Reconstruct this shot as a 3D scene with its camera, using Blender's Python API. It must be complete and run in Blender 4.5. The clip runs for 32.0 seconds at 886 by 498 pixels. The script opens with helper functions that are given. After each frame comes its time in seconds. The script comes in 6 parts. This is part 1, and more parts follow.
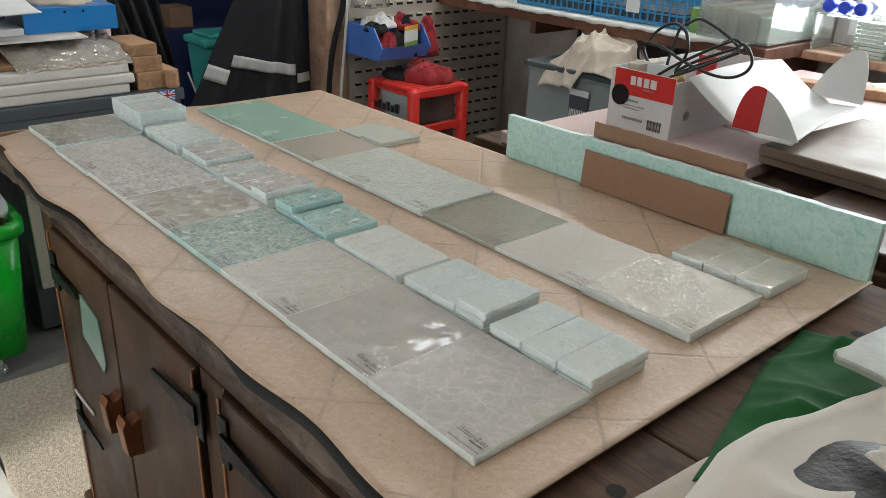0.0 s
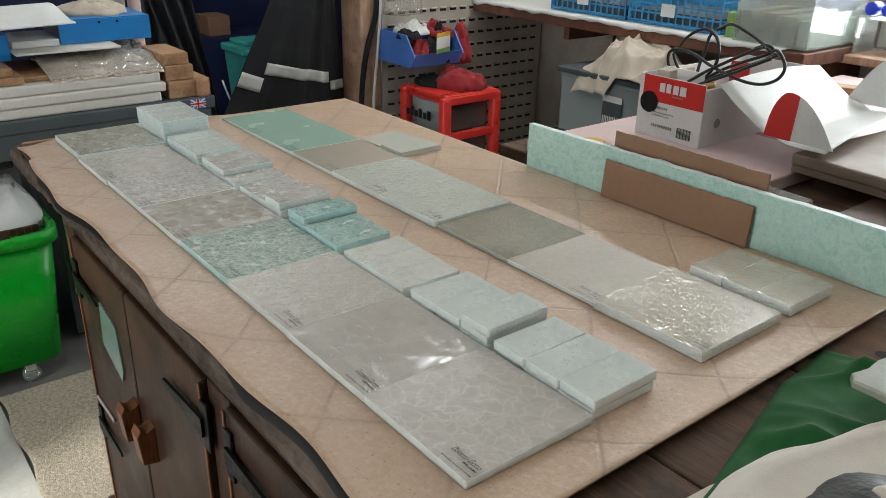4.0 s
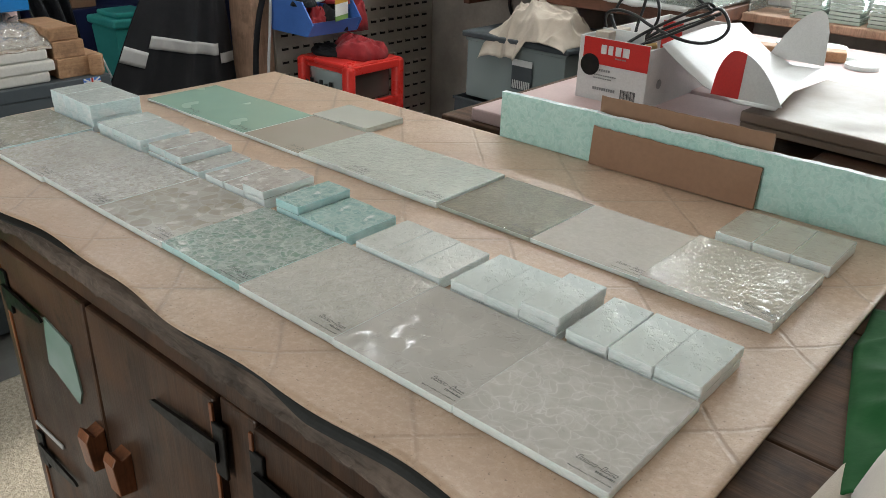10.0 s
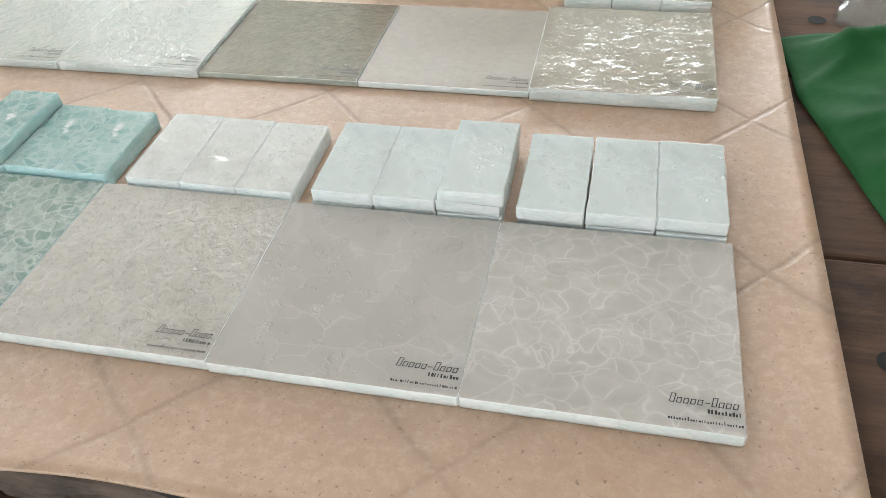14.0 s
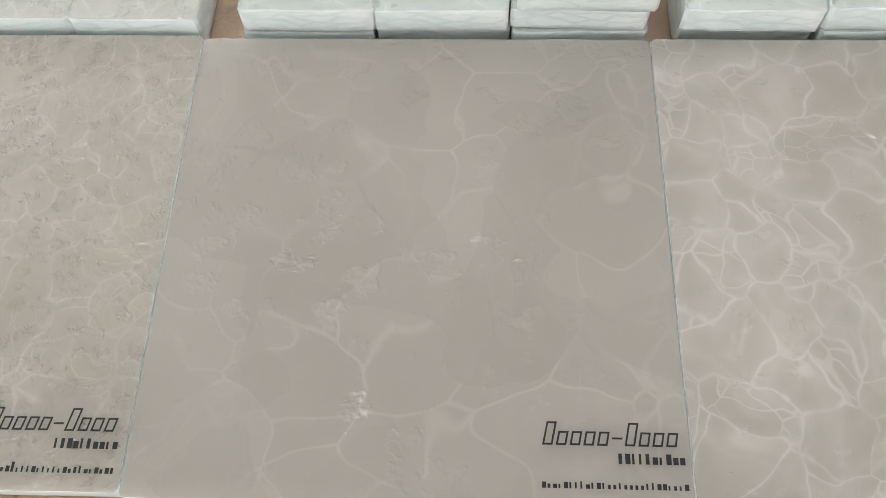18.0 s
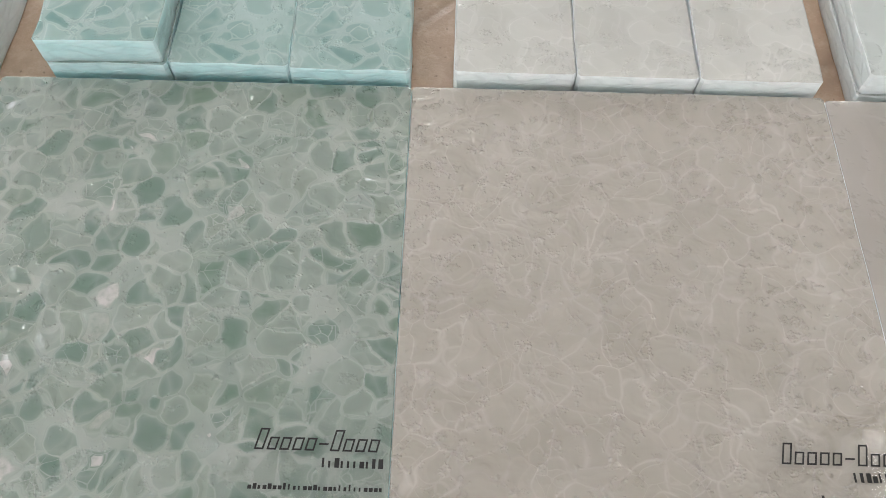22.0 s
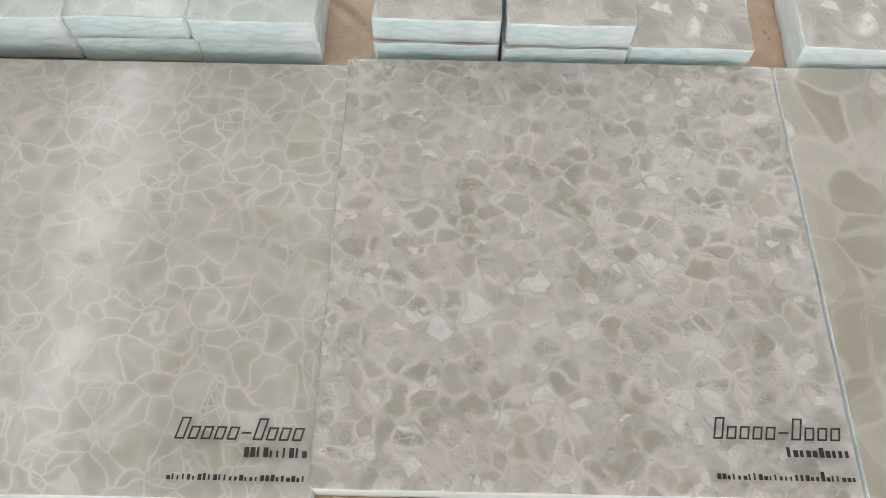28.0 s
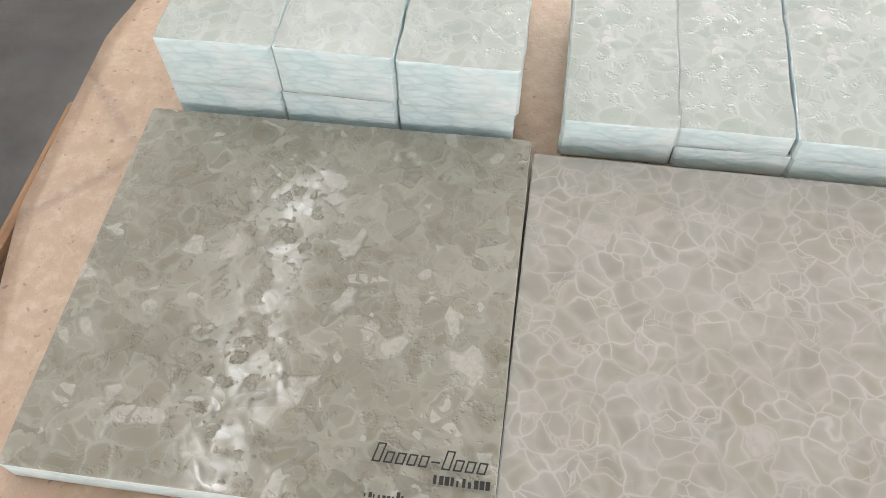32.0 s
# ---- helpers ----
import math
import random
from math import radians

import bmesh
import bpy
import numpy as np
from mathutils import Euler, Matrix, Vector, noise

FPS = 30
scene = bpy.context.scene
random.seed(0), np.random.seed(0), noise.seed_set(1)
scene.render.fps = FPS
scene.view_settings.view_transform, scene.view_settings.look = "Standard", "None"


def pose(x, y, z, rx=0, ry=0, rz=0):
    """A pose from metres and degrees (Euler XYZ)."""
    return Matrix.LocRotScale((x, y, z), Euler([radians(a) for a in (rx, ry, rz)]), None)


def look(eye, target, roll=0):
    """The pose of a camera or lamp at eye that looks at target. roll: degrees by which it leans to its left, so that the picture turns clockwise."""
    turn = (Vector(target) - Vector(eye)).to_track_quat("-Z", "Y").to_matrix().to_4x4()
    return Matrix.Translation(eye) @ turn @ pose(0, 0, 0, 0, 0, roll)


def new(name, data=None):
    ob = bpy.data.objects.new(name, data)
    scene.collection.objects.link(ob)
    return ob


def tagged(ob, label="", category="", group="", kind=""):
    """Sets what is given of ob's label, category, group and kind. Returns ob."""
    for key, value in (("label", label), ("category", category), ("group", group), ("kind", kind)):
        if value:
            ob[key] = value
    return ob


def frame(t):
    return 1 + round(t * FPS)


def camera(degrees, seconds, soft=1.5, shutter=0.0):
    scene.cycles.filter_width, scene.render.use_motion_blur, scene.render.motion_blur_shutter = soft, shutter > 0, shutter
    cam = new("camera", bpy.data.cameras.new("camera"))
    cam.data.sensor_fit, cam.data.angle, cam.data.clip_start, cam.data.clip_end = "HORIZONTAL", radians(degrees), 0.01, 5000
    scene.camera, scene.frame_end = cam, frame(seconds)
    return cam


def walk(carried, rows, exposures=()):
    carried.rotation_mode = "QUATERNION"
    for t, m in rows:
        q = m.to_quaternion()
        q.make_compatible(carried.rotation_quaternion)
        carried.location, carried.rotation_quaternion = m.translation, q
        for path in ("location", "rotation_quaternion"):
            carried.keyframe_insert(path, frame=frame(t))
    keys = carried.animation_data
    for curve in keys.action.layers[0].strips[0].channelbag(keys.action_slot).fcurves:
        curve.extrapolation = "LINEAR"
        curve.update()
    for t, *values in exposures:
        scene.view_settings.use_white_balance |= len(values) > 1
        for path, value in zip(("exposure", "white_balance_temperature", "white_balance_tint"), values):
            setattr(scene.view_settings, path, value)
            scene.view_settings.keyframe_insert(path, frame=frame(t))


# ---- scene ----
cam = camera(57.88, 32.0, soft=0.65)

PATH = [
    (0, (1.5749, -0.3796, 1.3038), (0.8948, 0.2301, 0.8967), 2.26),
    (0.5, (1.5693, -0.3799, 1.3034), (0.8900, 0.2246, 0.8873), 2.04),
    (1, (1.5770, -0.3761, 1.3022), (0.8905, 0.2168, 0.8812), 1.80),
    (1.5, (1.5777, -0.3707, 1.3042), (0.8797, 0.2105, 0.8858), 1.65),
    (2, (1.5797, -0.3634, 1.3071), (0.8740, 0.2129, 0.8950), 1.70),
    (2.5, (1.5821, -0.3557, 1.3052), (0.8713, 0.2181, 0.8981), 1.65),
    (4.5, (1.5859, -0.3342, 1.3064), (0.8714, 0.2380, 0.9040), 1.30),
    (5, (1.5875, -0.3329, 1.3053), (0.8726, 0.2338, 0.8958), 1.34),
    (5.5, (1.5874, -0.3290, 1.3012), (0.8691, 0.2246, 0.8799), 1.38),
    (6, (1.5860, -0.3202, 1.2960), (0.8642, 0.2187, 0.8615), 1.00),
    (6.5, (1.5764, -0.3188, 1.2990), (0.8684, 0.2324, 0.8575), 0.93),
    (7, (1.5327, -0.3281, 1.2919), (0.8565, 0.2586, 0.8462), 1.20),
    (7.5, (1.4677, -0.3486, 1.2879), (0.8254, 0.2723, 0.8385), 1.48),
    (8, (1.4210, -0.3668, 1.2838), (0.8059, 0.2777, 0.8296), 1.60),
    (8.5, (1.4130, -0.3838, 1.2817), (0.8160, 0.2801, 0.8313), 1.85),
    (9, (1.4060, -0.3996, 1.2824), (0.8141, 0.2745, 0.8407), 1.81),
    (9.5, (1.4032, -0.4136, 1.2860), (0.8075, 0.2643, 0.8553), 1.66),
    (10, (1.3970, -0.4194, 1.2852), (0.8077, 0.2622, 0.8515), 1.84),
    (10.5, (1.3846, -0.4168, 1.2750), (0.8074, 0.2574, 0.8143), 1.42),
    (11, (1.3630, -0.3731, 1.2676), (0.7964, 0.2823, 0.7682), 0.53),
    (11.5, (1.3087, -0.2998, 1.2540), (0.7608, 0.3418, 0.7172), -0.24),
    (12, (1.2931, -0.2570, 1.2443), (0.7983, 0.4058, 0.6823), -0.54),
    (12.5, (1.2521, -0.2459, 1.2449), (0.8514, 0.4642, 0.6660), -0.53),
    (13, (1.1850, -0.2515, 1.2349), (0.8816, 0.4958, 0.6438), -1.06),
    (13.5, (1.1414, -0.2721, 1.2375), (0.9031, 0.4798, 0.6227), -2.53),
    (14, (1.1178, -0.2607, 1.2300), (0.9254, 0.4578, 0.5617), -4.28),
    (14.5, (1.1030, -0.1972, 1.1941), (0.9456, 0.4466, 0.4453), -6.25),
    (16.5, (1.1016, -0.0189, 1.1093), (1.0320, 0.3915, 0.2000), -7.67),
    (17, (1.0749, -0.0200, 1.1137), (1.0250, 0.3912, 0.2035), -5.17),
    (17.5, (1.0151, -0.0212, 1.1075), (0.9699, 0.4041, 0.2035), -4.58),
    (18, (0.9916, -0.0255, 1.0939), (0.9565, 0.3890, 0.1845), -3.70),
    (18.5, (0.9815, -0.0302, 1.0920), (0.9599, 0.3964, 0.1878), -2.33),
    (19, (0.9759, -0.0313, 1.0851), (0.9709, 0.4252, 0.1954), -0.74),
    (19.5, (0.9507, -0.0384, 1.0885), (0.9607, 0.4409, 0.2109), 0.59),
    (20, (0.8697, -0.0510, 1.1079), (0.8957, 0.4409, 0.2376), 2.30),
    (20.5, (0.8094, -0.0570, 1.1100), (0.8371, 0.4332, 0.2388), 3.08),
    (21, (0.8043, -0.0483, 1.1092), (0.8224, 0.4351, 0.2340), 3.13),
    (21.5, (0.8079, -0.0413, 1.0995), (0.8065, 0.4356, 0.2205), 1.65),
    (22, (0.7642, -0.0410, 1.1079), (0.7598, 0.4380, 0.2301), 1.08),
    (22.5, (0.7069, -0.0422, 1.1100), (0.7159, 0.4318, 0.2295), 1.86),
    (23, (0.6918, -0.0387, 1.1021), (0.7169, 0.4210, 0.2144), 2.81),
    (23.5, (0.6722, -0.0365, 1.0969), (0.7011, 0.4196, 0.2074), 3.08),
    (24, (0.6307, -0.0433, 1.1068), (0.6552, 0.4272, 0.2247), 3.20),
    (24.5, (0.5794, -0.0550, 1.1209), (0.5858, 0.4314, 0.2472), 1.92),
    (25, (0.5388, -0.0639, 1.1197), (0.5389, 0.4336, 0.2523), 1.54),
    (25.5, (0.4974, -0.0662, 1.1243), (0.4691, 0.4280, 0.2554), -0.81),
    (27.5, (0.3766, -0.0388, 1.0909), (0.3599, 0.4204, 0.2027), -1.19),
    (28, (0.3345, -0.0426, 1.1001), (0.3325, 0.4237, 0.2155), 0.96),
    (28.5, (0.2779, -0.0539, 1.0986), (0.2688, 0.4291, 0.2230), 1.09),
    (29, (0.2443, -0.0540, 1.0994), (0.2201, 0.4374, 0.2288), 0.65),
    (29.5, (0.2216, -0.0567, 1.1030), (0.1780, 0.4513, 0.2427), 0.04),
    (30, (0.1708, -0.0707, 1.1129), (0.0999, 0.4487, 0.2613), -0.84),
    (30.5, (0.1553, -0.0723, 1.1152), (0.0543, 0.4523, 0.2698), -2.49),
    (31, (0.1490, -0.0697, 1.1194), (0.0442, 0.4591, 0.2772), -2.32),
    (31.5, (0.1486, -0.0688, 1.1224), (0.0421, 0.4629, 0.2822), -2.57),
    (32, (0.1470, -0.0576, 1.1237), (0.0482, 0.4757, 0.2836), -2.52),
]
walk(cam, [(t, look(e, g, r)) for t, e, g, r in PATH],
     exposures=((0, -0.46, 6320, 5), (9, -0.44, 6300, 5), (11, -0.40, 6300, 5), (12, -0.13, 6220, 6), (13, 0.12, 6130, 8), (14.5, 0.10, 6200, 7), (17, 0.07, 6320, 9), (19, 0.05, 6340, 9), (21, -0.05, 6350, 11), (24, 0.06, 6360, 15), (25, 0.05, 6340, 15), (28, 0.02, 6320, 9), (30, 0.10, 6330, 9), (32, 0.14, 6400, 10)))

# ---- world, sun and lights ----
TABLE = 0.87  # height of the printed sheet on the bench

world = bpy.data.worlds.new("sky")
scene.world = world
world.use_nodes = True
_wn = world.node_tree
_sky = _wn.nodes.new("ShaderNodeTexSky")
_sky.sky_type, _sky.sun_disc = "NISHITA", False
_sky.sun_elevation, _sky.sun_rotation = radians(38), radians(200)
_wn.links.new(_sky.outputs[0], _wn.nodes["Background"].inputs[0])
_wn.nodes["Background"].inputs[1].default_value = 0.15


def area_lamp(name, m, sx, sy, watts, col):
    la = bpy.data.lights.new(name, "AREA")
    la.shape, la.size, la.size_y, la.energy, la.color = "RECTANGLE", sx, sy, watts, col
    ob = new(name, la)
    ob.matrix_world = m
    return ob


sun = new("sun", bpy.data.lights.new("sun", "SUN"))
sun.data.energy, sun.data.angle, sun.data.color = 5.0, radians(3.0), (1.0, 0.94, 0.85)
sun.matrix_world = look((0.72, -3.2, 2.5), (0.0, 0.0, 0.0))
area_lamp("window_daylight", look((0.95, 2.50, 1.33), (0.95, 0.0, 1.75)), 1.25, 0.86, 38, (0.95, 0.98, 1.0))
# fill from the unseen south doorway, raised to brighten faces turned that way
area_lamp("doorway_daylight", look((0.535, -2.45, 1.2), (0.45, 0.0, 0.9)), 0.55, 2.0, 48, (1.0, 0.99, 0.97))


# ---- materials ----
def nd(nt, kind, ins=None, operation="", feature="", dims="", clamp=False):
    n = nt.nodes.new("ShaderNode" + kind)
    if operation:
        n.operation = operation
    if feature:
        n.feature = feature
    if dims:
        n.noise_dimensions = dims
    if clamp:
        n.clamp = True
    for k, v in (ins or {}).items():
        if isinstance(v, bpy.types.NodeSocket):
            nt.links.new(v, n.inputs[k])
        else:
            n.inputs[k].default_value = v
    return n


def c4(c):
    return (c[0], c[1], c[2], 1.0)


def blend(nt, fac, a, b, mode="MIX"):
    n = nt.nodes.new("ShaderNodeMix")
    n.data_type, n.blend_type = "RGBA", mode
    for sock, v in ((n.inputs[0], fac), (n.inputs[6], a), (n.inputs[7], b)):
        if isinstance(v, bpy.types.NodeSocket):
            nt.links.new(v, sock)
        elif sock == n.inputs[0]:
            sock.default_value = v
        else:
            sock.default_value = c4(v)
    return n.outputs[2]


def ramp(nt, val, a, b, lo=0.0, hi=1.0):
    n = nd(nt, "MapRange", {0: val, 1: a, 2: b, 3: lo, 4: hi}, clamp=True)
    return n.outputs[0]


def maths(nt, op, a, b=0.0):
    return nd(nt, "Math", {0: a, 1: b}, operation=op).outputs[0]


def base_mat(name):
    m = bpy.data.materials.new(name)
    m.use_nodes = True
    nt = m.node_tree
    b = nt.nodes["Principled BSDF"]
    co = nd(nt, "TexCoord").outputs["Object"]
    return m, nt, b, co


def set_in(nt, b, **kw):
    for k, v in kw.items():
        k = k.replace("_", " ")
        if isinstance(v, bpy.types.NodeSocket):
            nt.links.new(v, b.inputs[k])
        elif isinstance(v, tuple):
            b.inputs[k].default_value = c4(v)
        else:
            b.inputs[k].default_value = v


def bumped(nt, b, height, strength=0.3, dist=0.002):
    n = nd(nt, "Bump", {"Height": height, "Strength": strength, "Distance": dist})
    nt.links.new(n.outputs[0], b.inputs["Normal"])


def noise_tex(nt, co, scale, detail=3.0, rough=0.55, stretch=None, shift=None):
    v = co
    if stretch or shift:
        mp = nd(nt, "Mapping", {0: co})
        if stretch:
            mp.inputs[3].default_value = stretch
        if shift:
            mp.inputs[1].default_value = shift
        v = mp.outputs[0]
    return nd(nt, "TexNoise", {"Vector": v, "Scale": scale, "Detail": detail, "Roughness": rough})


def stuff_mat(name, col, col2=None, scale=20.0, fine=250.0, rough=0.6, metal=0.0, bump=0.2, dist=0.001, stretch=None, spec=0.5, sheen=0.0, gloss_var=0.12):
    """A surface with clouds of two colours, fine grain and a little relief."""
    m, nt, b, co = base_mat(name)
    col2 = col2 or tuple(v * 0.78 for v in col)
    big = noise_tex(nt, co, scale, 4.0, 0.6, stretch)
    small = noise_tex(nt, co, fine, 2.0, 0.6, stretch)
    c = blend(nt, ramp(nt, big.outputs[0], 0.32, 0.68), col, col2)
    c = blend(nt, ramp(nt, small.outputs[0], 0.35, 0.7, 0.0, 0.35), c, tuple(v * 0.7 for v in col))
    set_in(nt, b, Base_Color=c, Metallic=metal, Specular_IOR_Level=spec,
           Roughness=ramp(nt, big.outputs[0], 0.3, 0.7, max(0.03, rough - gloss_var), min(1.0, rough + gloss_var)))
    if sheen:
        set_in(nt, b, Sheen_Weight=sheen)
    h = maths(nt, "ADD", maths(nt, "MULTIPLY", big.outputs[0], 0.6), maths(nt, "MULTIPLY", small.outputs[0], 0.4))
    bumped(nt, b, h, bump, dist)
    return m


def wood_mat(name, col, col2, axis=0, rough=0.6, bump=0.3, ring=26.0):
    m, nt, b, co = base_mat(name)
    st = [ring, ring, ring]
    st[axis] = ring * 0.07
    g = noise_tex(nt, co, 1.6, 6.0, 0.62, tuple(st))
    f = noise_tex(nt, co, 9.0, 3.0, 0.7, tuple(st))
    w = noise_tex(nt, co, 7.0, 3.0)
    c = blend(nt, ramp(nt, g.outputs[0], 0.3, 0.7), col, col2)
    c = blend(nt, ramp(nt, f.outputs[0], 0.45, 0.75, 0.0, 0.6), c, tuple(v * 0.45 for v in col2))
    c = blend(nt, ramp(nt, w.outputs[0], 0.48, 0.72, 0.0, 0.6), c, tuple(min(1, v * 1.6) for v in col))
    st2 = noise_tex(nt, co, 17.0, 5.0, 0.7)
    c = blend(nt, ramp(nt, st2.outputs[0], 0.52, 0.68, 0.0, 0.65), c, tuple(v * 0.5 for v in col2))
    set_in(nt, b, Base_Color=c, Roughness=ramp(nt, w.outputs[0], 0.3, 0.7, rough - 0.12, rough + 0.12), Specular_IOR_Level=0.35)
    bumped(nt, b, maths(nt, "ADD", g.outputs[0], f.outputs[0]), bump, 0.001)
    return m


def glass_mat(name, lo, hi, edge, cell=0.010, width=0.06, rims=0.7, rough=0.15, relief=0.2, ripple=70.0, ripple_h=0.3, fleck=0.0,
              pale=(0.70, 0.68, 0.66), seed=0.0, warp=0.5, dist=0.0004, cloud=0.5, frag=0.2, patchy=0.0, split=0.6, depth=0.0012, tilt=0.03, pits=0.4, deep=0.3,
              pebble=0.0, gap=0.45, chips=0.0, chip=0.012, chip_h=0.00036, hue=0.0, emboss=0.12):
    """Recycled cast glass: shards of slightly different tint with pale fused rims, a lower layer between them, pits and chips in a polished skin."""
    m, nt, b, co = base_mat(name)
    mp = nd(nt, "Mapping", {0: co, 1: (seed, seed * 0.7, seed * 0.3)})
    wn = nd(nt, "TexNoise", {"Vector": mp.outputs[0], "Scale": 0.7 / cell, "Detail": 1.5, "Roughness": 0.5})
    off = nd(nt, "VectorMath", {0: wn.outputs[1], 1: (0.5, 0.5, 0.5)}, operation="SUBTRACT")
    sc = nd(nt, "VectorMath", {0: off.outputs[0], "Scale": cell * warp * 2.2}, operation="SCALE")
    v = nd(nt, "VectorMath", {0: mp.outputs[0], 1: sc.outputs[0]}, operation="ADD").outputs[0]
    f1 = nd(nt, "TexVoronoi", {"Vector": v, "Scale": 1.0 / cell})
    ed = nd(nt, "TexVoronoi", {"Vector": v, "Scale": 1.0 / cell}, feature="DISTANCE_TO_EDGE").outputs["Distance"]
    f2 = nd(nt, "TexVoronoi", {"Vector": v, "Scale": 1.9 / cell}, feature="DISTANCE_TO_EDGE").outputs["Distance"]
    f3 = nd(nt, "TexVoronoi", {"Vector": v, "Scale": 1.9 / cell})
    uneven = ramp(nt, nd(nt, "TexNoise", {"Vector": mp.outputs[0], "Scale": 0.9 / cell, "Detail": 2.0, "Roughness": 0.6}).outputs[0], 0.32, 0.68, 0.4, 2.0)
    rgb = nd(nt, "SeparateColor", {0: f1.outputs["Color"]})
    rgb3 = nd(nt, "SeparateColor", {0: f3.outputs["Color"]})
    big = nd(nt, "TexNoise", {"Vector": mp.outputs[0], "Scale": 18.0, "Detail": 3.0, "Roughness": 0.55}).outputs[0]
    rip = nd(nt, "TexNoise", {"Vector": v, "Scale": ripple, "Detail": 2.0, "Roughness": 0.5}).outputs[0]
    small = ramp(nt, rgb.outputs[2], split, split + 0.01)
    low_v = nd(nt, "Mapping", {0: v, 1: (3.1, 7.7, 1.3)}).outputs[0]
    low = nd(nt, "TexVoronoi", {"Vector": low_v, "Scale": 0.66 / cell})
    lowe = nd(nt, "TexVoronoi", {"Vector": low_v, "Scale": 0.66 / cell}, feature="DISTANCE_TO_EDGE").outputs["Distance"]
    low_t = maths(nt, "SUBTRACT", nd(nt, "SeparateColor", {0: low.outputs["Color"]}).outputs[0], 0.5)
    # tint of each shard
    t = maths(nt, "ADD", maths(nt, "MULTIPLY", rgb.outputs[0], 1.0 - cloud), maths(nt, "MULTIPLY", big, cloud))
    t = maths(nt, "ADD", t, maths(nt, "MULTIPLY", maths(nt, "MULTIPLY", maths(nt, "SUBTRACT", rgb3.outputs[0], 0.5), small), frag))
    t = maths(nt, "ADD", t, maths(nt, "MULTIPLY", low_t, deep))
    c = blend(nt, ramp(nt, t, 0.15, 0.85), lo, hi)
    if hue > 0:
        c = blend(nt, maths(nt, "MULTIPLY", ramp(nt, rgb.outputs[1], 0.55, 1.0), hue), c, (lo[0] * 1.12, lo[1] * 1.08, lo[2] * 0.82))
    c = blend(nt, maths(nt, "MULTIPLY", maths(nt, "POWER", ramp(nt, lowe, 0.0, 0.22, 1.0, 0.0), 1.6), deep * rims), c, edge)
    # rounded shard outline: the corners between shards open into gaps that show the layer below
    d1 = maths(nt, "DIVIDE", ed, uneven)
    if pebble > 0:
        reach = maths(nt, "ADD", maths(nt, "MULTIPLY", rgb.outputs[1], 0.22), pebble - 0.11)
        d1 = maths(nt, "MINIMUM", maths(nt, "SUBTRACT", d1, width * 0.5), maths(nt, "MULTIPLY", maths(nt, "SUBTRACT", reach, f1.outputs["Distance"]), 0.7))
    body = ramp(nt, d1, -0.2 * width if pebble > 0 else 0.0, width * 0.6)
    under = blend(nt, ramp(nt, low_t, -0.4, 0.4), tuple(x * 0.88 for x in lo), hi)
    under = blend(nt, ramp(nt, rip, 0.35, 0.68, gap * 0.3, gap), under, edge)
    c = blend(nt, body, under, c)
    band = maths(nt, "SUBTRACT", 1.0, maths(nt, "DIVIDE", maths(nt, "ABSOLUTE", maths(nt, "SUBTRACT", d1, width * (0.5 if pebble > 0 else 0.0))), width * 0.95))
    band = maths(nt, "MULTIPLY", maths(nt, "MAXIMUM", band, 0.0), 0.9)
    soft = maths(nt, "MULTIPLY", maths(nt, "POWER", ramp(nt, d1, 0.0, width * 4.5, 1.0, 0.0), 2.0), 0.4)
    f2s = maths(nt, "DIVIDE", f2, uneven)
    cracks = maths(nt, "MULTIPLY", maths(nt, "MULTIPLY", ramp(nt, f2s, width * 0.25, width * 0.8, 0.8, 0.0), small), body)
    lines = maths(nt, "MAXIMUM", maths(nt, "MAXIMUM", band, soft), cracks)
    lines = maths(nt, "MULTIPLY", lines, ramp(nt, rip, 0.3, 0.65, 0.5, 1.0))
    c = blend(nt, maths(nt, "MULTIPLY", lines, rims), c, edge)
    if fleck > 0:
        pick = maths(nt, "MULTIPLY", ramp(nt, rgb.outputs[1], 1.0 - fleck, 1.0 - fleck + 0.01), ramp(nt, d1, 0.02, 0.09))
        pick2 = maths(nt, "MULTIPLY", maths(nt, "MULTIPLY", ramp(nt, rgb3.outputs[1], 1.0 - fleck, 1.0 - fleck + 0.01), small), ramp(nt, f2, 0.05, 0.12))
        frost = nd(nt, "TexNoise", {"Vector": mp.outputs[0], "Scale": 380.0, "Detail": 3.0, "Roughness": 0.65}).outputs[0]
        c = blend(nt, maths(nt, "MULTIPLY", maths(nt, "MAXIMUM", pick, pick2), ramp(nt, frost, 0.3, 0.6, 0.45, 0.95)), c, pale)
    # skin: domed shards, ripples, tilted facets, pits along the joins, shallow chips
    wave = maths(nt, "MULTIPLY", rip, ripple_h)
    if patchy > 0:
        spot = nd(nt, "TexNoise", {"Vector": mp.outputs[0], "Scale": 34.0, "Detail": 3.0, "Roughness": 0.6}).outputs[0]
        wave = maths(nt, "MULTIPLY", wave, ramp(nt, spot, 0.53, 0.60, 1.0 - patchy, 1.0))
    h = maths(nt, "ADD", maths(nt, "MULTIPLY", maths(nt, "POWER", ramp(nt, d1, 0.0, 0.3), 0.7), relief), wave)
    away = nd(nt, "VectorMath", {0: v, 1: f1.outputs["Position"]}, operation="SUBTRACT").outputs[0]
    lean = nd(nt, "VectorMath", {0: f1.outputs["Color"], 1: (0.5, 0.5, 0.5)}, operation="SUBTRACT").outputs[0]
    slope = nd(nt, "VectorMath", {0: away, 1: lean}, operation="DOT_PRODUCT").outputs["Value"]
    h = maths(nt, "ADD", h, maths(nt, "MULTIPLY", slope, tilt / dist))
    shine = 0.0
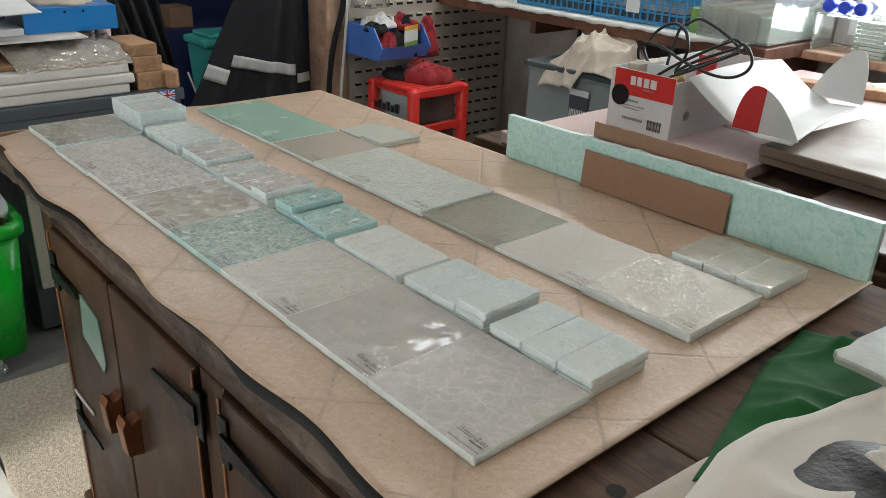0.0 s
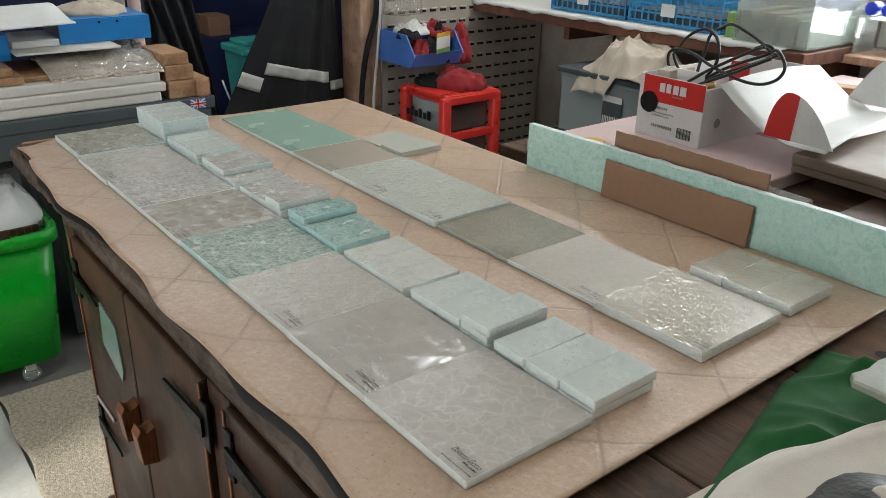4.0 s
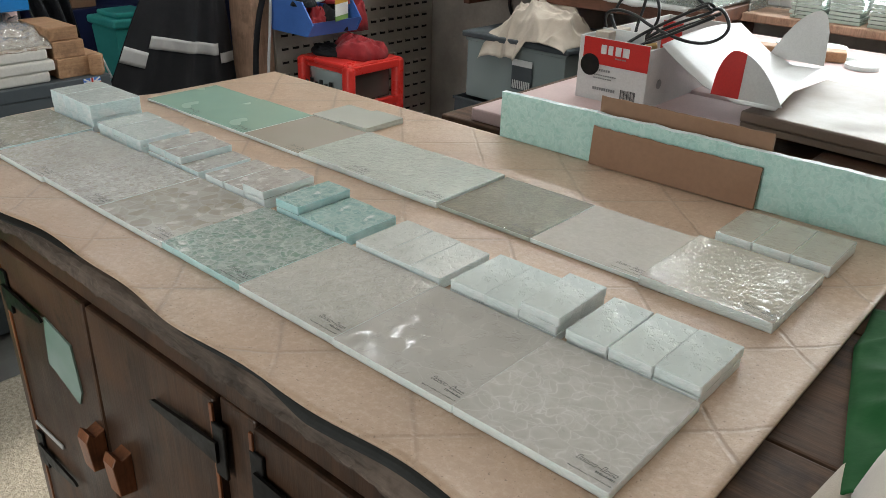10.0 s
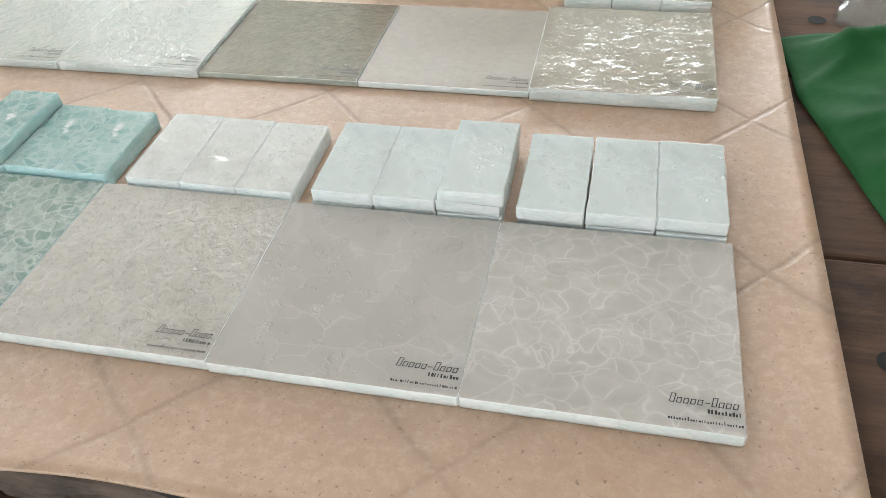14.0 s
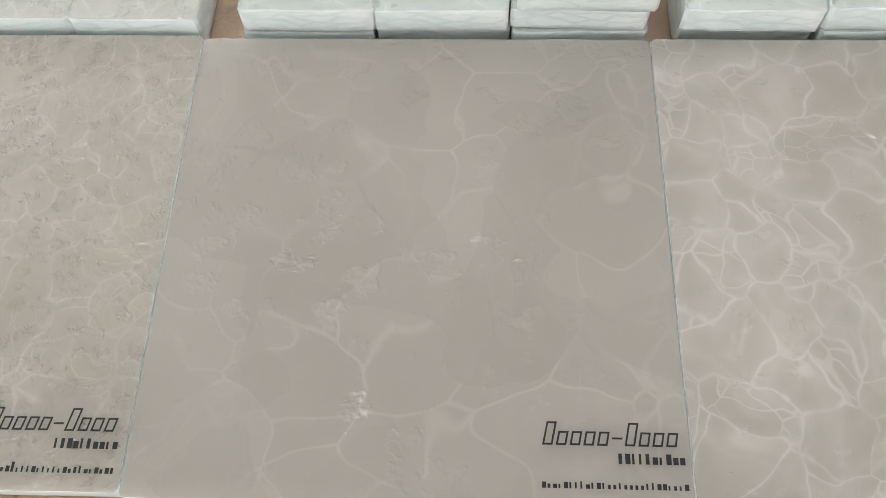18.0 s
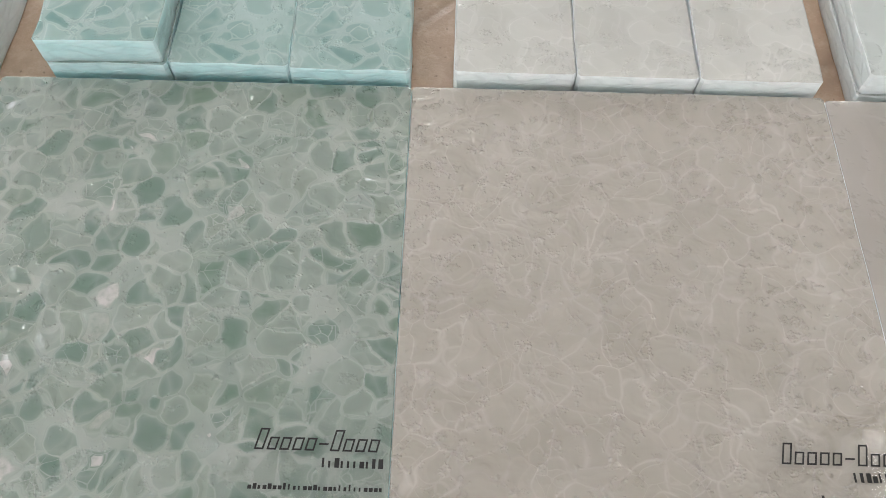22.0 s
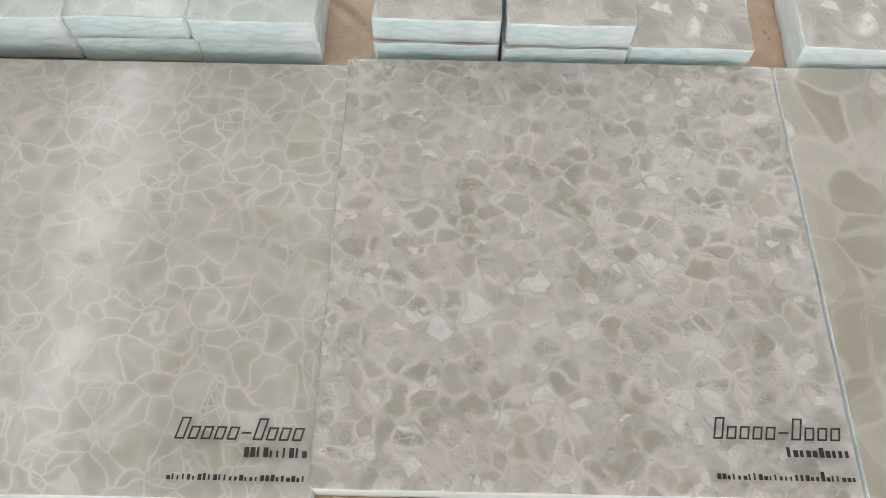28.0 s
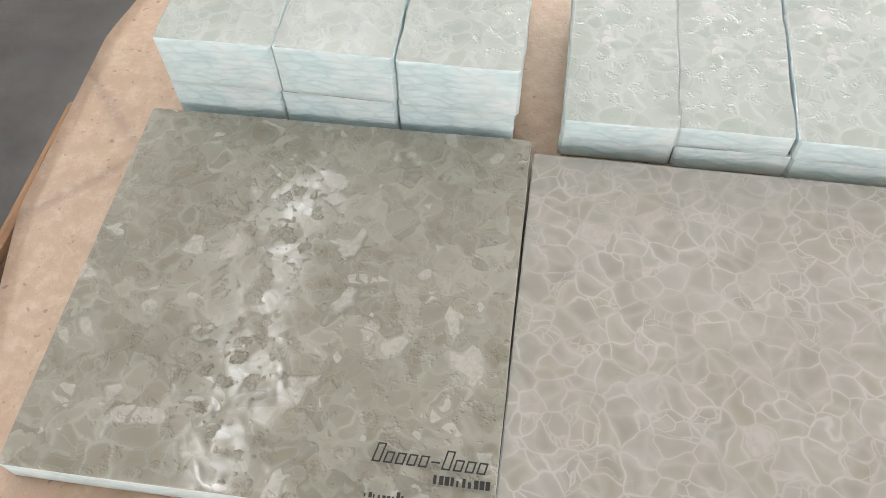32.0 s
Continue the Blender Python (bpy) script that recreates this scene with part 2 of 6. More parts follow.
    if pits > 0:
        pn = nd(nt, "TexNoise", {"Vector": mp.outputs[0], "Scale": 330.0, "Detail": 1.0, "Roughness": 0.5}).outputs[0]
        hole = maths(nt, "MULTIPLY", ramp(nt, pn, 0.64, 0.78), ramp(nt, d1, 0.01, 0.14, 1.0, 0.0))
        h = maths(nt, "SUBTRACT", h, maths(nt, "MULTIPLY", hole, pits * 0.0022 / dist))
        shine = hole
        c = blend(nt, maths(nt, "MULTIPLY", hole, min(0.5, 0.2 * pits)), c, edge)
    if chips > 0:
        cn = nd(nt, "TexNoise", {"Vector": mp.outputs[0], "Scale": 1.9 / chip, "Detail": 2.5, "Roughness": 0.6})
        cs = nd(nt, "VectorMath", {0: cn.outputs[1], "Scale": chip * 1.3}, operation="SCALE")
        cv = nd(nt, "VectorMath", {0: mp.outputs[0], 1: cs.outputs[0]}, operation="ADD").outputs[0]
        cx = nd(nt, "TexVoronoi", {"Vector": nd(nt, "Mapping", {0: cv, 3: (1.0, 1.25, 1.0)}).outputs[0], "Scale": 1.0 / chip})
        crgb = nd(nt, "SeparateColor", {0: cx.outputs["Color"]})
        where = maths(nt, "MULTIPLY", ramp(nt, crgb.outputs[0], 1.0 - chips, 1.0 - chips + 0.01), ramp(nt, cx.outputs["Distance"], 0.46, 0.34))
        step = maths(nt, "SUBTRACT", maths(nt, "MULTIPLY", cn.outputs[0], 2.6), 1.5)
        h = maths(nt, "ADD", h, maths(nt, "MULTIPLY", maths(nt, "MULTIPLY", where, step), chip_h * 3.0 / dist))
        c = blend(nt, maths(nt, "MULTIPLY", where, ramp(nt, crgb.outputs[1], 0.5, 0.9, 0.0, 0.18)), c, edge)
        shine = maths(nt, "MAXIMUM", shine, where)
    r0 = ramp(nt, rip, 0.3, 0.75, max(0.03, rough - 0.05), rough + 0.08)
    if pits > 0 or chips > 0:
        r0 = maths(nt, "ADD", maths(nt, "MULTIPLY", r0, maths(nt, "SUBTRACT", 1.0, shine)), maths(nt, "MULTIPLY", shine, min(rough, 0.05)))
    # the milky body scatters light below the skin, so only the clear skin shows the relief
    set_in(nt, b, Base_Color=c, Roughness=0.5, Specular_IOR_Level=0.0, Coat_Weight=1.0, Coat_Roughness=r0, Coat_IOR=1.5)
    set_in(nt, b, Subsurface_Weight=0.85, Subsurface_Scale=depth)
    b.inputs["Subsurface Radius"].default_value = (1.0, 1.0, 1.0)
    skin = nd(nt, "Bump", {"Height": h, "Strength": 1.0, "Distance": dist})
    nt.links.new(skin.outputs[0], b.inputs["Coat Normal"])
    bumped(nt, b, h, emboss, dist)
    return m


def frost_mat(name, a, b_, rough, clear=0.0, tint=(0.80, 0.95, 0.87)):
    """Even frosted sheet glass with faint clouds; clear: the share of light that goes straight through."""
    m, nt, b, co = base_mat(name)
    n = noise_tex(nt, co, 11.0, 2.0)
    c = blend(nt, ramp(nt, n.outputs[0], 0.2, 0.8), a, b_)
    set_in(nt, b, Base_Color=c, Roughness=ramp(nt, n.outputs[0], 0.2, 0.8, rough - 0.03, rough + 0.03))
    tr = nd(nt, "BsdfTransparent", {0: c4(tint)})
    mx = nd(nt, "MixShader", {0: clear, 1: b.outputs[0], 2: tr.outputs[0]})
    nt.links.new(mx.outputs[0], nt.nodes["Material Output"].inputs[0])
    return m


def side_mat(name, col, col2):
    """Sawn edge of the glass: milky, painted paler for light carried through it, with flattened shards lying in wavy
    layers.
    """
    m, nt, b, co = base_mat(name)
    lay = noise_tex(nt, co, 1.0, 4.0, 0.6, (70.0, 70.0, 300.0))
    wav = noise_tex(nt, co, 55.0, 2.0)
    bent = nd(nt, "VectorMath", {0: co, 1: nd(nt, "CombineXYZ", {2: maths(nt, "MULTIPLY", wav.outputs[0], 0.006)}).outputs[0]}, operation="ADD").outputs[0]
    ch = nd(nt, "TexVoronoi", {"Vector": nd(nt, "Mapping", {0: bent, 3: (85.0, 85.0, 300.0)}).outputs[0], "Scale": 1.0}, feature="DISTANCE_TO_EDGE")
    c = blend(nt, ramp(nt, lay.outputs[0], 0.33, 0.68), col, col2)
    c = blend(nt, ramp(nt, ch.outputs["Distance"], 0.02, 0.16, 0.26, 0.0), c, tuple(v * 0.78 for v in col2))
    c = blend(nt, ramp(nt, wav.outputs[0], 0.5, 0.72, 0.0, 0.6), c, tuple(min(0.86, v * 1.16) for v in col))
    set_in(nt, b, Base_Color=c, Roughness=0.38, Subsurface_Weight=1.0, Subsurface_Scale=0.006)
    b.inputs["Subsurface Radius"].default_value = (1.0, 1.0, 1.0)
    bumped(nt, b, maths(nt, "ADD", lay.outputs[0], ramp(nt, ch.outputs["Distance"], 0.0, 0.15)), 0.35, 0.0008)
    return m


def sheet_mat(name, shift_u, shift_v, pitch):
    """Flexible flooring sheet printed with diagonal stone tiles and thin grout lines."""
    m, nt, b, co = base_mat(name)
    xyz = nd(nt, "SeparateXYZ", {0: co})
    wob = noise_tex(nt, co, 9.0, 2.0)
    k = maths(nt, "MULTIPLY", maths(nt, "SUBTRACT", wob.outputs[0], 0.5), 0.012)

    def line(val, shift):
        q = maths(nt, "DIVIDE", maths(nt, "ADD", maths(nt, "SUBTRACT", val, shift), k), pitch)
        d = maths(nt, "ABSOLUTE", maths(nt, "SUBTRACT", maths(nt, "FRACT", q), 0.5))
        cell = maths(nt, "FLOOR", maths(nt, "ADD", q, 0.0))
        return ramp(nt, d, 0.004, 0.026, 1.0, 0.0), ramp(nt, d, 0.0, 0.09, 1.0, 0.0), cell

    l1, s1, n1 = line(maths(nt, "SUBTRACT", xyz.outputs[0], xyz.outputs[1]), shift_u + pitch / 2)
    l2, s2, n2 = line(maths(nt, "ADD", xyz.outputs[0], xyz.outputs[1]), shift_v + pitch / 2)
    g = maths(nt, "MAXIMUM", l1, l2)
    soft = maths(nt, "MAXIMUM", s1, s2)
    rnd = nd(nt, "TexWhiteNoise", {"Vector": nd(nt, "CombineXYZ", {0: n1, 1: n2}).outputs[0]}, dims="2D").outputs[0]
    cl = noise_tex(nt, co, 16.0, 6.0, 0.68)
    cl2 = noise_tex(nt, co, 60.0, 4.0, 0.65)
    c = blend(nt, ramp(nt, cl.outputs[0], 0.3, 0.7), (0.615, 0.45, 0.325), (0.505, 0.35, 0.24))
    c = blend(nt, ramp(nt, cl2.outputs[0], 0.5, 0.78, 0.0, 0.55), c, (0.70, 0.57, 0.455))
    c = blend(nt, maths(nt, "MULTIPLY", rnd, 0.42), c, (0.50, 0.37, 0.28))
    c = blend(nt, maths(nt, "MULTIPLY", soft, 0.40), c, (0.40, 0.29, 0.21))
    c = blend(nt, maths(nt, "MULTIPLY", g, ramp(nt, cl.outputs[0], 0.35, 0.62, 0.25, 0.65)), c, (0.33, 0.24, 0.17))
    grain = noise_tex(nt, co, 130.0, 5.0, 0.75)
    c = blend(nt, ramp(nt, grain.outputs[0], 0.46, 0.66, 0.0, 0.45), c, (0.44, 0.31, 0.215))
    c = blend(nt, ramp(nt, grain.outputs[0], 0.50, 0.34, 0.0, 0.35), c, (0.74, 0.63, 0.52))
    stain = noise_tex(nt, co, 3.2, 4.0, 0.6)
    c = blend(nt, ramp(nt, stain.outputs[0], 0.42, 0.68, 0.0, 0.55), c, (0.50, 0.335, 0.225))
    pit = noise_tex(nt, co, 300.0, 2.0, 0.5)
    c = blend(nt, ramp(nt, pit.outputs[0], 0.66, 0.72, 0.0, 0.6), c, (0.20, 0.14, 0.10))
    set_in(nt, b, Base_Color=c, Roughness=ramp(nt, cl.outputs[0], 0.3, 0.7, 0.27, 0.45))
    h = maths(nt, "ADD", maths(nt, "MULTIPLY", g, -1.0), maths(nt, "MULTIPLY", grain.outputs[0], 0.9))
    bumped(nt, b, h, 0.45, 0.001)
    return m


def clear_mat(name, tint=(1, 1, 1), gloss=0.10, rough=0.05, opaque=0.0, milky=(0.8, 0.82, 0.82)):
    """Thin clear film or plastic: lets light through, reflects a little."""
    m, nt, b, co = base_mat(name)
    tr = nd(nt, "BsdfTransparent", {0: c4(tint)})
    n = noise_tex(nt, co, 40.0, 3.0)
    set_in(nt, b, Base_Color=milky, Roughness=ramp(nt, n.outputs[0], 0.3, 0.7, rough, rough + 0.1))
    gl = nd(nt, "BsdfGlossy", {0: (1, 1, 1, 1), 1: rough})
    mx = nd(nt, "MixShader", {0: gloss, 1: tr.outputs[0], 2: gl.outputs[0]})
    mx2 = nd(nt, "MixShader", {0: opaque, 1: mx.outputs[0], 2: b.outputs[0]})
    nt.links.new(mx2.outputs[0], nt.nodes["Material Output"].inputs[0])
    return m


def glow_mat(name, col, strength):
    m = bpy.data.materials.new(name)
    m.use_nodes = True
    nt = m.node_tree
    e = nd(nt, "Emission", {0: c4(col), 1: strength})
    nt.links.new(e.outputs[0], nt.nodes["Material Output"].inputs[0])
    return m


SHEET = sheet_mat("printed_flooring_sheet", 0.912, 0.827, 0.1765)
# side glass is lighter than the tops: scattered light put into its colour
ICE = side_mat("edge_lit_sawn_glass", (0.76, 0.855, 0.86), (0.60, 0.72, 0.73))
ICE_PALE = side_mat("edge_lit_sawn_pale_glass", (0.82, 0.88, 0.875), (0.74, 0.81, 0.80))
ICE_TEAL = side_mat("edge_lit_sawn_teal_glass", (0.60, 0.81, 0.815), (0.46, 0.69, 0.70))
ICE_OLIVE = side_mat("edge_lit_sawn_olive_glass", (0.50, 0.53, 0.48), (0.38, 0.41, 0.37))

# front row, one cast per sample tile
G_OLIVE = glass_mat("cast_olive_glass", (0.262, 0.245, 0.192), (0.41, 0.39, 0.33), (0.53, 0.515, 0.46), 0.0095, 0.05, 0.36, 0.09, 0.12, 120.0, 0.5, 0.11, (0.55, 0.53, 0.495), 1.0, 0.8, 0.0006, 0.72, 0.2, tilt=0.03, pits=0.7, deep=0.3, pebble=0.75, gap=0.3, chips=0.62, chip=0.0072, chip_h=0.0008, depth=0.006, emboss=0.6)
G_CELL = glass_mat("cast_cellular_glass", (0.37, 0.344, 0.30), (0.44, 0.416, 0.378), (0.62, 0.595, 0.565), 0.0090, 0.075, 0.75, 0.17, 0.05, 60.0, 0.1, 0.02, (0.55, 0.52, 0.49), 2.0, 0.6, 0.00025, 0.5, split=0.8, pits=0.25, deep=0.35, hue=0.25, depth=0.006, tilt=0.01, chips=0.05, chip=0.006, chip_h=0.0004)
G_MOTTLE = glass_mat("cast_mottled_glass", (0.325, 0.30, 0.25), (0.485, 0.455, 0.425), (0.60, 0.57, 0.545), 0.0072, 0.08, 0.5, 0.15, 0.3, 140.0, 0.6, 0.07, (0.64, 0.615, 0.60), 3.0, 0.6, 0.0011, 0.45, 0.3, tilt=0.05, pits=1.2, split=0.5, pebble=0.72, gap=0.85, hue=0.25, chips=0.5, chip=0.0048, chip_h=0.0005, depth=0.006, emboss=0.5)
G_LARGE = glass_mat("cast_large_shard_glass", (0.335, 0.305, 0.25), (0.47, 0.44, 0.395), (0.59, 0.56, 0.525), 0.0175, 0.034, 0.42, 0.13, 0.12, 60.0, 0.3, 0.14, (0.66, 0.62, 0.60), 4.0, 0.4, 0.0009, 0.15, 0.3, split=0.88, deep=0.4, pits=0.9, pebble=0.85, gap=0.55, hue=0.3, depth=0.006, emboss=0.2)
G_TEAL = glass_mat("cast_teal_shard_glass", (0.178, 0.262, 0.217), (0.315, 0.37, 0.325), (0.52, 0.56, 0.525), 0.0092, 0.048, 0.62, 0.10, 0.7, 70.0, 0.3, 0.022, (0.64, 0.63, 0.61), 5.0, 0.5, 0.0009, 0.2, 0.3, split=0.85, tilt=0.08, pits=1.3, pebble=0.80, gap=0.6, hue=0.2, chips=0.35, chip=0.006, chip_h=0.0005, depth=0.006, emboss=0.6)
G_PALE = glass_mat("cast_pale_rippled_glass", (0.44, 0.415, 0.36), (0.50, 0.475, 0.42), (0.64, 0.61, 0.575), 0.0120, 0.06, 0.35, 0.15, 0.1, 130.0, 1.5, seed=6.0, warp=0.7, cloud=0.75, dist=0.0011, tilt=0.03, pits=0.3, chips=0.55, chip=0.0055, chip_h=0.0004, depth=0.006, emboss=0.9)
G_SMOOTH = glass_mat("cast_smooth_grey_glass", (0.425, 0.40, 0.36), (0.485, 0.46, 0.42), (0.59, 0.565, 0.53), 0.026, 0.045, 0.12, 0.035, 0.03, 40.0, 0.12, seed=7.0, warp=0.9, cloud=0.8, dist=0.0004, frag=0.1, split=0.95, pits=0.25, pebble=0.0, gap=0.5, chips=0.42, chip=0.012, chip_h=0.0008, depth=0.006)
G_VEIN = glass_mat("cast_white_veined_glass", (0.44, 0.415, 0.37), (0.50, 0.475, 0.43), (0.70, 0.675, 0.65), 0.016, 0.05, 0.55, 0.16, 0.1, 90.0, 0.6, seed=8.3, warp=0.75, cloud=0.7, dist=0.0012, tilt=0.03, split=0.85, pits=0.35, chips=0.25, chip=0.006, chip_h=0.0003, depth=0.006)
# second row
G_GREEN = frost_mat("frosted_green_glass", (0.35, 0.52, 0.42), (0.38, 0.55, 0.445), 0.26, 0.12)
G_THIN = frost_mat("thin_clear_glass", (0.56, 0.58, 0.52), (0.61, 0.62, 0.56), 0.12, 0.12, (0.95, 0.97, 0.95))
G_TAN = frost_mat("frosted_tan_glass", (0.475, 0.42, 0.35), (0.50, 0.445, 0.375), 0.22, 0.15)
G_RIPPLE = glass_mat("rippled_pale_green_glass", (0.42, 0.455, 0.40), (0.51, 0.535, 0.475), (0.60, 0.62, 0.57), 0.012, 0.05, 0.45, 0.10, 0.15, 95.0, 0.8, seed=11.0, warp=0.9, cloud=0.6, dist=0.0022, tilt=0.1, pits=0.0, chips=0.55, chip=0.007, chip_h=0.0005, depth=0.006)
G_DARK = glass_mat("dark_olive_brown_glass", (0.20, 0.18, 0.135), (0.26, 0.235, 0.18), (0.29, 0.265, 0.21), 0.006, 0.08, 0.3, 0.06, 0.2, 190.0, 0.9, seed=12.0, cloud=0.6, dist=0.0020, tilt=0.2, chips=0.5, chip=0.004, chip_h=0.0004)
G_SPECK = glass_mat("speckled_grey_beige_glass", (0.37, 0.335, 0.28), (0.43, 0.395, 0.34), (0.47, 0.435, 0.38), 0.004, 0.08, 0.3, 0.42, 0.1, 120.0, 0.3, seed=13.0, cloud=0.8, dist=0.0003, frag=0.1, tilt=0.0, pits=0.0)
G_WET = glass_mat("clear_rippled_glass_over_beige", (0.38, 0.355, 0.285), (0.46, 0.43, 0.36), (0.50, 0.475, 0.41), 0.016, 0.03, 0.3, 0.06, 0.0, 85.0, 1.3, seed=14.0, warp=0.9, cloud=0.8, dist=0.0015, patchy=0.3, tilt=0.1, pits=0.0, chips=0.75, chip=0.008, chip_h=0.0008, depth=0.006)
# small blocks
B_WHITE = glass_mat("milky_white_block_glass", (0.52, 0.575, 0.555), (0.60, 0.655, 0.63), (0.70, 0.755, 0.73), 0.018, 0.04, 0.45, 0.10, 0.05, 45.0, 0.4, seed=15.0, warp=0.9, cloud=0.7, dist=0.0014, depth=0.01, tilt=0.03, pits=0.25, chips=0.4, chip=0.009, chip_h=0.0006, emboss=0.5)
B_PALE = glass_mat("pale_rippled_block_glass", (0.53, 0.54, 0.50), (0.60, 0.61, 0.57), (0.70, 0.705, 0.67), 0.012, 0.05, 0.4, 0.13, 0.1, 70.0, 0.5, seed=16.0, warp=0.9, cloud=0.7, dist=0.0014, depth=0.01, tilt=0.03, pits=0.25, chips=0.45, chip=0.007, chip_h=0.0004, emboss=0.55)
B_OLIVE = glass_mat("grey_green_block_glass", (0.42, 0.46, 0.42), (0.51, 0.545, 0.51), (0.65, 0.68, 0.655), 0.0095, 0.05, 0.6, 0.16, 0.1, 80.0, 0.3, 0.02, seed=17.0, cloud=0.6, dist=0.0008, depth=0.01, pits=0.25, pebble=0.8, chips=0.3, chip=0.005, chip_h=0.0005, emboss=0.25)
B_GREY = glass_mat("grey_shard_block_glass", (0.35, 0.325, 0.29), (0.48, 0.455, 0.42), (0.60, 0.58, 0.55), 0.013, 0.05, 0.6, 0.16, 0.15, 90.0, 0.4, 0.06, (0.72, 0.70, 0.68), 18.0, cloud=0.4, dist=0.001, depth=0.01, pits=0.25, pebble=0.8, chips=0.4, chip=0.006, chip_h=0.0005, emboss=0.35)
B_TEAL = glass_mat("teal_shard_block_glass", (0.17, 0.31, 0.28), (0.30, 0.44, 0.41), (0.50, 0.62, 0.595), 0.0115, 0.05, 0.7, 0.16, 0.15, 80.0, 0.4, 0.03, (0.72, 0.76, 0.74), 19.0, cloud=0.3, dist=0.001, depth=0.01, pits=0.25, pebble=0.8, chips=0.4, chip=0.006, chip_h=0.0005, emboss=0.35)
PANEL_GLASS = glass_mat("aqua_crushed_glass", (0.36, 0.61, 0.56), (0.50, 0.71, 0.66), (0.64, 0.80, 0.755), 0.009, 0.14, 0.6, 0.28, 0.2, 120.0, 0.3, seed=20.0, warp=1.0, cloud=0.5, dist=0.0006, tilt=0.0, pits=0.0)

INK = stuff_mat("black_ink", (0.012, 0.012, 0.012), (0.02, 0.02, 0.02), rough=0.4, bump=0.0)
FILM = clear_mat("clear_label_film", (0.98, 0.98, 0.98), 0.010, 0.03)
OAK = wood_mat("dark_stained_bench_wood", (0.082, 0.042, 0.023), (0.030, 0.016, 0.010), 2, 0.45, 0.4)
OAK_X = wood_mat("worn_brown_bench_planks", (0.135, 0.072, 0.041), (0.050, 0.027, 0.016), 0, 0.76, 0.5)
RIM = wood_mat("worn_grey_bench_edge", (0.15, 0.112, 0.088), (0.045, 0.032, 0.024), 0, 0.7, 1.0, 40.0)
HANDLE = wood_mat("orange_brown_handle_wood", (0.27, 0.105, 0.045), (0.16, 0.06, 0.028), 2, 0.4)
PALE_WOOD = wood_mat("pale_sawn_wood", (0.42, 0.25, 0.14), (0.33, 0.18, 0.095), 1, 0.6)
SILL_WOOD = wood_mat("brown_painted_shelf_wood", (0.17, 0.075, 0.045), (0.10, 0.045, 0.03), 0, 0.5)
FRAME_WOOD = wood_mat("pinkish_bare_wood", (0.50, 0.32, 0.22), (0.38, 0.23, 0.155), 2, 0.65)
IRON = stuff_mat("black_iron", (0.012, 0.012, 0.012), (0.025, 0.022, 0.02), 60, 400, 0.45, 0.6, 0.3)
FELT = stuff_mat("black_underlay", (0.01, 0.011, 0.01), (0.018, 0.018, 0.017), 40, 400, 0.8)
CONCRETE = stuff_mat("rough_concrete_wall", (0.50, 0.445, 0.385), (0.33, 0.29, 0.25), 6, 60, 0.85, 0, 0.9, 0.012)
CEIL = stuff_mat("off_white_ceiling", (0.76, 0.74, 0.70), (0.70, 0.68, 0.64), 3, 80, 0.8)
FLOOR = stuff_mat("grey_concrete_floor", (0.19, 0.18, 0.17), (0.11, 0.105, 0.10), 4, 120, 0.8, 0, 0.5, 0.003)
PALE_FLOOR = stuff_mat("pale_concrete", (0.62, 0.60, 0.57), (0.50, 0.49, 0.46), 7, 120, 0.75, 0, 0.5, 0.003)
CARPET = stuff_mat("beige_looped_carpet", (0.58, 0.50, 0.40), (0.27, 0.22, 0.165), 110, 300, 0.95, 0, 1.0, 0.008, sheen=0.1)
GREY_PAINT = stuff_mat("slate_grey_paint", (0.075, 0.088, 0.098), (0.06, 0.07, 0.078), 9, 200, 0.5)
FOAM = stuff_mat("white_foam_board", (0.66, 0.64, 0.60), (0.58, 0.55, 0.50), 8, 160, 0.7)
PAPER = stuff_mat("white_paper", (0.74, 0.74, 0.73), (0.68, 0.68, 0.67), 12, 300, 0.6)
BLUE_CARD = stuff_mat("bright_blue_card", (0.015, 0.21, 0.56), (0.012, 0.18, 0.50), 10, 300, 0.35)
PLASTIC_GREEN = stuff_mat("bright_green_plastic", (0.012, 0.36, 0.022), (0.01, 0.31, 0.02), 7, 200, 0.34, 0, 0.1)
TEAL_PLASTIC = stuff_mat("teal_plastic", (0.09, 0.52, 0.48), (0.075, 0.45, 0.42), 8, 200, 0.4)
RED_PLASTIC = stuff_mat("red_plastic", (0.76, 0.045, 0.035), (0.68, 0.038, 0.03), 8, 200, 0.32, 0, 0.1)
BLUE_PLASTIC = stuff_mat("royal_blue_plastic", (0.08, 0.20, 0.60), (0.065, 0.17, 0.53), 8, 200, 0.4, 0, 0.1)
CRATE_BLUE = stuff_mat("light_blue_plastic", (0.06, 0.30, 0.58), (0.05, 0.25, 0.50), 8, 200, 0.4, 0, 0.1)
LOUVRE = stuff_mat("grey_louvred_steel", (0.56, 0.51, 0.44), (0.47, 0.43, 0.37), 7, 160, 0.5)
# near-black stands for the shade inside slots and bench holes
SLOT = stuff_mat("slot_shade", (0.012, 0.011, 0.01), (0.02, 0.018, 0.016), 30, 200, 0.9)
BLACK_CLOTH = stuff_mat("black_work_cloth", (0.006, 0.006, 0.008), (0.011, 0.011, 0.013), 12, 500, 0.9, 0, 0.4, 0.002)
REFLEX = stuff_mat("silver_reflective_tape", (0.52, 0.51, 0.49), (0.44, 0.43, 0.42), 20, 400, 0.4)
RED_CLOTH = stuff_mat("dark_red_cloth", (0.36, 0.014, 0.02), (0.22, 0.01, 0.014), 20, 120, 0.85, 0, 0.4, 0.002, sheen=0.1)
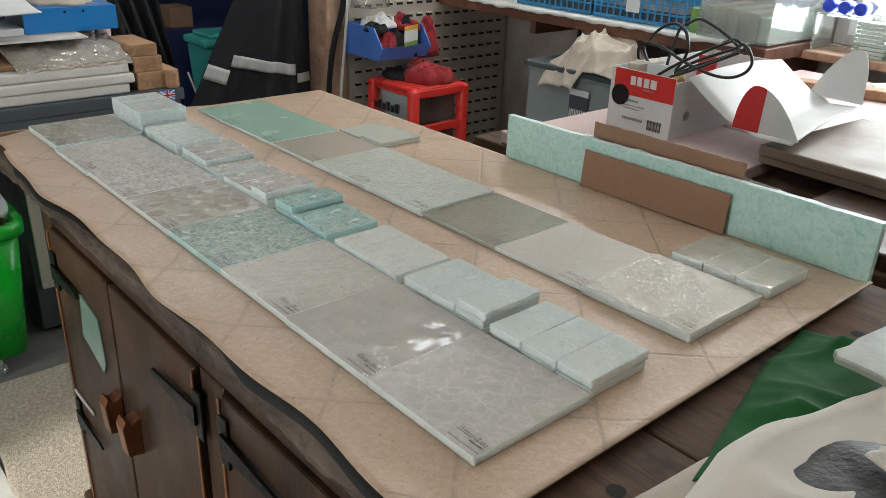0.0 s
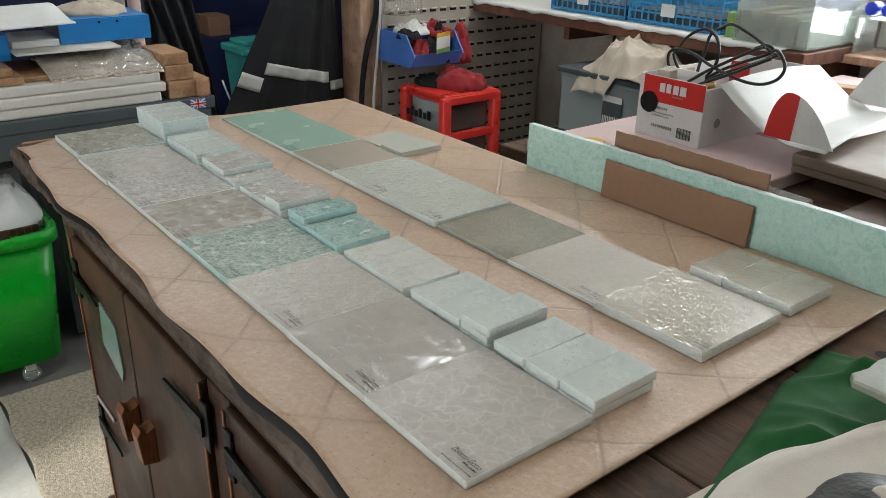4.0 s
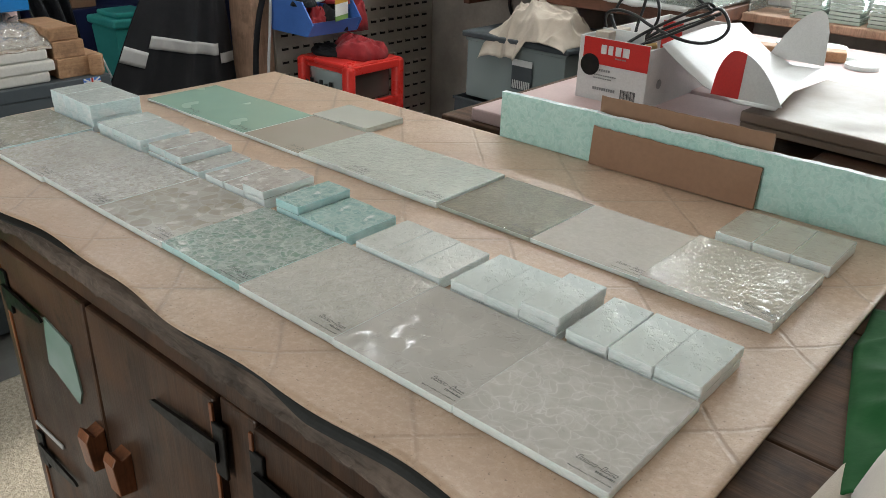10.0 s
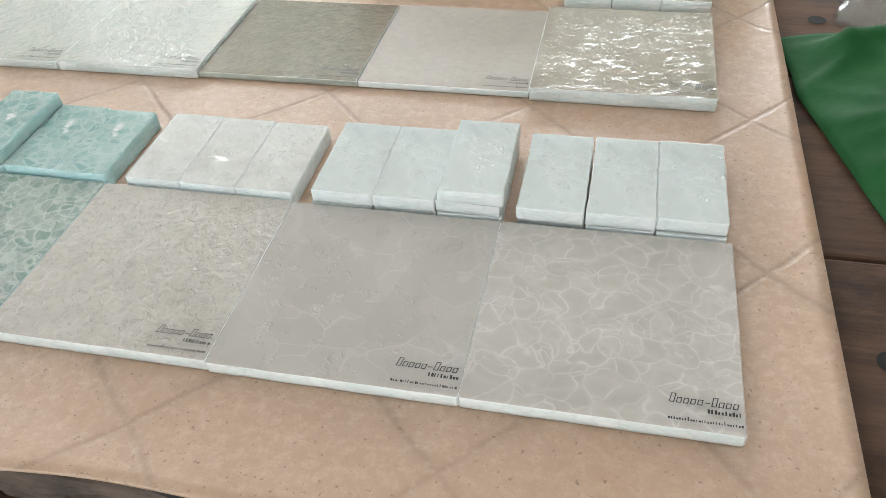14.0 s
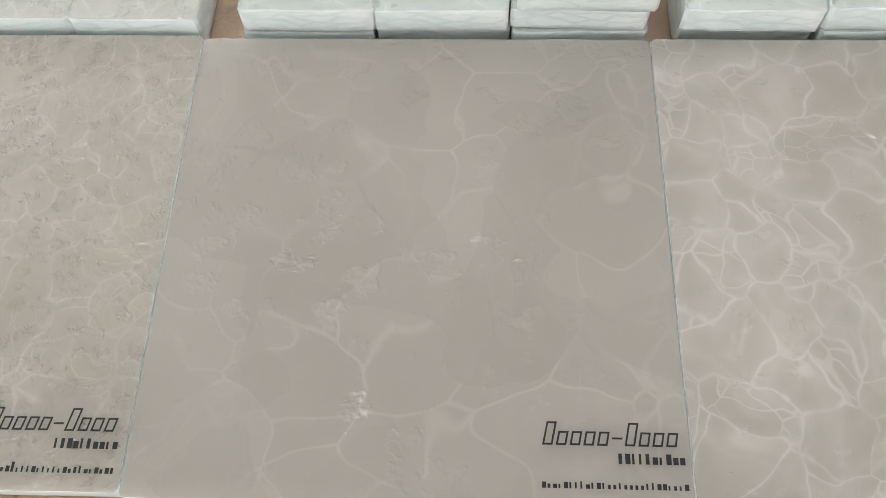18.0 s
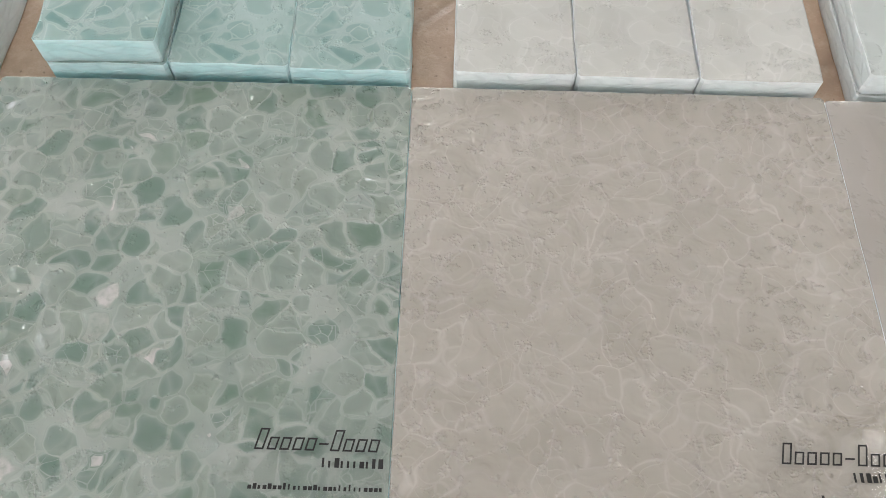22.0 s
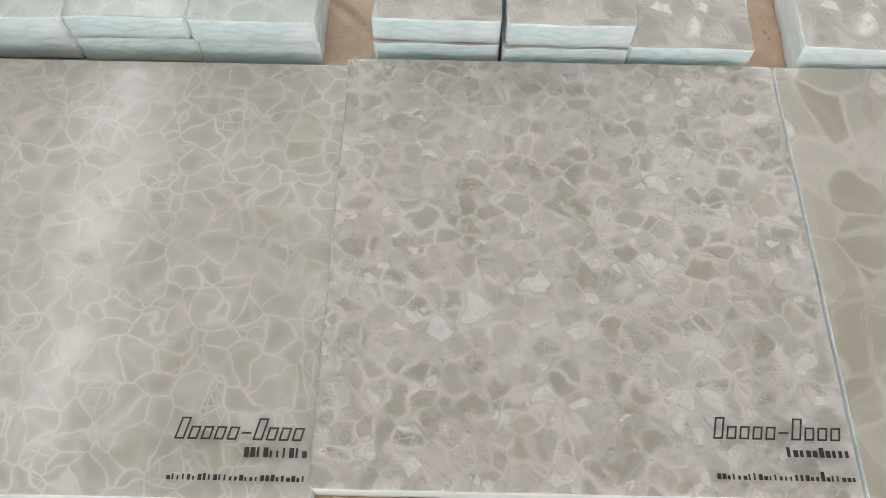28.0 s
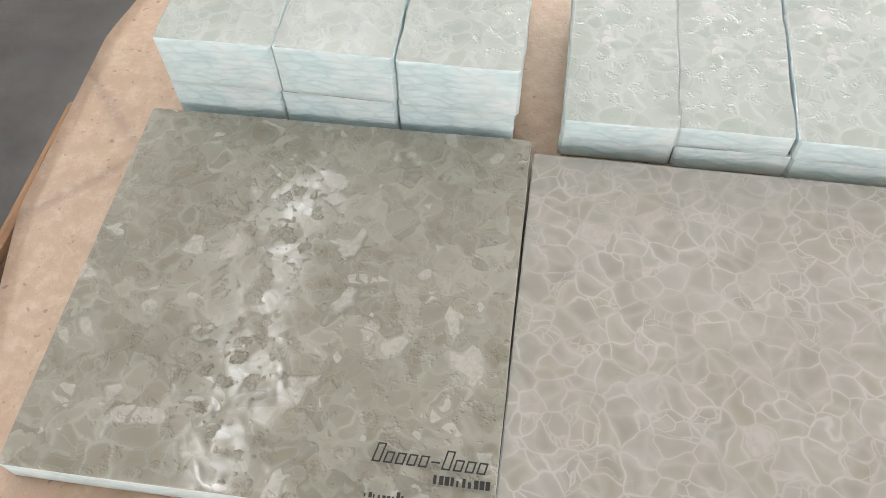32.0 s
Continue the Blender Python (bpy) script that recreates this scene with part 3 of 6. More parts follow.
CREAM_CLOTH = stuff_mat("cream_cotton_cloth", (0.56, 0.49, 0.41), (0.46, 0.39, 0.32), 12, 600, 0.9, 0, 0.4, 0.002, sheen=0.1)
WHITE_CLOTH = stuff_mat("off_white_cotton_cloth", (0.66, 0.60, 0.53), (0.58, 0.52, 0.46), 9, 700, 0.9, 0, 0.35, 0.0015, sheen=0.3)
GREEN_CLOTH = stuff_mat("bottle_green_cloth", (0.003, 0.095, 0.014), (0.002, 0.065, 0.009), 14, 160, 0.85, 0, 0.35, 0.0015, sheen=0.0)
BLACK_BAG = stuff_mat("black_plastic_bag", (0.016, 0.016, 0.017), (0.03, 0.03, 0.03), 34, 130, 0.5, 0, 0.45, 0.006, spec=0.3)
CARD = stuff_mat("brown_corrugated_card", (0.29, 0.165, 0.098), (0.265, 0.148, 0.088), 7, 90, 0.7, 0, 0.05, 0.0004)
CARD_EDGE = stuff_mat("fluted_card_edge", (0.36, 0.24, 0.15), (0.12, 0.07, 0.04), 320, 600, 0.85, 0, 1.0, 0.002)
WHITE_CARD = stuff_mat("white_coated_card", (0.64, 0.635, 0.625), (0.60, 0.595, 0.585), 8, 260, 0.42)
RED_PRINT = stuff_mat("red_printed_card", (0.56, 0.022, 0.018), (0.50, 0.02, 0.017), 8, 260, 0.4)
GREY_PRINT = stuff_mat("grey_print", (0.22, 0.22, 0.22), (0.28, 0.28, 0.28), 40, 300, 0.5)
CABLE = stuff_mat("black_rubber_cable", (0.010, 0.010, 0.011), (0.016, 0.016, 0.017), 40, 300, 0.38)
BRASS = stuff_mat("worn_brass", (0.45, 0.30, 0.12), (0.36, 0.24, 0.10), 60, 300, 0.35, 0.9)
PINK_FOAM = stuff_mat("pinkish_white_foam_board", (0.66, 0.50, 0.49), (0.60, 0.45, 0.44), 6, 200, 0.6)
BROWN_BOX = stuff_mat("grey_brown_laminate", (0.235, 0.175, 0.135), (0.19, 0.14, 0.105), 7, 240, 0.55)
SMOKE = clear_mat("smoky_clear_plastic", (0.72, 0.75, 0.75), 0.10, 0.15, 0.5, (0.44, 0.50, 0.50))
SMOKE_RED = clear_mat("dark_smoky_drawer_plastic", (0.4, 0.38, 0.36), 0.1, 0.15, 0.6, (0.20, 0.165, 0.145))
CLEAR = clear_mat("clear_plastic", (0.90, 0.92, 0.90), 0.12, 0.08, 0.22, (0.66, 0.70, 0.68))
BUBBLE = clear_mat("crinkled_polythene", (0.88, 0.87, 0.85), 0.07, 0.18, 0.22, (0.62, 0.58, 0.53))
MOSAIC = glass_mat("brown_mosaic_sheet", (0.34, 0.25, 0.18), (0.55, 0.47, 0.39), (0.66, 0.62, 0.57), 0.009, 0.06, 0.8, 0.25, 0.3, 90.0, 0.5, 0.15, seed=30.0, dist=0.0008)
PANE = clear_mat("window_glass", (0.97, 0.98, 0.98), 0.06, 0.02)
BLUE_GLASS = stuff_mat("cobalt_blue_glass", (0.02, 0.05, 0.55), (0.015, 0.04, 0.45), 20, 200, 0.1, 0, 0.0)
STACK_GLASS = stuff_mat("pale_stacked_glass", (0.55, 0.64, 0.58), (0.44, 0.54, 0.49), 20, 200, 0.2, 0, 0.4, 0.002, stretch=(1, 1, 20))
BLUE_WALL = stuff_mat("dark_blue_painted_board", (0.014, 0.022, 0.085), (0.010, 0.016, 0.062), 5, 100, 0.55)
DARK = stuff_mat("dark_tarpaulin", (0.016, 0.017, 0.02), (0.03, 0.03, 0.034), 9, 90, 0.4, 0, 0.8, 0.01)
TUBE = glow_mat("lit_fluorescent_tube", (0.96, 0.98, 1.0), 18.0)
WALL_TUBE = glow_mat("bright_fluorescent_tube", (0.97, 0.98, 0.98), 95.0)
WEST_TUBE = glow_mat("west_fill_tube", (0.97, 0.98, 0.99), 62.0)
SWATCH = frost_mat("green_acrylic_swatch", (0.16, 0.26, 0.20), (0.29, 0.36, 0.33), 0.2)
OLD_TUBE = glow_mat("dim_fluorescent_tube", (1.0, 0.97, 0.92), 12.0)
DAYLIGHT = glow_mat("bright_daylight_outside", (1.0, 1.0, 0.98), 2.2)
YELLOW_CARD = stuff_mat("yellow_and_white_card", (0.70, 0.42, 0.05), (0.65, 0.38, 0.05), 10, 200, 0.5)
GREEN_CARD = stuff_mat("green_printed_card", (0.20, 0.36, 0.10), (0.16, 0.30, 0.08), 10, 200, 0.5)
STONE = stuff_mat("pale_grey_stone", (0.29, 0.30, 0.25), (0.22, 0.23, 0.19), 25, 200, 0.35)


# ---- building helpers ----
OFFSET = {}


def add_box(bm, x0, x1, y0, y1, z0, z1, m=None):
    vs = [bm.verts.new((x, y, z)) for z in (z0, z1) for y in (y0, y1) for x in (x0, x1)]
    if m is not None:
        for v in vs:
            v.co = m @ v.co
    for q in ((0, 2, 3, 1), (4, 5, 7, 6), (0, 1, 5, 4), (2, 6, 7, 3), (0, 4, 6, 2), (1, 3, 7, 5)):
        bm.faces.new([vs[i] for i in q])
    return vs


def box_bm(x0, x1, y0, y1, z0, z1, bevel=0.0, seg=2, m=None):
    bm = bmesh.new()
    add_box(bm, x0, x1, y0, y1, z0, z1, m)
    if bevel:
        bmesh.ops.bevel(bm, geom=bm.edges[:], offset=bevel, segments=seg, affect="EDGES", profile=0.5)
    return bm


def prism_bm(pts, z0, z1, bevel=0.0, m=None):
    """An upright prism over a closed outline of (x, y)."""
    bm = bmesh.new()
    lo = [bm.verts.new((x, y, z0)) for x, y in pts]
    hi = [bm.verts.new((x, y, z1)) for x, y in pts]
    n = len(pts)
    bm.faces.new(lo[::-1])
    top = bm.faces.new(hi)
    for i in range(n):
        bm.faces.new((lo[i], lo[(i + 1) % n], hi[(i + 1) % n], hi[i]))
    bmesh.ops.recalc_face_normals(bm, faces=bm.faces[:])
    if bevel:
        bmesh.ops.bevel(bm, geom=list(top.edges), offset=bevel, segments=2, affect="EDGES", profile=0.5)
    if m is not None:
        bm.transform(m)
    return bm


def tube_bm(pts, r, seg=10, closed=False):
    bm = bmesh.new()
    pts = [Vector(p) for p in pts]
    n = len(pts)
    rings, side = [], None
    for i, p in enumerate(pts):
        d = (pts[min(i + 1, n - 1)] - pts[max(i - 1, 0)]).normalized()
        if side is None:
            side = d.orthogonal().normalized()
        side = (side - d * side.dot(d)).normalized()
        up = d.cross(side)
        rings.append([bm.verts.new(p + (side * math.cos(a) + up * math.sin(a)) * r) for a in (2 * math.pi * k / seg for k in range(seg))])
    for a, b in zip(rings, rings[1:]):
        for k in range(seg):
            bm.faces.new((a[k], a[(k + 1) % seg], b[(k + 1) % seg], b[k]))
    bm.faces.new(rings[0][::-1])
    bm.faces.new(rings[-1])
    return bm


def surface_bm(fn, nu, nv, thick=0.0):
    """A sheet over (u, v) in 0..1; with thickness it becomes a closed shell."""
    bm = bmesh.new()
    g = [[bm.verts.new(fn(i / nu, j / nv)) for j in range(nv + 1)] for i in range(nu + 1)]
    for i in range(nu):
        for j in range(nv):
            bm.faces.new((g[i][j], g[i + 1][j], g[i + 1][j + 1], g[i][j + 1]))
    if thick:
        bm.normal_update()
        lo = [[bm.verts.new(v.co - v.normal * thick) for v in row] for row in g]
        for i in range(nu):
            for j in range(nv):
                bm.faces.new((lo[i][j], lo[i][j + 1], lo[i + 1][j + 1], lo[i + 1][j]))
        rim = [(i, 0) for i in range(nu)] + [(nu, j) for j in range(nv)] + [(i, nv) for i in range(nu, 0, -1)] + [(0, j) for j in range(nv, 0, -1)]
        for (i, j), (k, m) in zip(rim, rim[1:] + rim[:1]):
            bm.faces.new((g[i][j], lo[i][j], lo[k][m], g[k][m]))
    return bm


def curve_pts(keys, n=12):
    """Catmull-Rom through the keys."""
    k = [Vector(p) for p in keys]
    k = [k[0] * 2 - k[1]] + k + [k[-1] * 2 - k[-2]]
    out = []
    for i in range(1, len(k) - 2):
        for s in range(n):
            t = s / n
            a, b, c, d = k[i - 1], k[i], k[i + 1], k[i + 2]
            out.append(0.5 * (2 * b + (c - a) * t + (2 * a - 5 * b + 4 * c - d) * t * t + (3 * b - 3 * c + d - a) * t ** 3))
    return out + [k[-2]]


def mesh_ob(name, bm, mats, off=(0, 0, 0), smooth=False):
    bm.transform(Matrix.Translation(-Vector(off)))
    me = bpy.data.meshes.new(name)
    bm.to_mesh(me)
    bm.free()
    for m in mats if isinstance(mats, (list, tuple)) else [mats]:
        me.materials.append(m)
    if smooth:
        me.polygons.foreach_set("use_smooth", [True] * len(me.polygons))
    return new(name, me)


def solid(name, bm, mats, loc, label, category, group="", kind="", smooth=False):
    """A thing that is one mesh; the bmesh is in world places, loc becomes its origin."""
    ob = mesh_ob(name, bm, mats, loc, smooth)
    ob.location = loc
    OFFSET[ob] = Vector(loc)
    return tagged(ob, label, category, group, kind)


def thing(name, loc, label, category, group="", kind=""):
    ob = new(name)
    ob.empty_display_size = 0.05
    ob.location = loc
    OFFSET[ob] = Vector(loc)
    return tagged(ob, label, category, group, kind)


def part(name, bm, mats, parent, label="", smooth=False, kind=""):
    off = OFFSET[parent]
    ob = mesh_ob(name, bm, mats, off, smooth)
    ob.parent = parent
    OFFSET[ob] = off
    return tagged(ob, label, kind=kind)


def rot_at(x, y, z, deg):
    return Matrix.Translation((x, y, z)) @ Matrix.Rotation(radians(deg), 4, "Z") @ Matrix.Translation((-x, -y, -z))


def rough_outline(x0, x1, y0, y1, rng, jit, step=0.012, corner=0.0012):
    """The outline of a hand-cut rectangle: slightly uneven sides and nipped corners."""
    pts = []
    for (ax, ay), (bx, by) in (((x0, y0), (x1, y0)), ((x1, y0), (x1, y1)), ((x1, y1), (x0, y1)), ((x0, y1), (x0, y0))):
        length = math.hypot(bx - ax, by - ay)
        n = max(2, int(length / step))
        dx, dy = (bx - ax) / length, (by - ay) / length
        for i in range(n):
            s = corner + (length - 2 * corner) * i / (n - 1)
            e = rng.uniform(-jit, jit * 0.4)
            pts.append((ax + dx * s + dy * e, ay + dy * s - dx * e))
    return pts


# ---- the room ----
def slab(name, x0, x1, y0, y1, z0, z1, mat, label="", kind="structure"):
    return solid(name, box_bm(x0, x1, y0, y1, z0, z1), mat, ((x0 + x1) / 2, (y0 + y1) / 2, z0), label, "", "", kind)


slab("floor", -3.1, 2.9, -2.6, 2.7, -0.12, 0.0, FLOOR, "grey stained concrete workshop floor")
slab("floor_patch", -2.4, -0.02, -1.7, -0.135, 0.001, 0.005, PALE_FLOOR, "paler patch of the concrete floor")
# ceiling added out of view, pale so that more light bounces down
slab("ceiling", -3.1, 2.9, -2.6, 2.7, 2.4, 2.5, CEIL, "unseen off-white ceiling, kept pale to bounce light")
slab("wall_west", -3.1, -2.98, -2.6, 2.7, 0, 2.4, BLUE_WALL, "dark blue painted board wall")
# east wall added out of view to close the room
slab("wall_east", 2.78, 2.9, -2.6, 2.7, 0, 2.4, CONCRETE, "unseen rough grey concrete wall closing the room")
slab("wall_partition", -1.42, -1.30, 1.60, 2.56, 0, 2.4, CONCRETE, "rough concrete partition wall")


def wall_with_opening(name, y0, y1, x0, x1, ox0, ox1, oz0, oz1, mat, label):
    w = thing(name, (0, y0, 0), label, "", "", "structure")
    for a in ((x0, ox0, 0, 2.4), (ox1, x1, 0, 2.4), (ox0, ox1, 0, oz0), (ox0, ox1, oz1, 2.4)):
        if a[1] - a[0] > 0.001 and a[3] - a[2] > 0.001:
            part("wall_piece", box_bm(a[0], a[1], y0, y1, a[2], a[3]), mat, w)
    return w


wall_with_opening("wall_north", 2.56, 2.70, -2.98, 2.78, 0.30, 1.62, 0.86, 1.80, CONCRETE, "rough concrete back wall with a window opening")
# south wall added out of view; its narrow opening shapes the sun patch
wall_with_opening("wall_south", -2.60, -2.48, -2.98, 2.78, 0.25, 0.82, 0.0, 2.2, CONCRETE, "unseen concrete wall, doorway cut narrow to shape the sun beam")

win = thing("window_1", (0.96, 2.6, 0.86), "bright workshop window, its frame whitened to stand for glare", "window", "", "structure")
# frame colour is white in place of the glare around the window
for a in ((0.30, 0.345, 0.86, 1.80), (1.575, 1.62, 0.86, 1.80), (0.345, 1.575, 0.86, 0.90), (0.345, 1.575, 1.76, 1.80), (0.94, 0.98, 0.90, 1.76)):
    part("window_frame", box_bm(a[0], a[1], 2.585, 2.655, a[2], a[3], 0.004), WHITE_CARD, win)
for a in ((0.345, 0.94), (0.98, 1.575)):
    p = part("pane", box_bm(a[0], a[1], 2.615, 2.621, 0.90, 1.76), PANE, win)
    p.visible_shadow = False
part("window_sill", box_bm(0.26, 1.66, 2.36, 2.585, 0.83, 0.858, 0.004), FRAME_WOOD, win, "dusty wooden sill")
slab("backdrop", -0.4, 2.4, 3.3, 3.32, 0.2, 2.4, DAYLIGHT, "bright washed-out daylight outside the window")

post = solid("door_post", box_bm(-1.44, -1.29, 1.50, 1.598, 0, 2.4, 0.006), FRAME_WOOD, (-1.36, 1.55, 0), "bare pinkish wooden door post by the doorway", "post", "", "structure")


def batten(x, y, z, length, turn, glow, label):
    """A single-tube batten on two wires; turn 0 runs along y, 90 along x."""
    t = thing("ceiling_light", (x, y, z), label, "lamp", "fluorescent battens")
    h = length / 2

    def put(bm):
        bm.transform(Matrix.Translation((x, y, z)) @ Matrix.Rotation(radians(turn), 4, "Z"))
        return bm

    part("housing", put(box_bm(-0.03, 0.03, -h - 0.03, h + 0.03, 0.028, 0.075, 0.006)), WHITE_CARD, t, "white enamelled housing")
    part("tube", put(tube_bm([(0, -h + length * i / 8, 0) for i in range(9)], 0.014, 12)), glow, t, "glowing tube", True)
    for e in (-1, 1):
        part("lamp_holder", put(box_bm(-0.012, 0.012, e * (h + 0.008) - 0.008, e * (h + 0.008) + 0.008, -0.018, 0.03, 0.003)), WHITE_CARD, t)
        part("hanger", put(tube_bm([(0, e * (h - 0.15), 0.07), (0, e * (h - 0.15), 2.402 - z)], 0.002, 6)), IRON, t)


batten(-0.34, 0.80, 2.0, 1.2, 0, TUBE, "lit fluorescent batten hanging over the bench")
batten(1.50, 0.80, 2.0, 1.2, 0, OLD_TUBE, "dim fluorescent batten hanging over the bench")
# unseen batten guessed from sheen on the sheet, strength raised to fill the left
batten(-1.28, 0.62, 2.02, 1.2, 0, WEST_TUBE, "unseen fluorescent batten added over the grey bench to brighten that side")
# unseen batten placed from glints, strength raised to light the back wall
batten(-0.30, 2.36, 2.03, 1.5, 90, WALL_TUBE, "lit fluorescent batten hanging along the back wall")

# ---- the bench with its cupboards ----
YB = -0.045  # plane of the cupboard doors
bench = thing("workbench", (0.9, 0.3, 0), "old dark wooden workbench with cupboard doors", "workbench")
for i, (y0, y1) in enumerate(((-0.062, 0.166), (0.168, 0.40), (0.402, 0.66))):
    part("top_plank", box_bm((-0.056, -0.028, 0.0)[i], 2.05, y0, y1, 0.822, 0.861, 0.003), OAK_X, bench, "worn brown plank")


def worn_edge(u, v):
    a = u * 2.105 - 0.055
    k = noise.noise(Vector((a * 9, v * 3, 1.0))) * 0.005 + noise.noise(Vector((a * 31, v * 7, 4.0))) * 0.004 + noise.noise(Vector((a * 90, v * 11, 7.0))) * 0.002
    ang = math.pi * (v - 0.5)
    return (a, -0.0635 - 0.010 * math.cos(ang) + k, 0.840 + 0.018 * math.sin(ang) + k * 0.6)


part("end_strip", box_bm(-0.0625, -0.0562, -0.05, 0.166, 0.824, 0.8625, 0.003), PALE_WOOD, bench, "pale worn end grain strip")
part("worn_edge", surface_bm(worn_edge, 320, 10, 0.004), RIM, bench, "chipped greyish front edge")
part("side_frame", box_bm(0.15, 0.20, YB + 0.002, 0.60, 0.14, 0.80, 0.004), OAK, bench)
part("side_frame", box_bm(1.93, 1.98, YB + 0.002, 0.60, 0.14, 0.80, 0.004), OAK, bench)
part("side_panel", box_bm(0.165, 0.185, 0.02, 0.58, 0.16, 0.82, 0.003), OAK, bench)
part("top_rail", box_bm(0.15, 1.98, YB + 0.003, YB + 0.04, 0.765, 0.82, 0.003), OAK, bench)
part("plinth", box_bm(0.14, 1.99, YB - 0.012, YB + 0.05, 0.06, 0.16, 0.008), OAK, bench)
part("back_panel", box_bm(0.15, 1.98, 0.60, 0.62, 0.1, 0.82), OAK, bench)
for a, b in ((0.76, 0.825), (1.40, 1.46)):
    part("stile", box_bm(a, b, YB + 0.002, YB + 0.04, 0.16, 0.765, 0.004), OAK, bench)
for y in (0.0, 0.56):
    for x in (0.15, 1.93):
        part("foot", box_bm(x - 0.005, x + 0.06, y - 0.05, y + 0.03, 0.0, 0.10, 0.008), OAK, bench)


def cup_door(x0, x1, hinge_x, sgn, handle_x, strap, hz):
    d = part("door", box_bm(x0 + 0.002, x1 - 0.002, YB - 0.004, YB + 0.018, 0.165, 0.762, 0.004), OAK, bench, "dark stained boarded door")
    part("bead", box_bm(x0 + (0.0 if sgn < 0 else x1 - x0 - 0.006), x0 + (0.006 if sgn < 0 else x1 - x0), YB - 0.008, YB - 0.0045, 0.17, 0.758, 0.001), HANDLE, d)
    for z in (hz, hz - 0.30):
        part("hinge", box_bm(hinge_x - 0.011, hinge_x + 0.011, YB - 0.009, YB - 0.0045, z - 0.036, z + 0.036, 0.0015), IRON, d, "black iron hinge plate")
        tip = hinge_x - sgn * strap
        pts = [(hinge_x, z - 0.014), (hinge_x, z + 0.014), (tip, z + 0.005), (tip - sgn * 0.008, z), (tip, z - 0.005)]
        bm = prism_bm(pts, 0, 0.004)
        bm.transform(Matrix.Translation((0, YB - 0.0095, 0)) @ Matrix.Rotation(radians(90), 4, "X"))
        part("hinge", bm, IRON, d, "tapered black iron strap")
    if handle_x is not None:
        hb = prism_bm([(0.0, 0.496), (0.024, 0.500), (0.028, 0.552), (0.022, 0.564), (0.014, 0.556), (0.0, 0.562)], 0, 0.026, 0.0015)
        hb.transform(Matrix.Translation((handle_x + 0.014, YB - 0.0042, 0)) @ Matrix(((0, 0, 1, 0), (-1, 0, 0, 0), (0, 1, 0, 0), (0, 0, 0, 1))))
        part("handle", hb, HANDLE, d, "orange-brown wedge-shaped wooden handle")


cup_door(0.20, 0.468, 0.212, -1, 0.425, 0.12, 0.685)
cup_door(0.470, 0.76, 0.768, 1, 0.497, 0.13, 0.700)
cup_door(0.825, 1.11, 0.836, -1, None, 0.13, 0.700)
cup_door(1.112, 1.40, 1.408, 1, 1.14, 0.13, 0.700)
cup_door(1.46, 1.93, 1.47, -1, 1.88, 0.13, 0.700)
solid("glass_swatch", prism_bm([(0.32, 0.605), (0.335, 0.69), (0.41, 0.675), (0.418, 0.60), (0.405, 0.575), (0.34, 0.60)], 0, 0.003, 0.0005,
      Matrix.Translation((0, YB - 0.0045, 0)) @ Matrix.Rotation(radians(90), 4, "X")), SWATCH, (0.36, YB - 0.006, 0.64), "pale green translucent glass swatch fixed to a cupboard door", "glass sample")
solid("metal_strip", box_bm(0.20, 0.30, YB - 0.008, YB - 0.0045, 0.432, 0.440, 0.001, 1, rot_at(0.25, 0, 0, 0)), REFLEX, (0.25, YB - 0.006, 0.43), "thin grey metal strip on a cupboard door", "metal strip")
for x, y in ((1.287, 0.079), (1.297, 0.508)):
    # flat disc on the plank, black for the shade down the hole
    bm = bmesh.new()
    bmesh.ops.create_circle(bm, cap_ends=True, radius=0.0085, segments=20, matrix=Matrix.Translation((x, y, 0.8616)))
    part("dog_hole", bm, SLOT, bench, "flat black disc painted as the shade in a bench hole")


def sheet_edge(x):
    """The wavy front edge of the loose sheet."""
    return -0.078 + 0.006 * math.sin(x * 13.0 + 0.6) + 0.003 * math.sin(x * 31.0) + (0.006 if x < 0.1 else 0.0)


def printed_sheet(u, v):
    y0 = sheet_edge(1.256 * u)
    y = y0 + (0.636 - y0) * v
    xl = np.interp(y, (-0.09, -0.04, 0.0, 0.05, 0.1, 0.2, 0.3, 0.36, 0.64), (0.010, -0.005, -0.023, -0.040, -0.052, -0.054, -0.032, -0.015, -0.012))
    x = xl + (1.256 - xl) * u
    lift = 0.0
    if y < -0.05:
        lift = (0.004 + 0.003 * math.sin(x * 17.0)) * min(1.0, (-0.05 - y) / 0.035)
    curl = 0.004 * max(0.0, (u - 0.985) / 0.015)
    return (x, y, TABLE + lift + curl)


solid("flooring_sheet", surface_bm(printed_sheet, 150, 90, 0.0025), [SHEET], (0, 0, TABLE), "beige flooring sheet printed with diagonal stone tiles", "sheet", smooth=True)
# black front lip: the underlay, with shade below the sheet's edge drawn in
def underlay(u, v):
    x = 0.03 + 1.215 * u
    y0 = sheet_edge(x) - 0.0025 + 0.012 * max(0.0, min(1.0, 0.5 + 1.6 * math.sin(x * 8.2 + 1.9)))
    return (x, y0 + (0.62 - y0) * v * v, 0.8655 - (0.006 + 0.004 * math.sin(x * 7.0 + 1.0)) * max(0.0, 1 - v * 9.0))


solid("underlay_sheet", surface_bm(underlay, 110, 30, 0.003), FELT, (0.6, 0.3, 0.8625), "black underlay sheet between the bench and the flooring", "underlay")

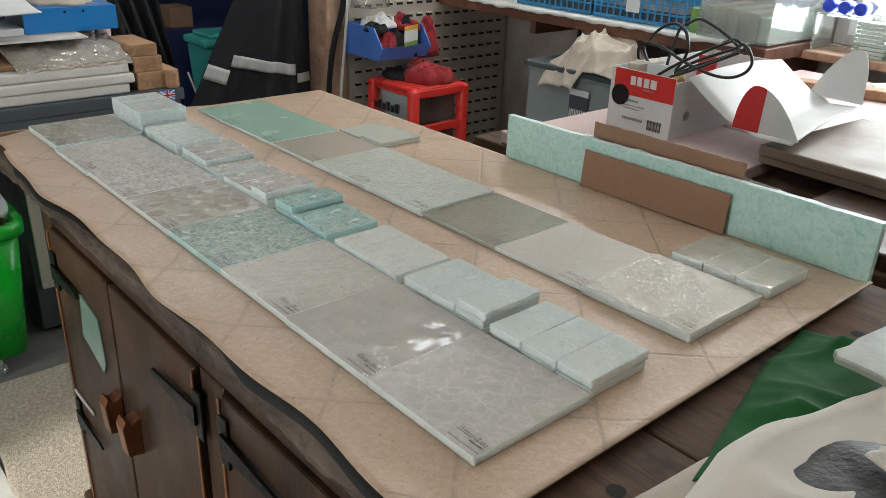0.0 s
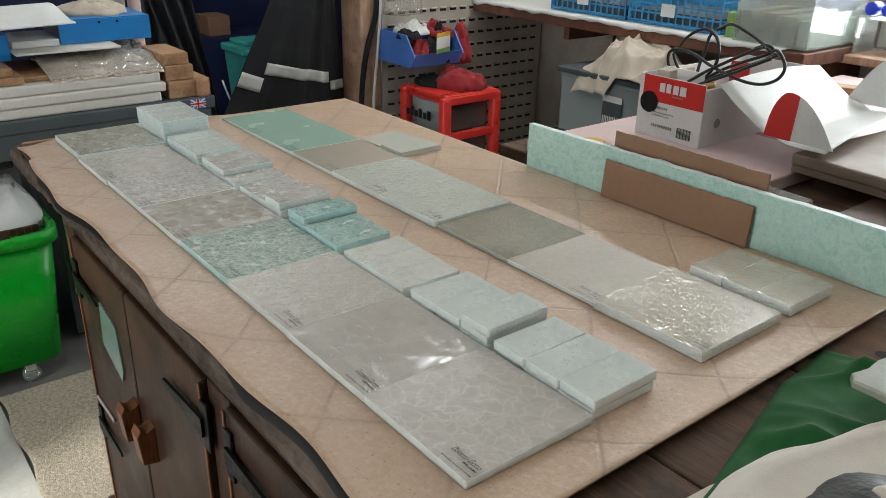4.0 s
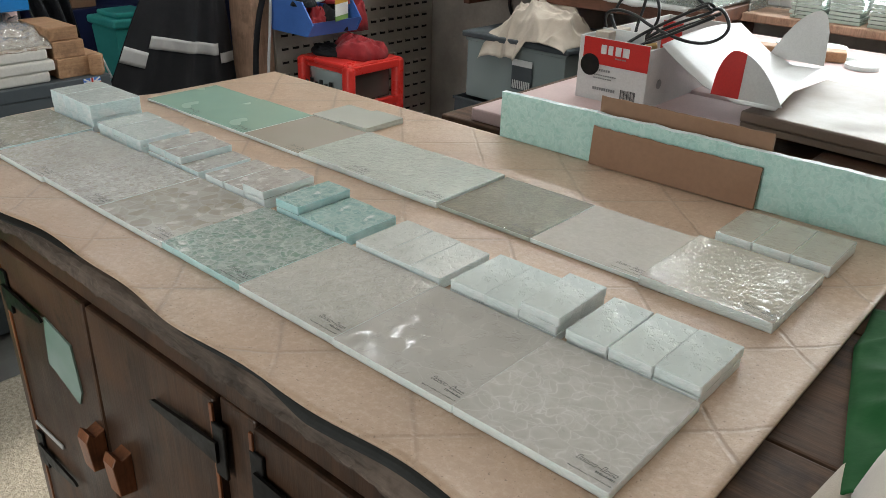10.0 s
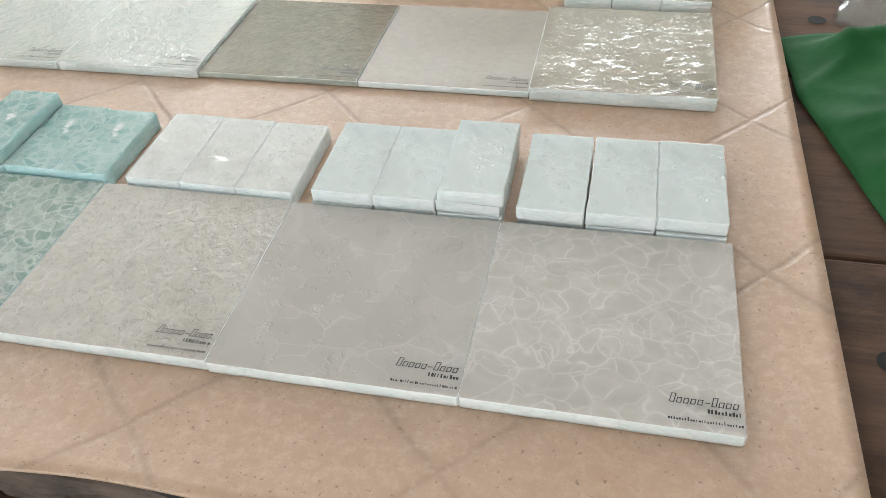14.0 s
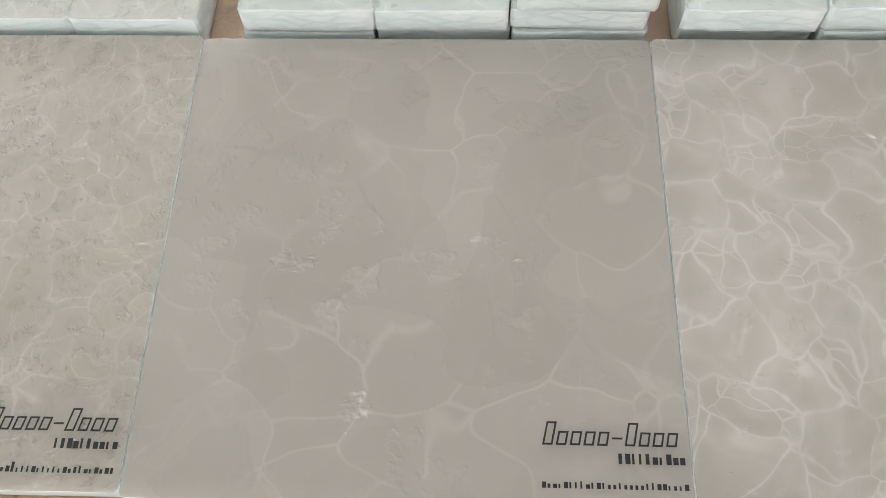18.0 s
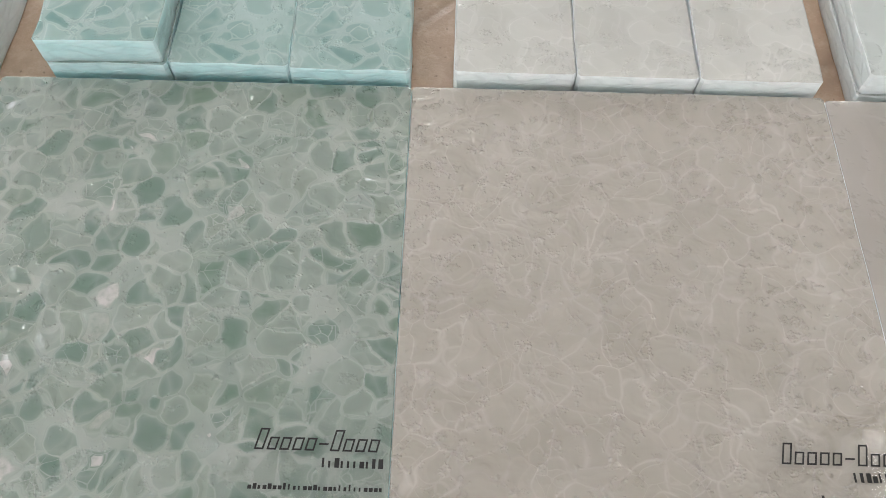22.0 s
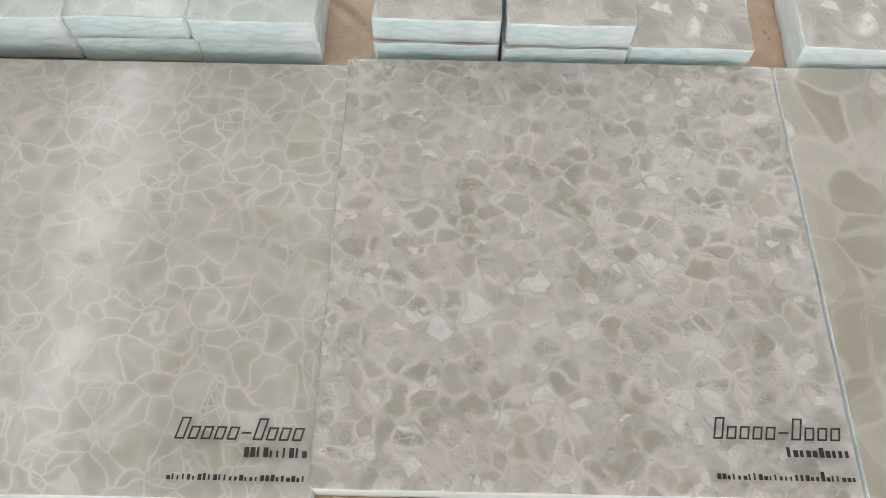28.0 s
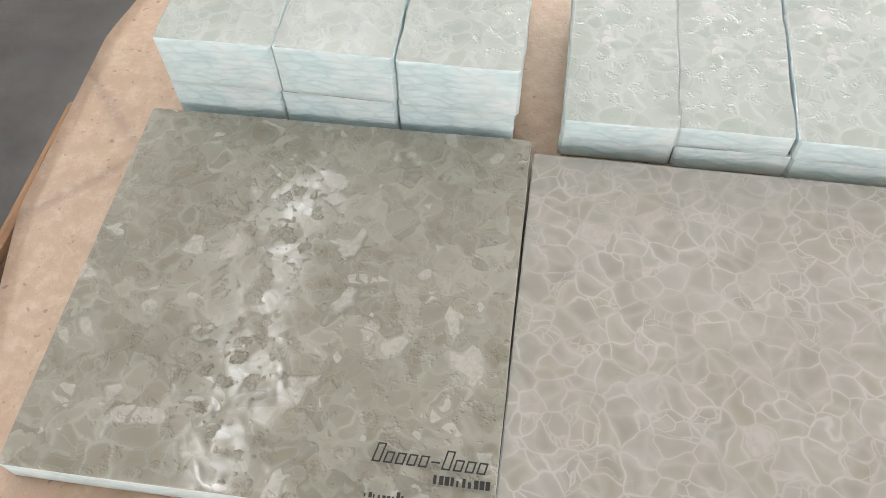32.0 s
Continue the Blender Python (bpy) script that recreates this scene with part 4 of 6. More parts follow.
# ---- glass sample tiles ----
def glass_body(x0, x1, y0, y1, z0, z1, rng, jit=0.0006, bevel=0.0009, turn=0.0, step=0.012, lip=0.75):
    bm = prism_bm(rough_outline(x0, x1, y0, y1, rng, jit, step), z0, z1, bevel)
    if turn:
        bm.transform(rot_at((x0 + x1) / 2, (y0 + y1) / 2, 0, turn))
    # sides and lower bevel take the paler edge-lit colour
    for f in bm.faces:
        f.material_index = 0 if f.normal.z > lip else 1
    return bm


def box_marks(bm, x0, x1, y0, h, n, rng, z, thick, slant=0.25, tall=(), dash=-1, hollow=True):
    """A line of writing as a row of plain slanted boxes, open or filled."""
    w = (x1 - x0) / n

    def quad(ax, bx, ay, by):
        bm.faces.new([bm.verts.new((x + slant * (y - y0), y, z)) for x, y in ((ax, ay), (bx, ay), (bx, by), (ax, by))])

    for i in range(n):
        hh = h if i in tall else h * 0.60
        xa, xb = x0 + w * (i + 0.12), x0 + w * (i + 0.88)
        if i == dash:
            quad(xa, xb, y0 + h * 0.28, y0 + h * 0.28 + thick)
            continue
        if not hollow:
            quad(xa, xa + (xb - xa) * rng.choice((0.45, 0.7, 1.0)), y0, y0 + hh * rng.choice((0.7, 1.0)))
            continue
        quad(xa, xa + thick, y0, y0 + hh)
        quad(xb - thick, xb, y0, y0 + hh)
        quad(xa + thick, xb - thick, y0, y0 + thick)
        quad(xa + thick, xb - thick, y0 + hh - thick, y0 + hh)


def add_label(tile, xr, yf, z, rng, turn_m=None):
    """The clear maker's label in the front right corner of a tile; xr, yf: that corner."""
    x0, x1 = xr - 0.0465, xr - 0.0004
    fm = bmesh.new()
    fm.faces.new([fm.verts.new(p) for p in ((x0, yf + 0.0015, z + 0.0004), (x1, yf + 0.0015, z + 0.0004), (x1, yf + 0.0265, z + 0.0004), (x0, yf + 0.0265, z + 0.0004))])
    lab = part("label", fm, FILM, tile, "clear glossy film label")
    lab.visible_shadow = False
    zz = z + 0.0008
    bm = bmesh.new()
    box_marks(bm, xr - 0.0395, xr - 0.0035, yf + 0.0158, 0.0062, 10, rng, zz, 0.00052, 0.22, (0, 6), 5)
    part("maker_mark", bm, INK, lab, "black maker's mark drawn as plain boxes", kind="stuff")
    bm = bmesh.new()
    box_marks(bm, xr - 0.0195, xr - 0.0018, yf + 0.0112, 0.0027, 10, rng, zz, 0.00042, 0.0, range(10), -1, False)
    part("product_word", bm, INK, lab, kind="stuff")
    bm = bmesh.new()
    box_marks(bm, xr - 0.0395, xr - 0.0015, yf + 0.0048, 0.0026, 27, rng, zz, 0.00026, 0.0, (7, 20), -1, False)
    part("web_line", bm, INK, lab, kind="stuff")


def sample_tile(x0, x1, y0, y1, th, top, side, label, group, seed, turn=0.0):
    rng = random.Random(seed)
    if th > 0.0065:
        bm = glass_body(x0, x1, y0, y1, TABLE + 0.0006, TABLE + th, rng, 0.0002, 0.0004, lip=0.9)
    else:
        bm = box_bm(x0, x1, y0, y1, TABLE + 0.0006, TABLE + th, 0.0006, 2)
        bm.normal_update()
        # bevel included, so its bright line comes from the paler colour
        for f in bm.faces:
            f.material_index = 0 if f.normal.z > 0.97 else 1
    ob = solid("glass_tile", bm, [top, side], ((x0 + x1) / 2, (y0 + y1) / 2, TABLE), label, "glass tile", group)
    add_label(ob, x1, y0, TABLE + th, rng)
    if turn:
        ob.rotation_euler = (0, 0, radians(turn))
    return ob


FRONT = "sample tiles in the front row"
BACK = "sample tiles in the back row"
for i, (top, side, th, dx, dy, label) in enumerate((
        (G_OLIVE, ICE, 0.0115, -0.0035, 0.0, "olive-grey cast glass tile with glossy embedded shards"),
        (G_CELL, ICE_PALE, 0.0088, 0.0, -0.003, "grey-beige glass tile with a fine network of cells"),
        (G_MOTTLE, ICE_PALE, 0.0092, -0.001, 0.0, "mottled grey glass tile with white flecks"),
        (G_LARGE, ICE_PALE, 0.0090, 0.0, 0.0, "brown-grey glass tile of large rounded shards"),
        (G_TEAL, ICE_TEAL, 0.0095, 0.0, 0.001, "teal glass tile of small fused shards"),
        (G_PALE, ICE_PALE, 0.0092, 0.0, 0.001, "pale beige rippled glass tile"),
        (G_SMOOTH, ICE_PALE, 0.0090, 0.0, 0.0, "smooth glossy grey glass tile"),
        (G_VEIN, ICE_PALE, 0.0092, 0.0, 0.0, "pale glass tile with white veins"))):
    sample_tile(0.15 * i + (-0.0088 if i == 0 else -0.003 if i == 1 else 0.00003) + dx * (i > 0), 0.15 * i + (0.1464 if i == 0 else 0.14997) + dx * (i > 0), dy, 0.150 + dy, th, top, side, label, FRONT, 100 + i, 0.6 if i == 0 else 0.0)
EDGES = (0.018, 0.170, 0.316, 0.459, 0.602, 0.745, 0.896, 1.046, 1.197)
for i, (top, side, th, label) in enumerate((
        (G_GREEN, ICE_PALE, 0.0045, "thin frosted green glass tile"),
        (G_GREEN, ICE_PALE, 0.0060, "frosted green glass tile"),
        (G_TAN, ICE_PALE, 0.0062, "frosted tan glass tile"),
        (G_RIPPLE, ICE_PALE, 0.0090, "pale greenish rippled glass tile"),
        (G_RIPPLE, ICE_PALE, 0.0098, "pale greenish glass tile with glossy ripples"),
        (G_DARK, ICE_OLIVE, 0.0060, "dark olive-brown sparkling glass tile"),
        (G_SPECK, ICE_PALE, 0.0062, "speckled grey-beige glass tile"),
        (G_WET, ICE_PALE, 0.0125, "clear rippled glass tile with sharp glints"))):
    y0 = 0.3185 + (0.003 if i in (5, 6) else 0.0)
    sample_tile(EDGES[i] + 0.0005, EDGES[i + 1] - 0.0005, y0, y0 + 0.150, th, top, side, label, BACK, 200 + i)


# ---- stacks of small glass blocks behind the tiles ----
def blocks(xs, tops, top, side, label, group, seed, y0=0.1535, y1=0.2415, jit=0.0006, gap=1.0):
    rng = random.Random(seed)
    for (x0, x1), levels in zip(xs, tops):
        z = TABLE + 0.0006
        for k, zt in enumerate(levels):
            dx, dy = rng.uniform(-0.0008, 0.0008), rng.uniform(-0.0015, 0.0012)
            lift = 0.0 if k == 0 else 0.0003
            bm = glass_body(x0 + dx * gap + 0.0001, x1 + dx * gap - 0.0001, y0 + dy, y1 + dy + rng.uniform(-0.002, 0.002), z + lift, TABLE + zt, rng, jit, 0.0008, rng.uniform(-0.5, 0.5) * gap, 0.008)
            solid("glass_block", bm, [top, side], ((x0 + x1) / 2, (y0 + y1) / 2, z), label, "glass block", group)
            z = TABLE + zt


def three(x0, x1):
    w = (x1 - x0) / 3
    return [(x0, x0 + w), (x0 + w, x0 + 2 * w), (x0 + 2 * w, x1)]


blocks(three(-0.001, 0.139), [(0.0225, 0.0465), (0.0225, 0.0462), (0.0230, 0.0467)], B_OLIVE, ICE, "grey-green glass block in a tall stack", "blocks behind the olive tile", 1)
blocks(three(0.156, 0.289), [(0.0125, 0.0235), (0.0125, 0.0230), (0.0125, 0.0235)], B_OLIVE, ICE, "grey-green cellular glass block in a low stack", "blocks behind the cellular tile", 2)
blocks(three(0.308, 0.444), [(0.0130, 0.0240), (0.0130, 0.0240), (0.0140,)], B_GREY, ICE, "mottled grey glass block", "blocks behind the mottled tile", 3)
blocks(three(0.460, 0.593), [(0.0165,), (0.0165,), (0.0155, 0.0268)], B_GREY, ICE_PALE, "grey shard glass block", "blocks behind the large-shard tile", 4)
blocks(three(0.616, 0.749), [(0.0140, 0.0250), (0.0148,), (0.0150,)], B_TEAL, ICE_TEAL, "teal shard glass block", "blocks behind the teal tile", 5)
blocks(three(0.765, 0.899), [(0.0142,), (0.0142,), (0.0145,)], B_PALE, ICE_PALE, "pale rippled glass block", "blocks behind the pale tile", 6, jit=0.0003, gap=0.1)
blocks(three(0.913, 1.050), [(0.0085, 0.0190), (0.0090, 0.0190), (0.0095, 0.0185, 0.0285)], B_WHITE, ICE_PALE, "milky white glass block", "blocks behind the smooth tile", 7)
blocks(three(1.060, 1.197), [(0.0100, 0.0205)] * 3, B_WHITE, ICE_PALE, "milky white veined glass block", "blocks behind the veined tile", 8)
blocks([(0.306, 0.374), (0.377, 0.444)], [(0.0060,), (0.0050, 0.0100)], G_THIN, G_THIN, "thin pale glass block", "blocks behind the tan tile", 9, 0.474, 0.566)
blocks(three(1.058, 1.197), [(0.0150,)] * 3, G_WET, ICE_PALE, "clear rippled glass block", "blocks behind the clear tile", 10, 0.487, 0.583, 0.0003, 0.1)

# ---- standing panel and cards along the back of the bench ----
bm = glass_body(0.606, 1.252, 0.632, 0.644, TABLE + 0.0005, 0.947, random.Random(31), 0.0004, 0.001)
for f in bm.faces:
    f.material_index = 1 if f.normal.z > 0.5 else 0
    for v in f.verts:
        if v.co.z > 0.93:
            v.co.z = 0.947 + 0.0035 * noise.noise(Vector((v.co.x * 30, 0, 2.0))) + 0.008 * (v.co.x - 0.606)
solid("glass_slab", bm, [PANEL_GLASS, ICE], (0.93, 0.638, TABLE), "long aqua crushed-glass panel standing on edge", "glass panel")


def card_strip(x0, x1, y, z0, z1, lean, rng, label):
    """Two liners with a fluted core between them, cut roughly along the top."""
    t = thing("cardboard_strip", ((x0 + x1) / 2, y, z0), label, "cardboard")
    place = Matrix.Translation((0, y, z0)) @ Matrix.Rotation(radians(lean), 4, "X") @ Matrix.Translation((0, 0, -z0)) @ Matrix.Rotation(radians(90), 4, "X")
    n = 30
    tops = [z1 + rng.uniform(-0.0008, 0.0008) for i in range(n + 1)]
    for name, a, b, mat, cut in (("liner", 0.0016, 0.0022, CARD, 0.0), ("liner", -0.0022, -0.0016, CARD, 0.0012), ("fluted_core", -0.00155, 0.00155, CARD_EDGE, 0.0006)):
        pts = [(x0, z0), (x1, z0 + 0.001)] + [(x1 - (x1 - x0) * i / n, tops[i] - cut) for i in range(n + 1)]
        bm = prism_bm(pts, a, b)
        bm.transform(place)
        part(name, bm, mat, t, "open flutes along the cut" if name == "fluted_core" else "")
    return t


card_strip(0.790, 1.052, 0.6235, TABLE + 0.001, 0.931, -4.0, random.Random(5), "brown corrugated cardboard strip leaning on the glass panel")
card_strip(0.784, 1.052, 0.651, TABLE - 0.004, 0.972, -1.0, random.Random(6), "brown corrugated cardboard strip behind the glass panel")


# ---- the back bench: foam board, printed sheet, tool box, laminate box ----
bb = thing("back_bench", (0.9, 1.4, 0), "low wooden bench along the back wall", "workbench")
part("worktop", box_bm(0.22, 2.3, 0.92, 2.36, 0.735, 0.77, 0.004), OAK_X, bb)
for x in (0.27, 2.22):
    for y in (1.0, 2.25):
        part("leg", box_bm(x - 0.03, x + 0.03, y - 0.03, y + 0.03, 0, 0.735, 0.004), OAK, bb)
part("rail", box_bm(0.25, 2.25, 0.97, 0.99, 0.62, 0.735, 0.003), OAK, bb)
solid("pink_board", box_bm(0.30, 0.80, 0.93, 1.42, 0.7705, 0.800, 0.004, 2), PINK_FOAM, (0.55, 1.17, 0.77), "pinkish white foam board lying on the back bench", "board")
solid("pink_board", box_bm(0.34, 1.25, 1.43, 2.3, 0.7705, 0.805, 0.004, 2), PINK_FOAM, (0.80, 1.8, 0.77), "pale pinkish foam board by the window", "board")
solid("clear_slab", box_bm(0.66, 0.93, 0.90, 1.05, 0.8003, 0.818, 0.003, 2, rot_at(0.8, 0.97, 0, -3)), CLEAR, (0.8, 0.97, 0.80), "clear acrylic slab on the foam board", "slab")
solid("timber_offcut", box_bm(0.93, 1.02, 0.93, 0.97, 0.775, 0.812, 0.003, 2, rot_at(0.97, 0.95, 0, -8)), BROWN_BOX, (0.97, 0.95, 0.775), "short pale timber offcut on the back bench", "timber")


def torn_sheet(u, v):
    x = 1.12 + 0.80 * u
    y = 1.09 + 0.30 * u * 0.15 + 0.19 * v - (0.03 * math.sin(u * 9) * (1 - v))
    return (x, y, 0.812 + 0.012 * math.sin(u * 6 + v * 3) + 0.01 * v)


solid("flooring_offcut", surface_bm(torn_sheet, 30, 12, 0.002), SHEET, (1.3, 1.0, 0.80), "torn beige offcut of the printed flooring sheet", "sheet", smooth=True)
solid("timber_box", box_bm(0.97, 2.0, 0.93, 1.22, 0.7705, 0.800, 0.004), OAK, (1.4, 1.05, 0.77), "dark board under the flooring offcut", "board")
lam = thing("laminate_box", (1.1, 1.35, 0.80), "flat grey-brown laminate case on the back bench", "case")
part("lower_half", box_bm(0.80, 1.62, 1.20, 1.62, 0.806, 0.822, 0.003, 2, rot_at(0.80, 1.24, 0, -4)), BROWN_BOX, lam)
part("upper_half", box_bm(0.80, 1.62, 1.195, 1.62, 0.8225, 0.846, 0.004, 2, rot_at(0.80, 1.24, 0, -4)), BROWN_BOX, lam)

# the tool carton: base, printed front, open curved lid, cables
FX0, FX1, FY0, FY1, FZ0, FZ1 = 0.402, 0.580, 1.190, 1.62, 0.800, 0.942
carton = thing("tool_carton", (0.49, 1.4, FZ0), "open white and red tool carton with its lid thrown back", "carton")
front = part("front_panel", box_bm(FX0, FX1, FY0, FY0 + 0.003, FZ0, FZ1, 0.0008), WHITE_CARD, carton)
part("red_band", box_bm(FX0 + 0.012, FX1, FY0 - 0.0012, FY0 - 0.0004, FZ0 + 0.083, FZ1 - 0.001), RED_PRINT, front, "red printed band")
bm = bmesh.new()
for k, w in enumerate((0.014, 0.012, 0.014, 0.016)):
    x = FX0 + 0.058 + k * 0.0185
    add_box(bm, x, x + w, FY0 - 0.0022, FY0 - 0.0014, FZ0 + 0.108, FZ0 + 0.128)
part("maker_mark", bm, WHITE_CARD, front, "white maker's mark as plain bars", kind="stuff")
bm = bmesh.new()
for k, (w, h, z, x) in enumerate(((0.045, 0.005, 0.068, 0.045), (0.06, 0.0022, 0.058, 0.045), (0.05, 0.0022, 0.051, 0.045), (0.06, 0.0065, 0.025, 0.045), (0.035, 0.003, 0.100, 0.095))):
    n = int(w / 0.006)
    for i in range(n):
        add_box(bm, FX0 + x + i * 0.006, FX0 + x + i * 0.006 + 0.0042, FY0 - 0.0016, FY0 - 0.0006, FZ0 + z, FZ0 + z + h)
part("print_line", bm, GREY_PRINT, front, "grey lines of print as bars", kind="stuff")
bm = bmesh.new()
for i in range(14):
    add_box(bm, FX0 + 0.118 + i * 0.0028, FX0 + 0.118 + i * 0.0028 + 0.0006 + 0.0009 * (i % 3 == 0), FY0 - 0.0016, FY0 - 0.0006, FZ0 + 0.012, FZ0 + 0.036)
part("barcode", bm, INK, front, kind="stuff")
bm = bmesh.new()
bmesh.ops.create_cone(bm, cap_ends=True, radius1=0.0245, radius2=0.0245, depth=0.0012, segments=28, matrix=Matrix.Translation((FX0 + 0.033, FY0 - 0.003, FZ0 + 0.080)) @ Matrix.Rotation(radians(90), 4, "X"))
part("round_sticker", bm, IRON, front, "dark grey round sticker")
part("side_panel", box_bm(FX0, FX0 + 0.003, FY0 + 0.0035, FY1, FZ0, FZ1, 0.0008), WHITE_CARD, carton)
side = part("side_panel", box_bm(FX1 - 0.003, FX1, FY0 + 0.0035, FY1, FZ0, FZ1 - 0.01, 0.0008), WHITE_CARD, carton)
bm = bmesh.new()
bmesh.ops.create_cone(bm, cap_ends=True, radius1=0.011, radius2=0.011, depth=0.0012, segments=20, matrix=Matrix.Translation((FX1 + 0.0008, FY0 + 0.06, FZ0 + 0.05)) @ Matrix.Rotation(radians(90), 4, "Y"))
part("seal", bm, GREY_PRINT, side, "small dark round seal")
part("back_panel", box_bm(FX0 + 0.003, FX1 - 0.003, FY1 - 0.003, FY1, FZ0, FZ1, 0.0008), WHITE_CARD, carton)
part("base", box_bm(FX0 + 0.003, FX1 - 0.003, FY0 + 0.0035, FY1 - 0.003, FZ0 + 0.0003, FZ0 + 0.003), WHITE_CARD, carton)
part("inner_flap", box_bm(FX0 + 0.02, FX1 - 0.05, FY0 + 0.06, FY0 + 0.064, FZ0 + 0.03, FZ1 + 0.012, 0.001), PAPER, carton)
part("inner_flap", box_bm(FX0 + 0.02, FX0 + 0.055, FY0 + 0.03, FY0 + 0.13, FZ0 + 0.03, FZ1 + 0.008, 0.002), CREAM_CLOTH, carton, "wrapped tool wedge")
part("red_inside", box_bm(FX0 + 0.09, FX0 + 0.14, FY0 + 0.22, FY0 + 0.225, FZ0 + 0.02, FZ1 + 0.02, 0.001), RED_PRINT, carton)


def lid(u, v):
    """The long lid: hinged on the right side of the carton, it bows down and then flares up."""
    keys = ((0.583, 0.941), (0.627, 0.917), (0.703, 0.878), (0.78, 0.860), (0.87, 0.864))
    p = u * 4
    i = min(3, int(p))
    f = p - i
    f = f * f * (3 - 2 * f) * 0.5 + f * 0.5
    x = keys[i][0] + (keys[i + 1][0] - keys[i][0]) * f
    z = keys[i][1] + (keys[i + 1][1] - keys[i][1]) * f
    return (0.583 + (x - 0.583) * (1 - 0.22 * v), 1.235 + 0.42 * v - 0.055 * u * (1 - v), z + 0.012 * math.sin(v * math.pi))


part("lid", surface_bm(lid, 28, 10, 0.002), WHITE_CARD, carton, "white curved lid", True)


def ear_height(s):
    """Steep round shoulder, then a long curve down."""
    if s < 0.26:
        return max(0.02, math.sqrt(max(0.0, 1 - ((0.26 - s) / 0.26) ** 2)))
    return max(0.02, 1 - ((s - 0.26) / 0.74) ** 1.9)


def ear(cx, cy, cz, w, h, lean, yaw, name, mat, x0=0.0, x1=1.0, lift=0.0):
    n = 18
    pts = [(w * (x0 - 0.5), 0.0)]
    for i in range(n + 1):
        s = x0 + (x1 - x0) * i / n
        pts.append((w * (s - 0.5), h * ear_height(s if lean < 5 else 1 - s)))
    pts.append((w * (x1 - 0.5), 0.0))
    bm = prism_bm(pts[::-1], -0.001 + lift, 0.001 + lift)
    bm.transform(Matrix.Translation((cx, cy, cz)) @ Matrix.Rotation(radians(yaw), 4, "Z") @ Matrix.Rotation(radians(90 - lean), 4, "X"))
    return part(name, bm, mat, carton)


ear(0.800, 1.200, 0.866, 0.150, 0.095, 4.0, -1.0, "lid_flap", WHITE_CARD)
ear(0.800, 1.1985, 0.866, 0.150, 0.095, 4.0, -1.0, "lid_flap", RED_PRINT, 0.0, 0.40)
ear(0.735, 1.66, 0.868, 0.14, 0.125, 6.0, -3.0, "lid_flap", WHITE_CARD)
for y, run in (
        (1.262, ((0.441, 0.989), (0.448, 1.014), (0.473, 1.036), (0.509, 1.047), (0.541, 1.036), (0.556, 1.013), (0.555, 0.988), (0.540, 0.964), (0.514, 0.938), (0.484, 0.931), (0.454, 0.943), (0.441, 0.970), (0.440, 0.985))),
        (1.275, ((0.521, 1.046), (0.505, 1.027), (0.498, 0.998), (0.493, 0.965), (0.494, 0.925))),
        (1.250, ((0.477, 0.924), (0.453, 0.929), (0.433, 0.941), (0.424, 0.963), (0.433, 0.988), (0.463, 0.999), (0.504, 0.993), (0.538, 0.975), (0.578, 0.960), (0.626, 0.951), (0.671, 0.955), (0.708, 0.973), (0.723, 0.997), (0.712, 1.019), (0.692, 1.029), (0.675, 1.023))),
        (1.240, ((0.495, 0.930), (0.533, 0.959), (0.599, 0.999), (0.650, 1.026), (0.673, 1.035))),
        (1.232, ((0.530, 0.931), (0.592, 0.962), (0.650, 0.993), (0.690, 1.013))),
        (1.285, ((0.521, 1.046), (0.547, 1.061), (0.582, 1.052), (0.627, 1.035), (0.662, 1.019))),
        (1.268, ((0.514, 0.933), (0.561, 0.967), (0.615, 0.994), (0.666, 1.017), (0.675, 1.029), (0.662, 1.035), (0.637, 1.024))),
        (1.255, ((0.520, 0.930), (0.575, 0.962), (0.628, 0.987), (0.672, 1.008), (0.697, 1.020)))):
    pts = [(x, y + 0.012 * math.sin(k * 0.9), z) for k, (x, z) in enumerate(run)]
    solid("cable", tube_bm(curve_pts(pts, 10), 0.0036, 8), CABLE, pts[0], "coiled black rubber cable over the open carton", "cable", "coiled cables", smooth=True)
solid("brass_fitting", tube_bm([(0.548, 1.226, 0.930), (0.572, 1.232, 0.938)], 0.007, 12), BRASS, (0.56, 1.23, 0.93), "small worn brass hose fitting", "fitting", smooth=True)

# ---- the shelf along the back wall, with crates and boxes ----
shelf = thing("shelf", (-0.5, 2.3, 0.80), "long brown painted shelf with a white paper liner", "shelf")
part("board", box_bm(-1.295, 0.305, 2.105, 2.555, 0.836, 0.8815, 0.003), SILL_WOOD, shelf)
part("bracket", box_bm(-0.75, -0.72, 2.14, 2.555, 0.78, 0.8355, 0.003), SILL_WOOD, shelf)
part("bracket", box_bm(0.25, 0.28, 2.14, 2.555, 0.50, 0.8355, 0.003), SILL_WOOD, shelf)


def liner(u, v):
    x = -1.29 + 1.52 * u
    k = noise.noise(Vector((x * 14, 0.0, 3.0)))
    if v < 0.25:
        return (x, 2.098 - 0.003 * k, 0.8845 - (0.012 + 0.014 * k) * (1 - v / 0.25))
    return (x, 2.098 + 0.44 * (v - 0.25) / 0.75, 0.885 + 0.001 * k)


part("paper_liner", surface_bm(liner, 90, 8, 0.0008), PAPER, shelf, "creased white paper liner", True)


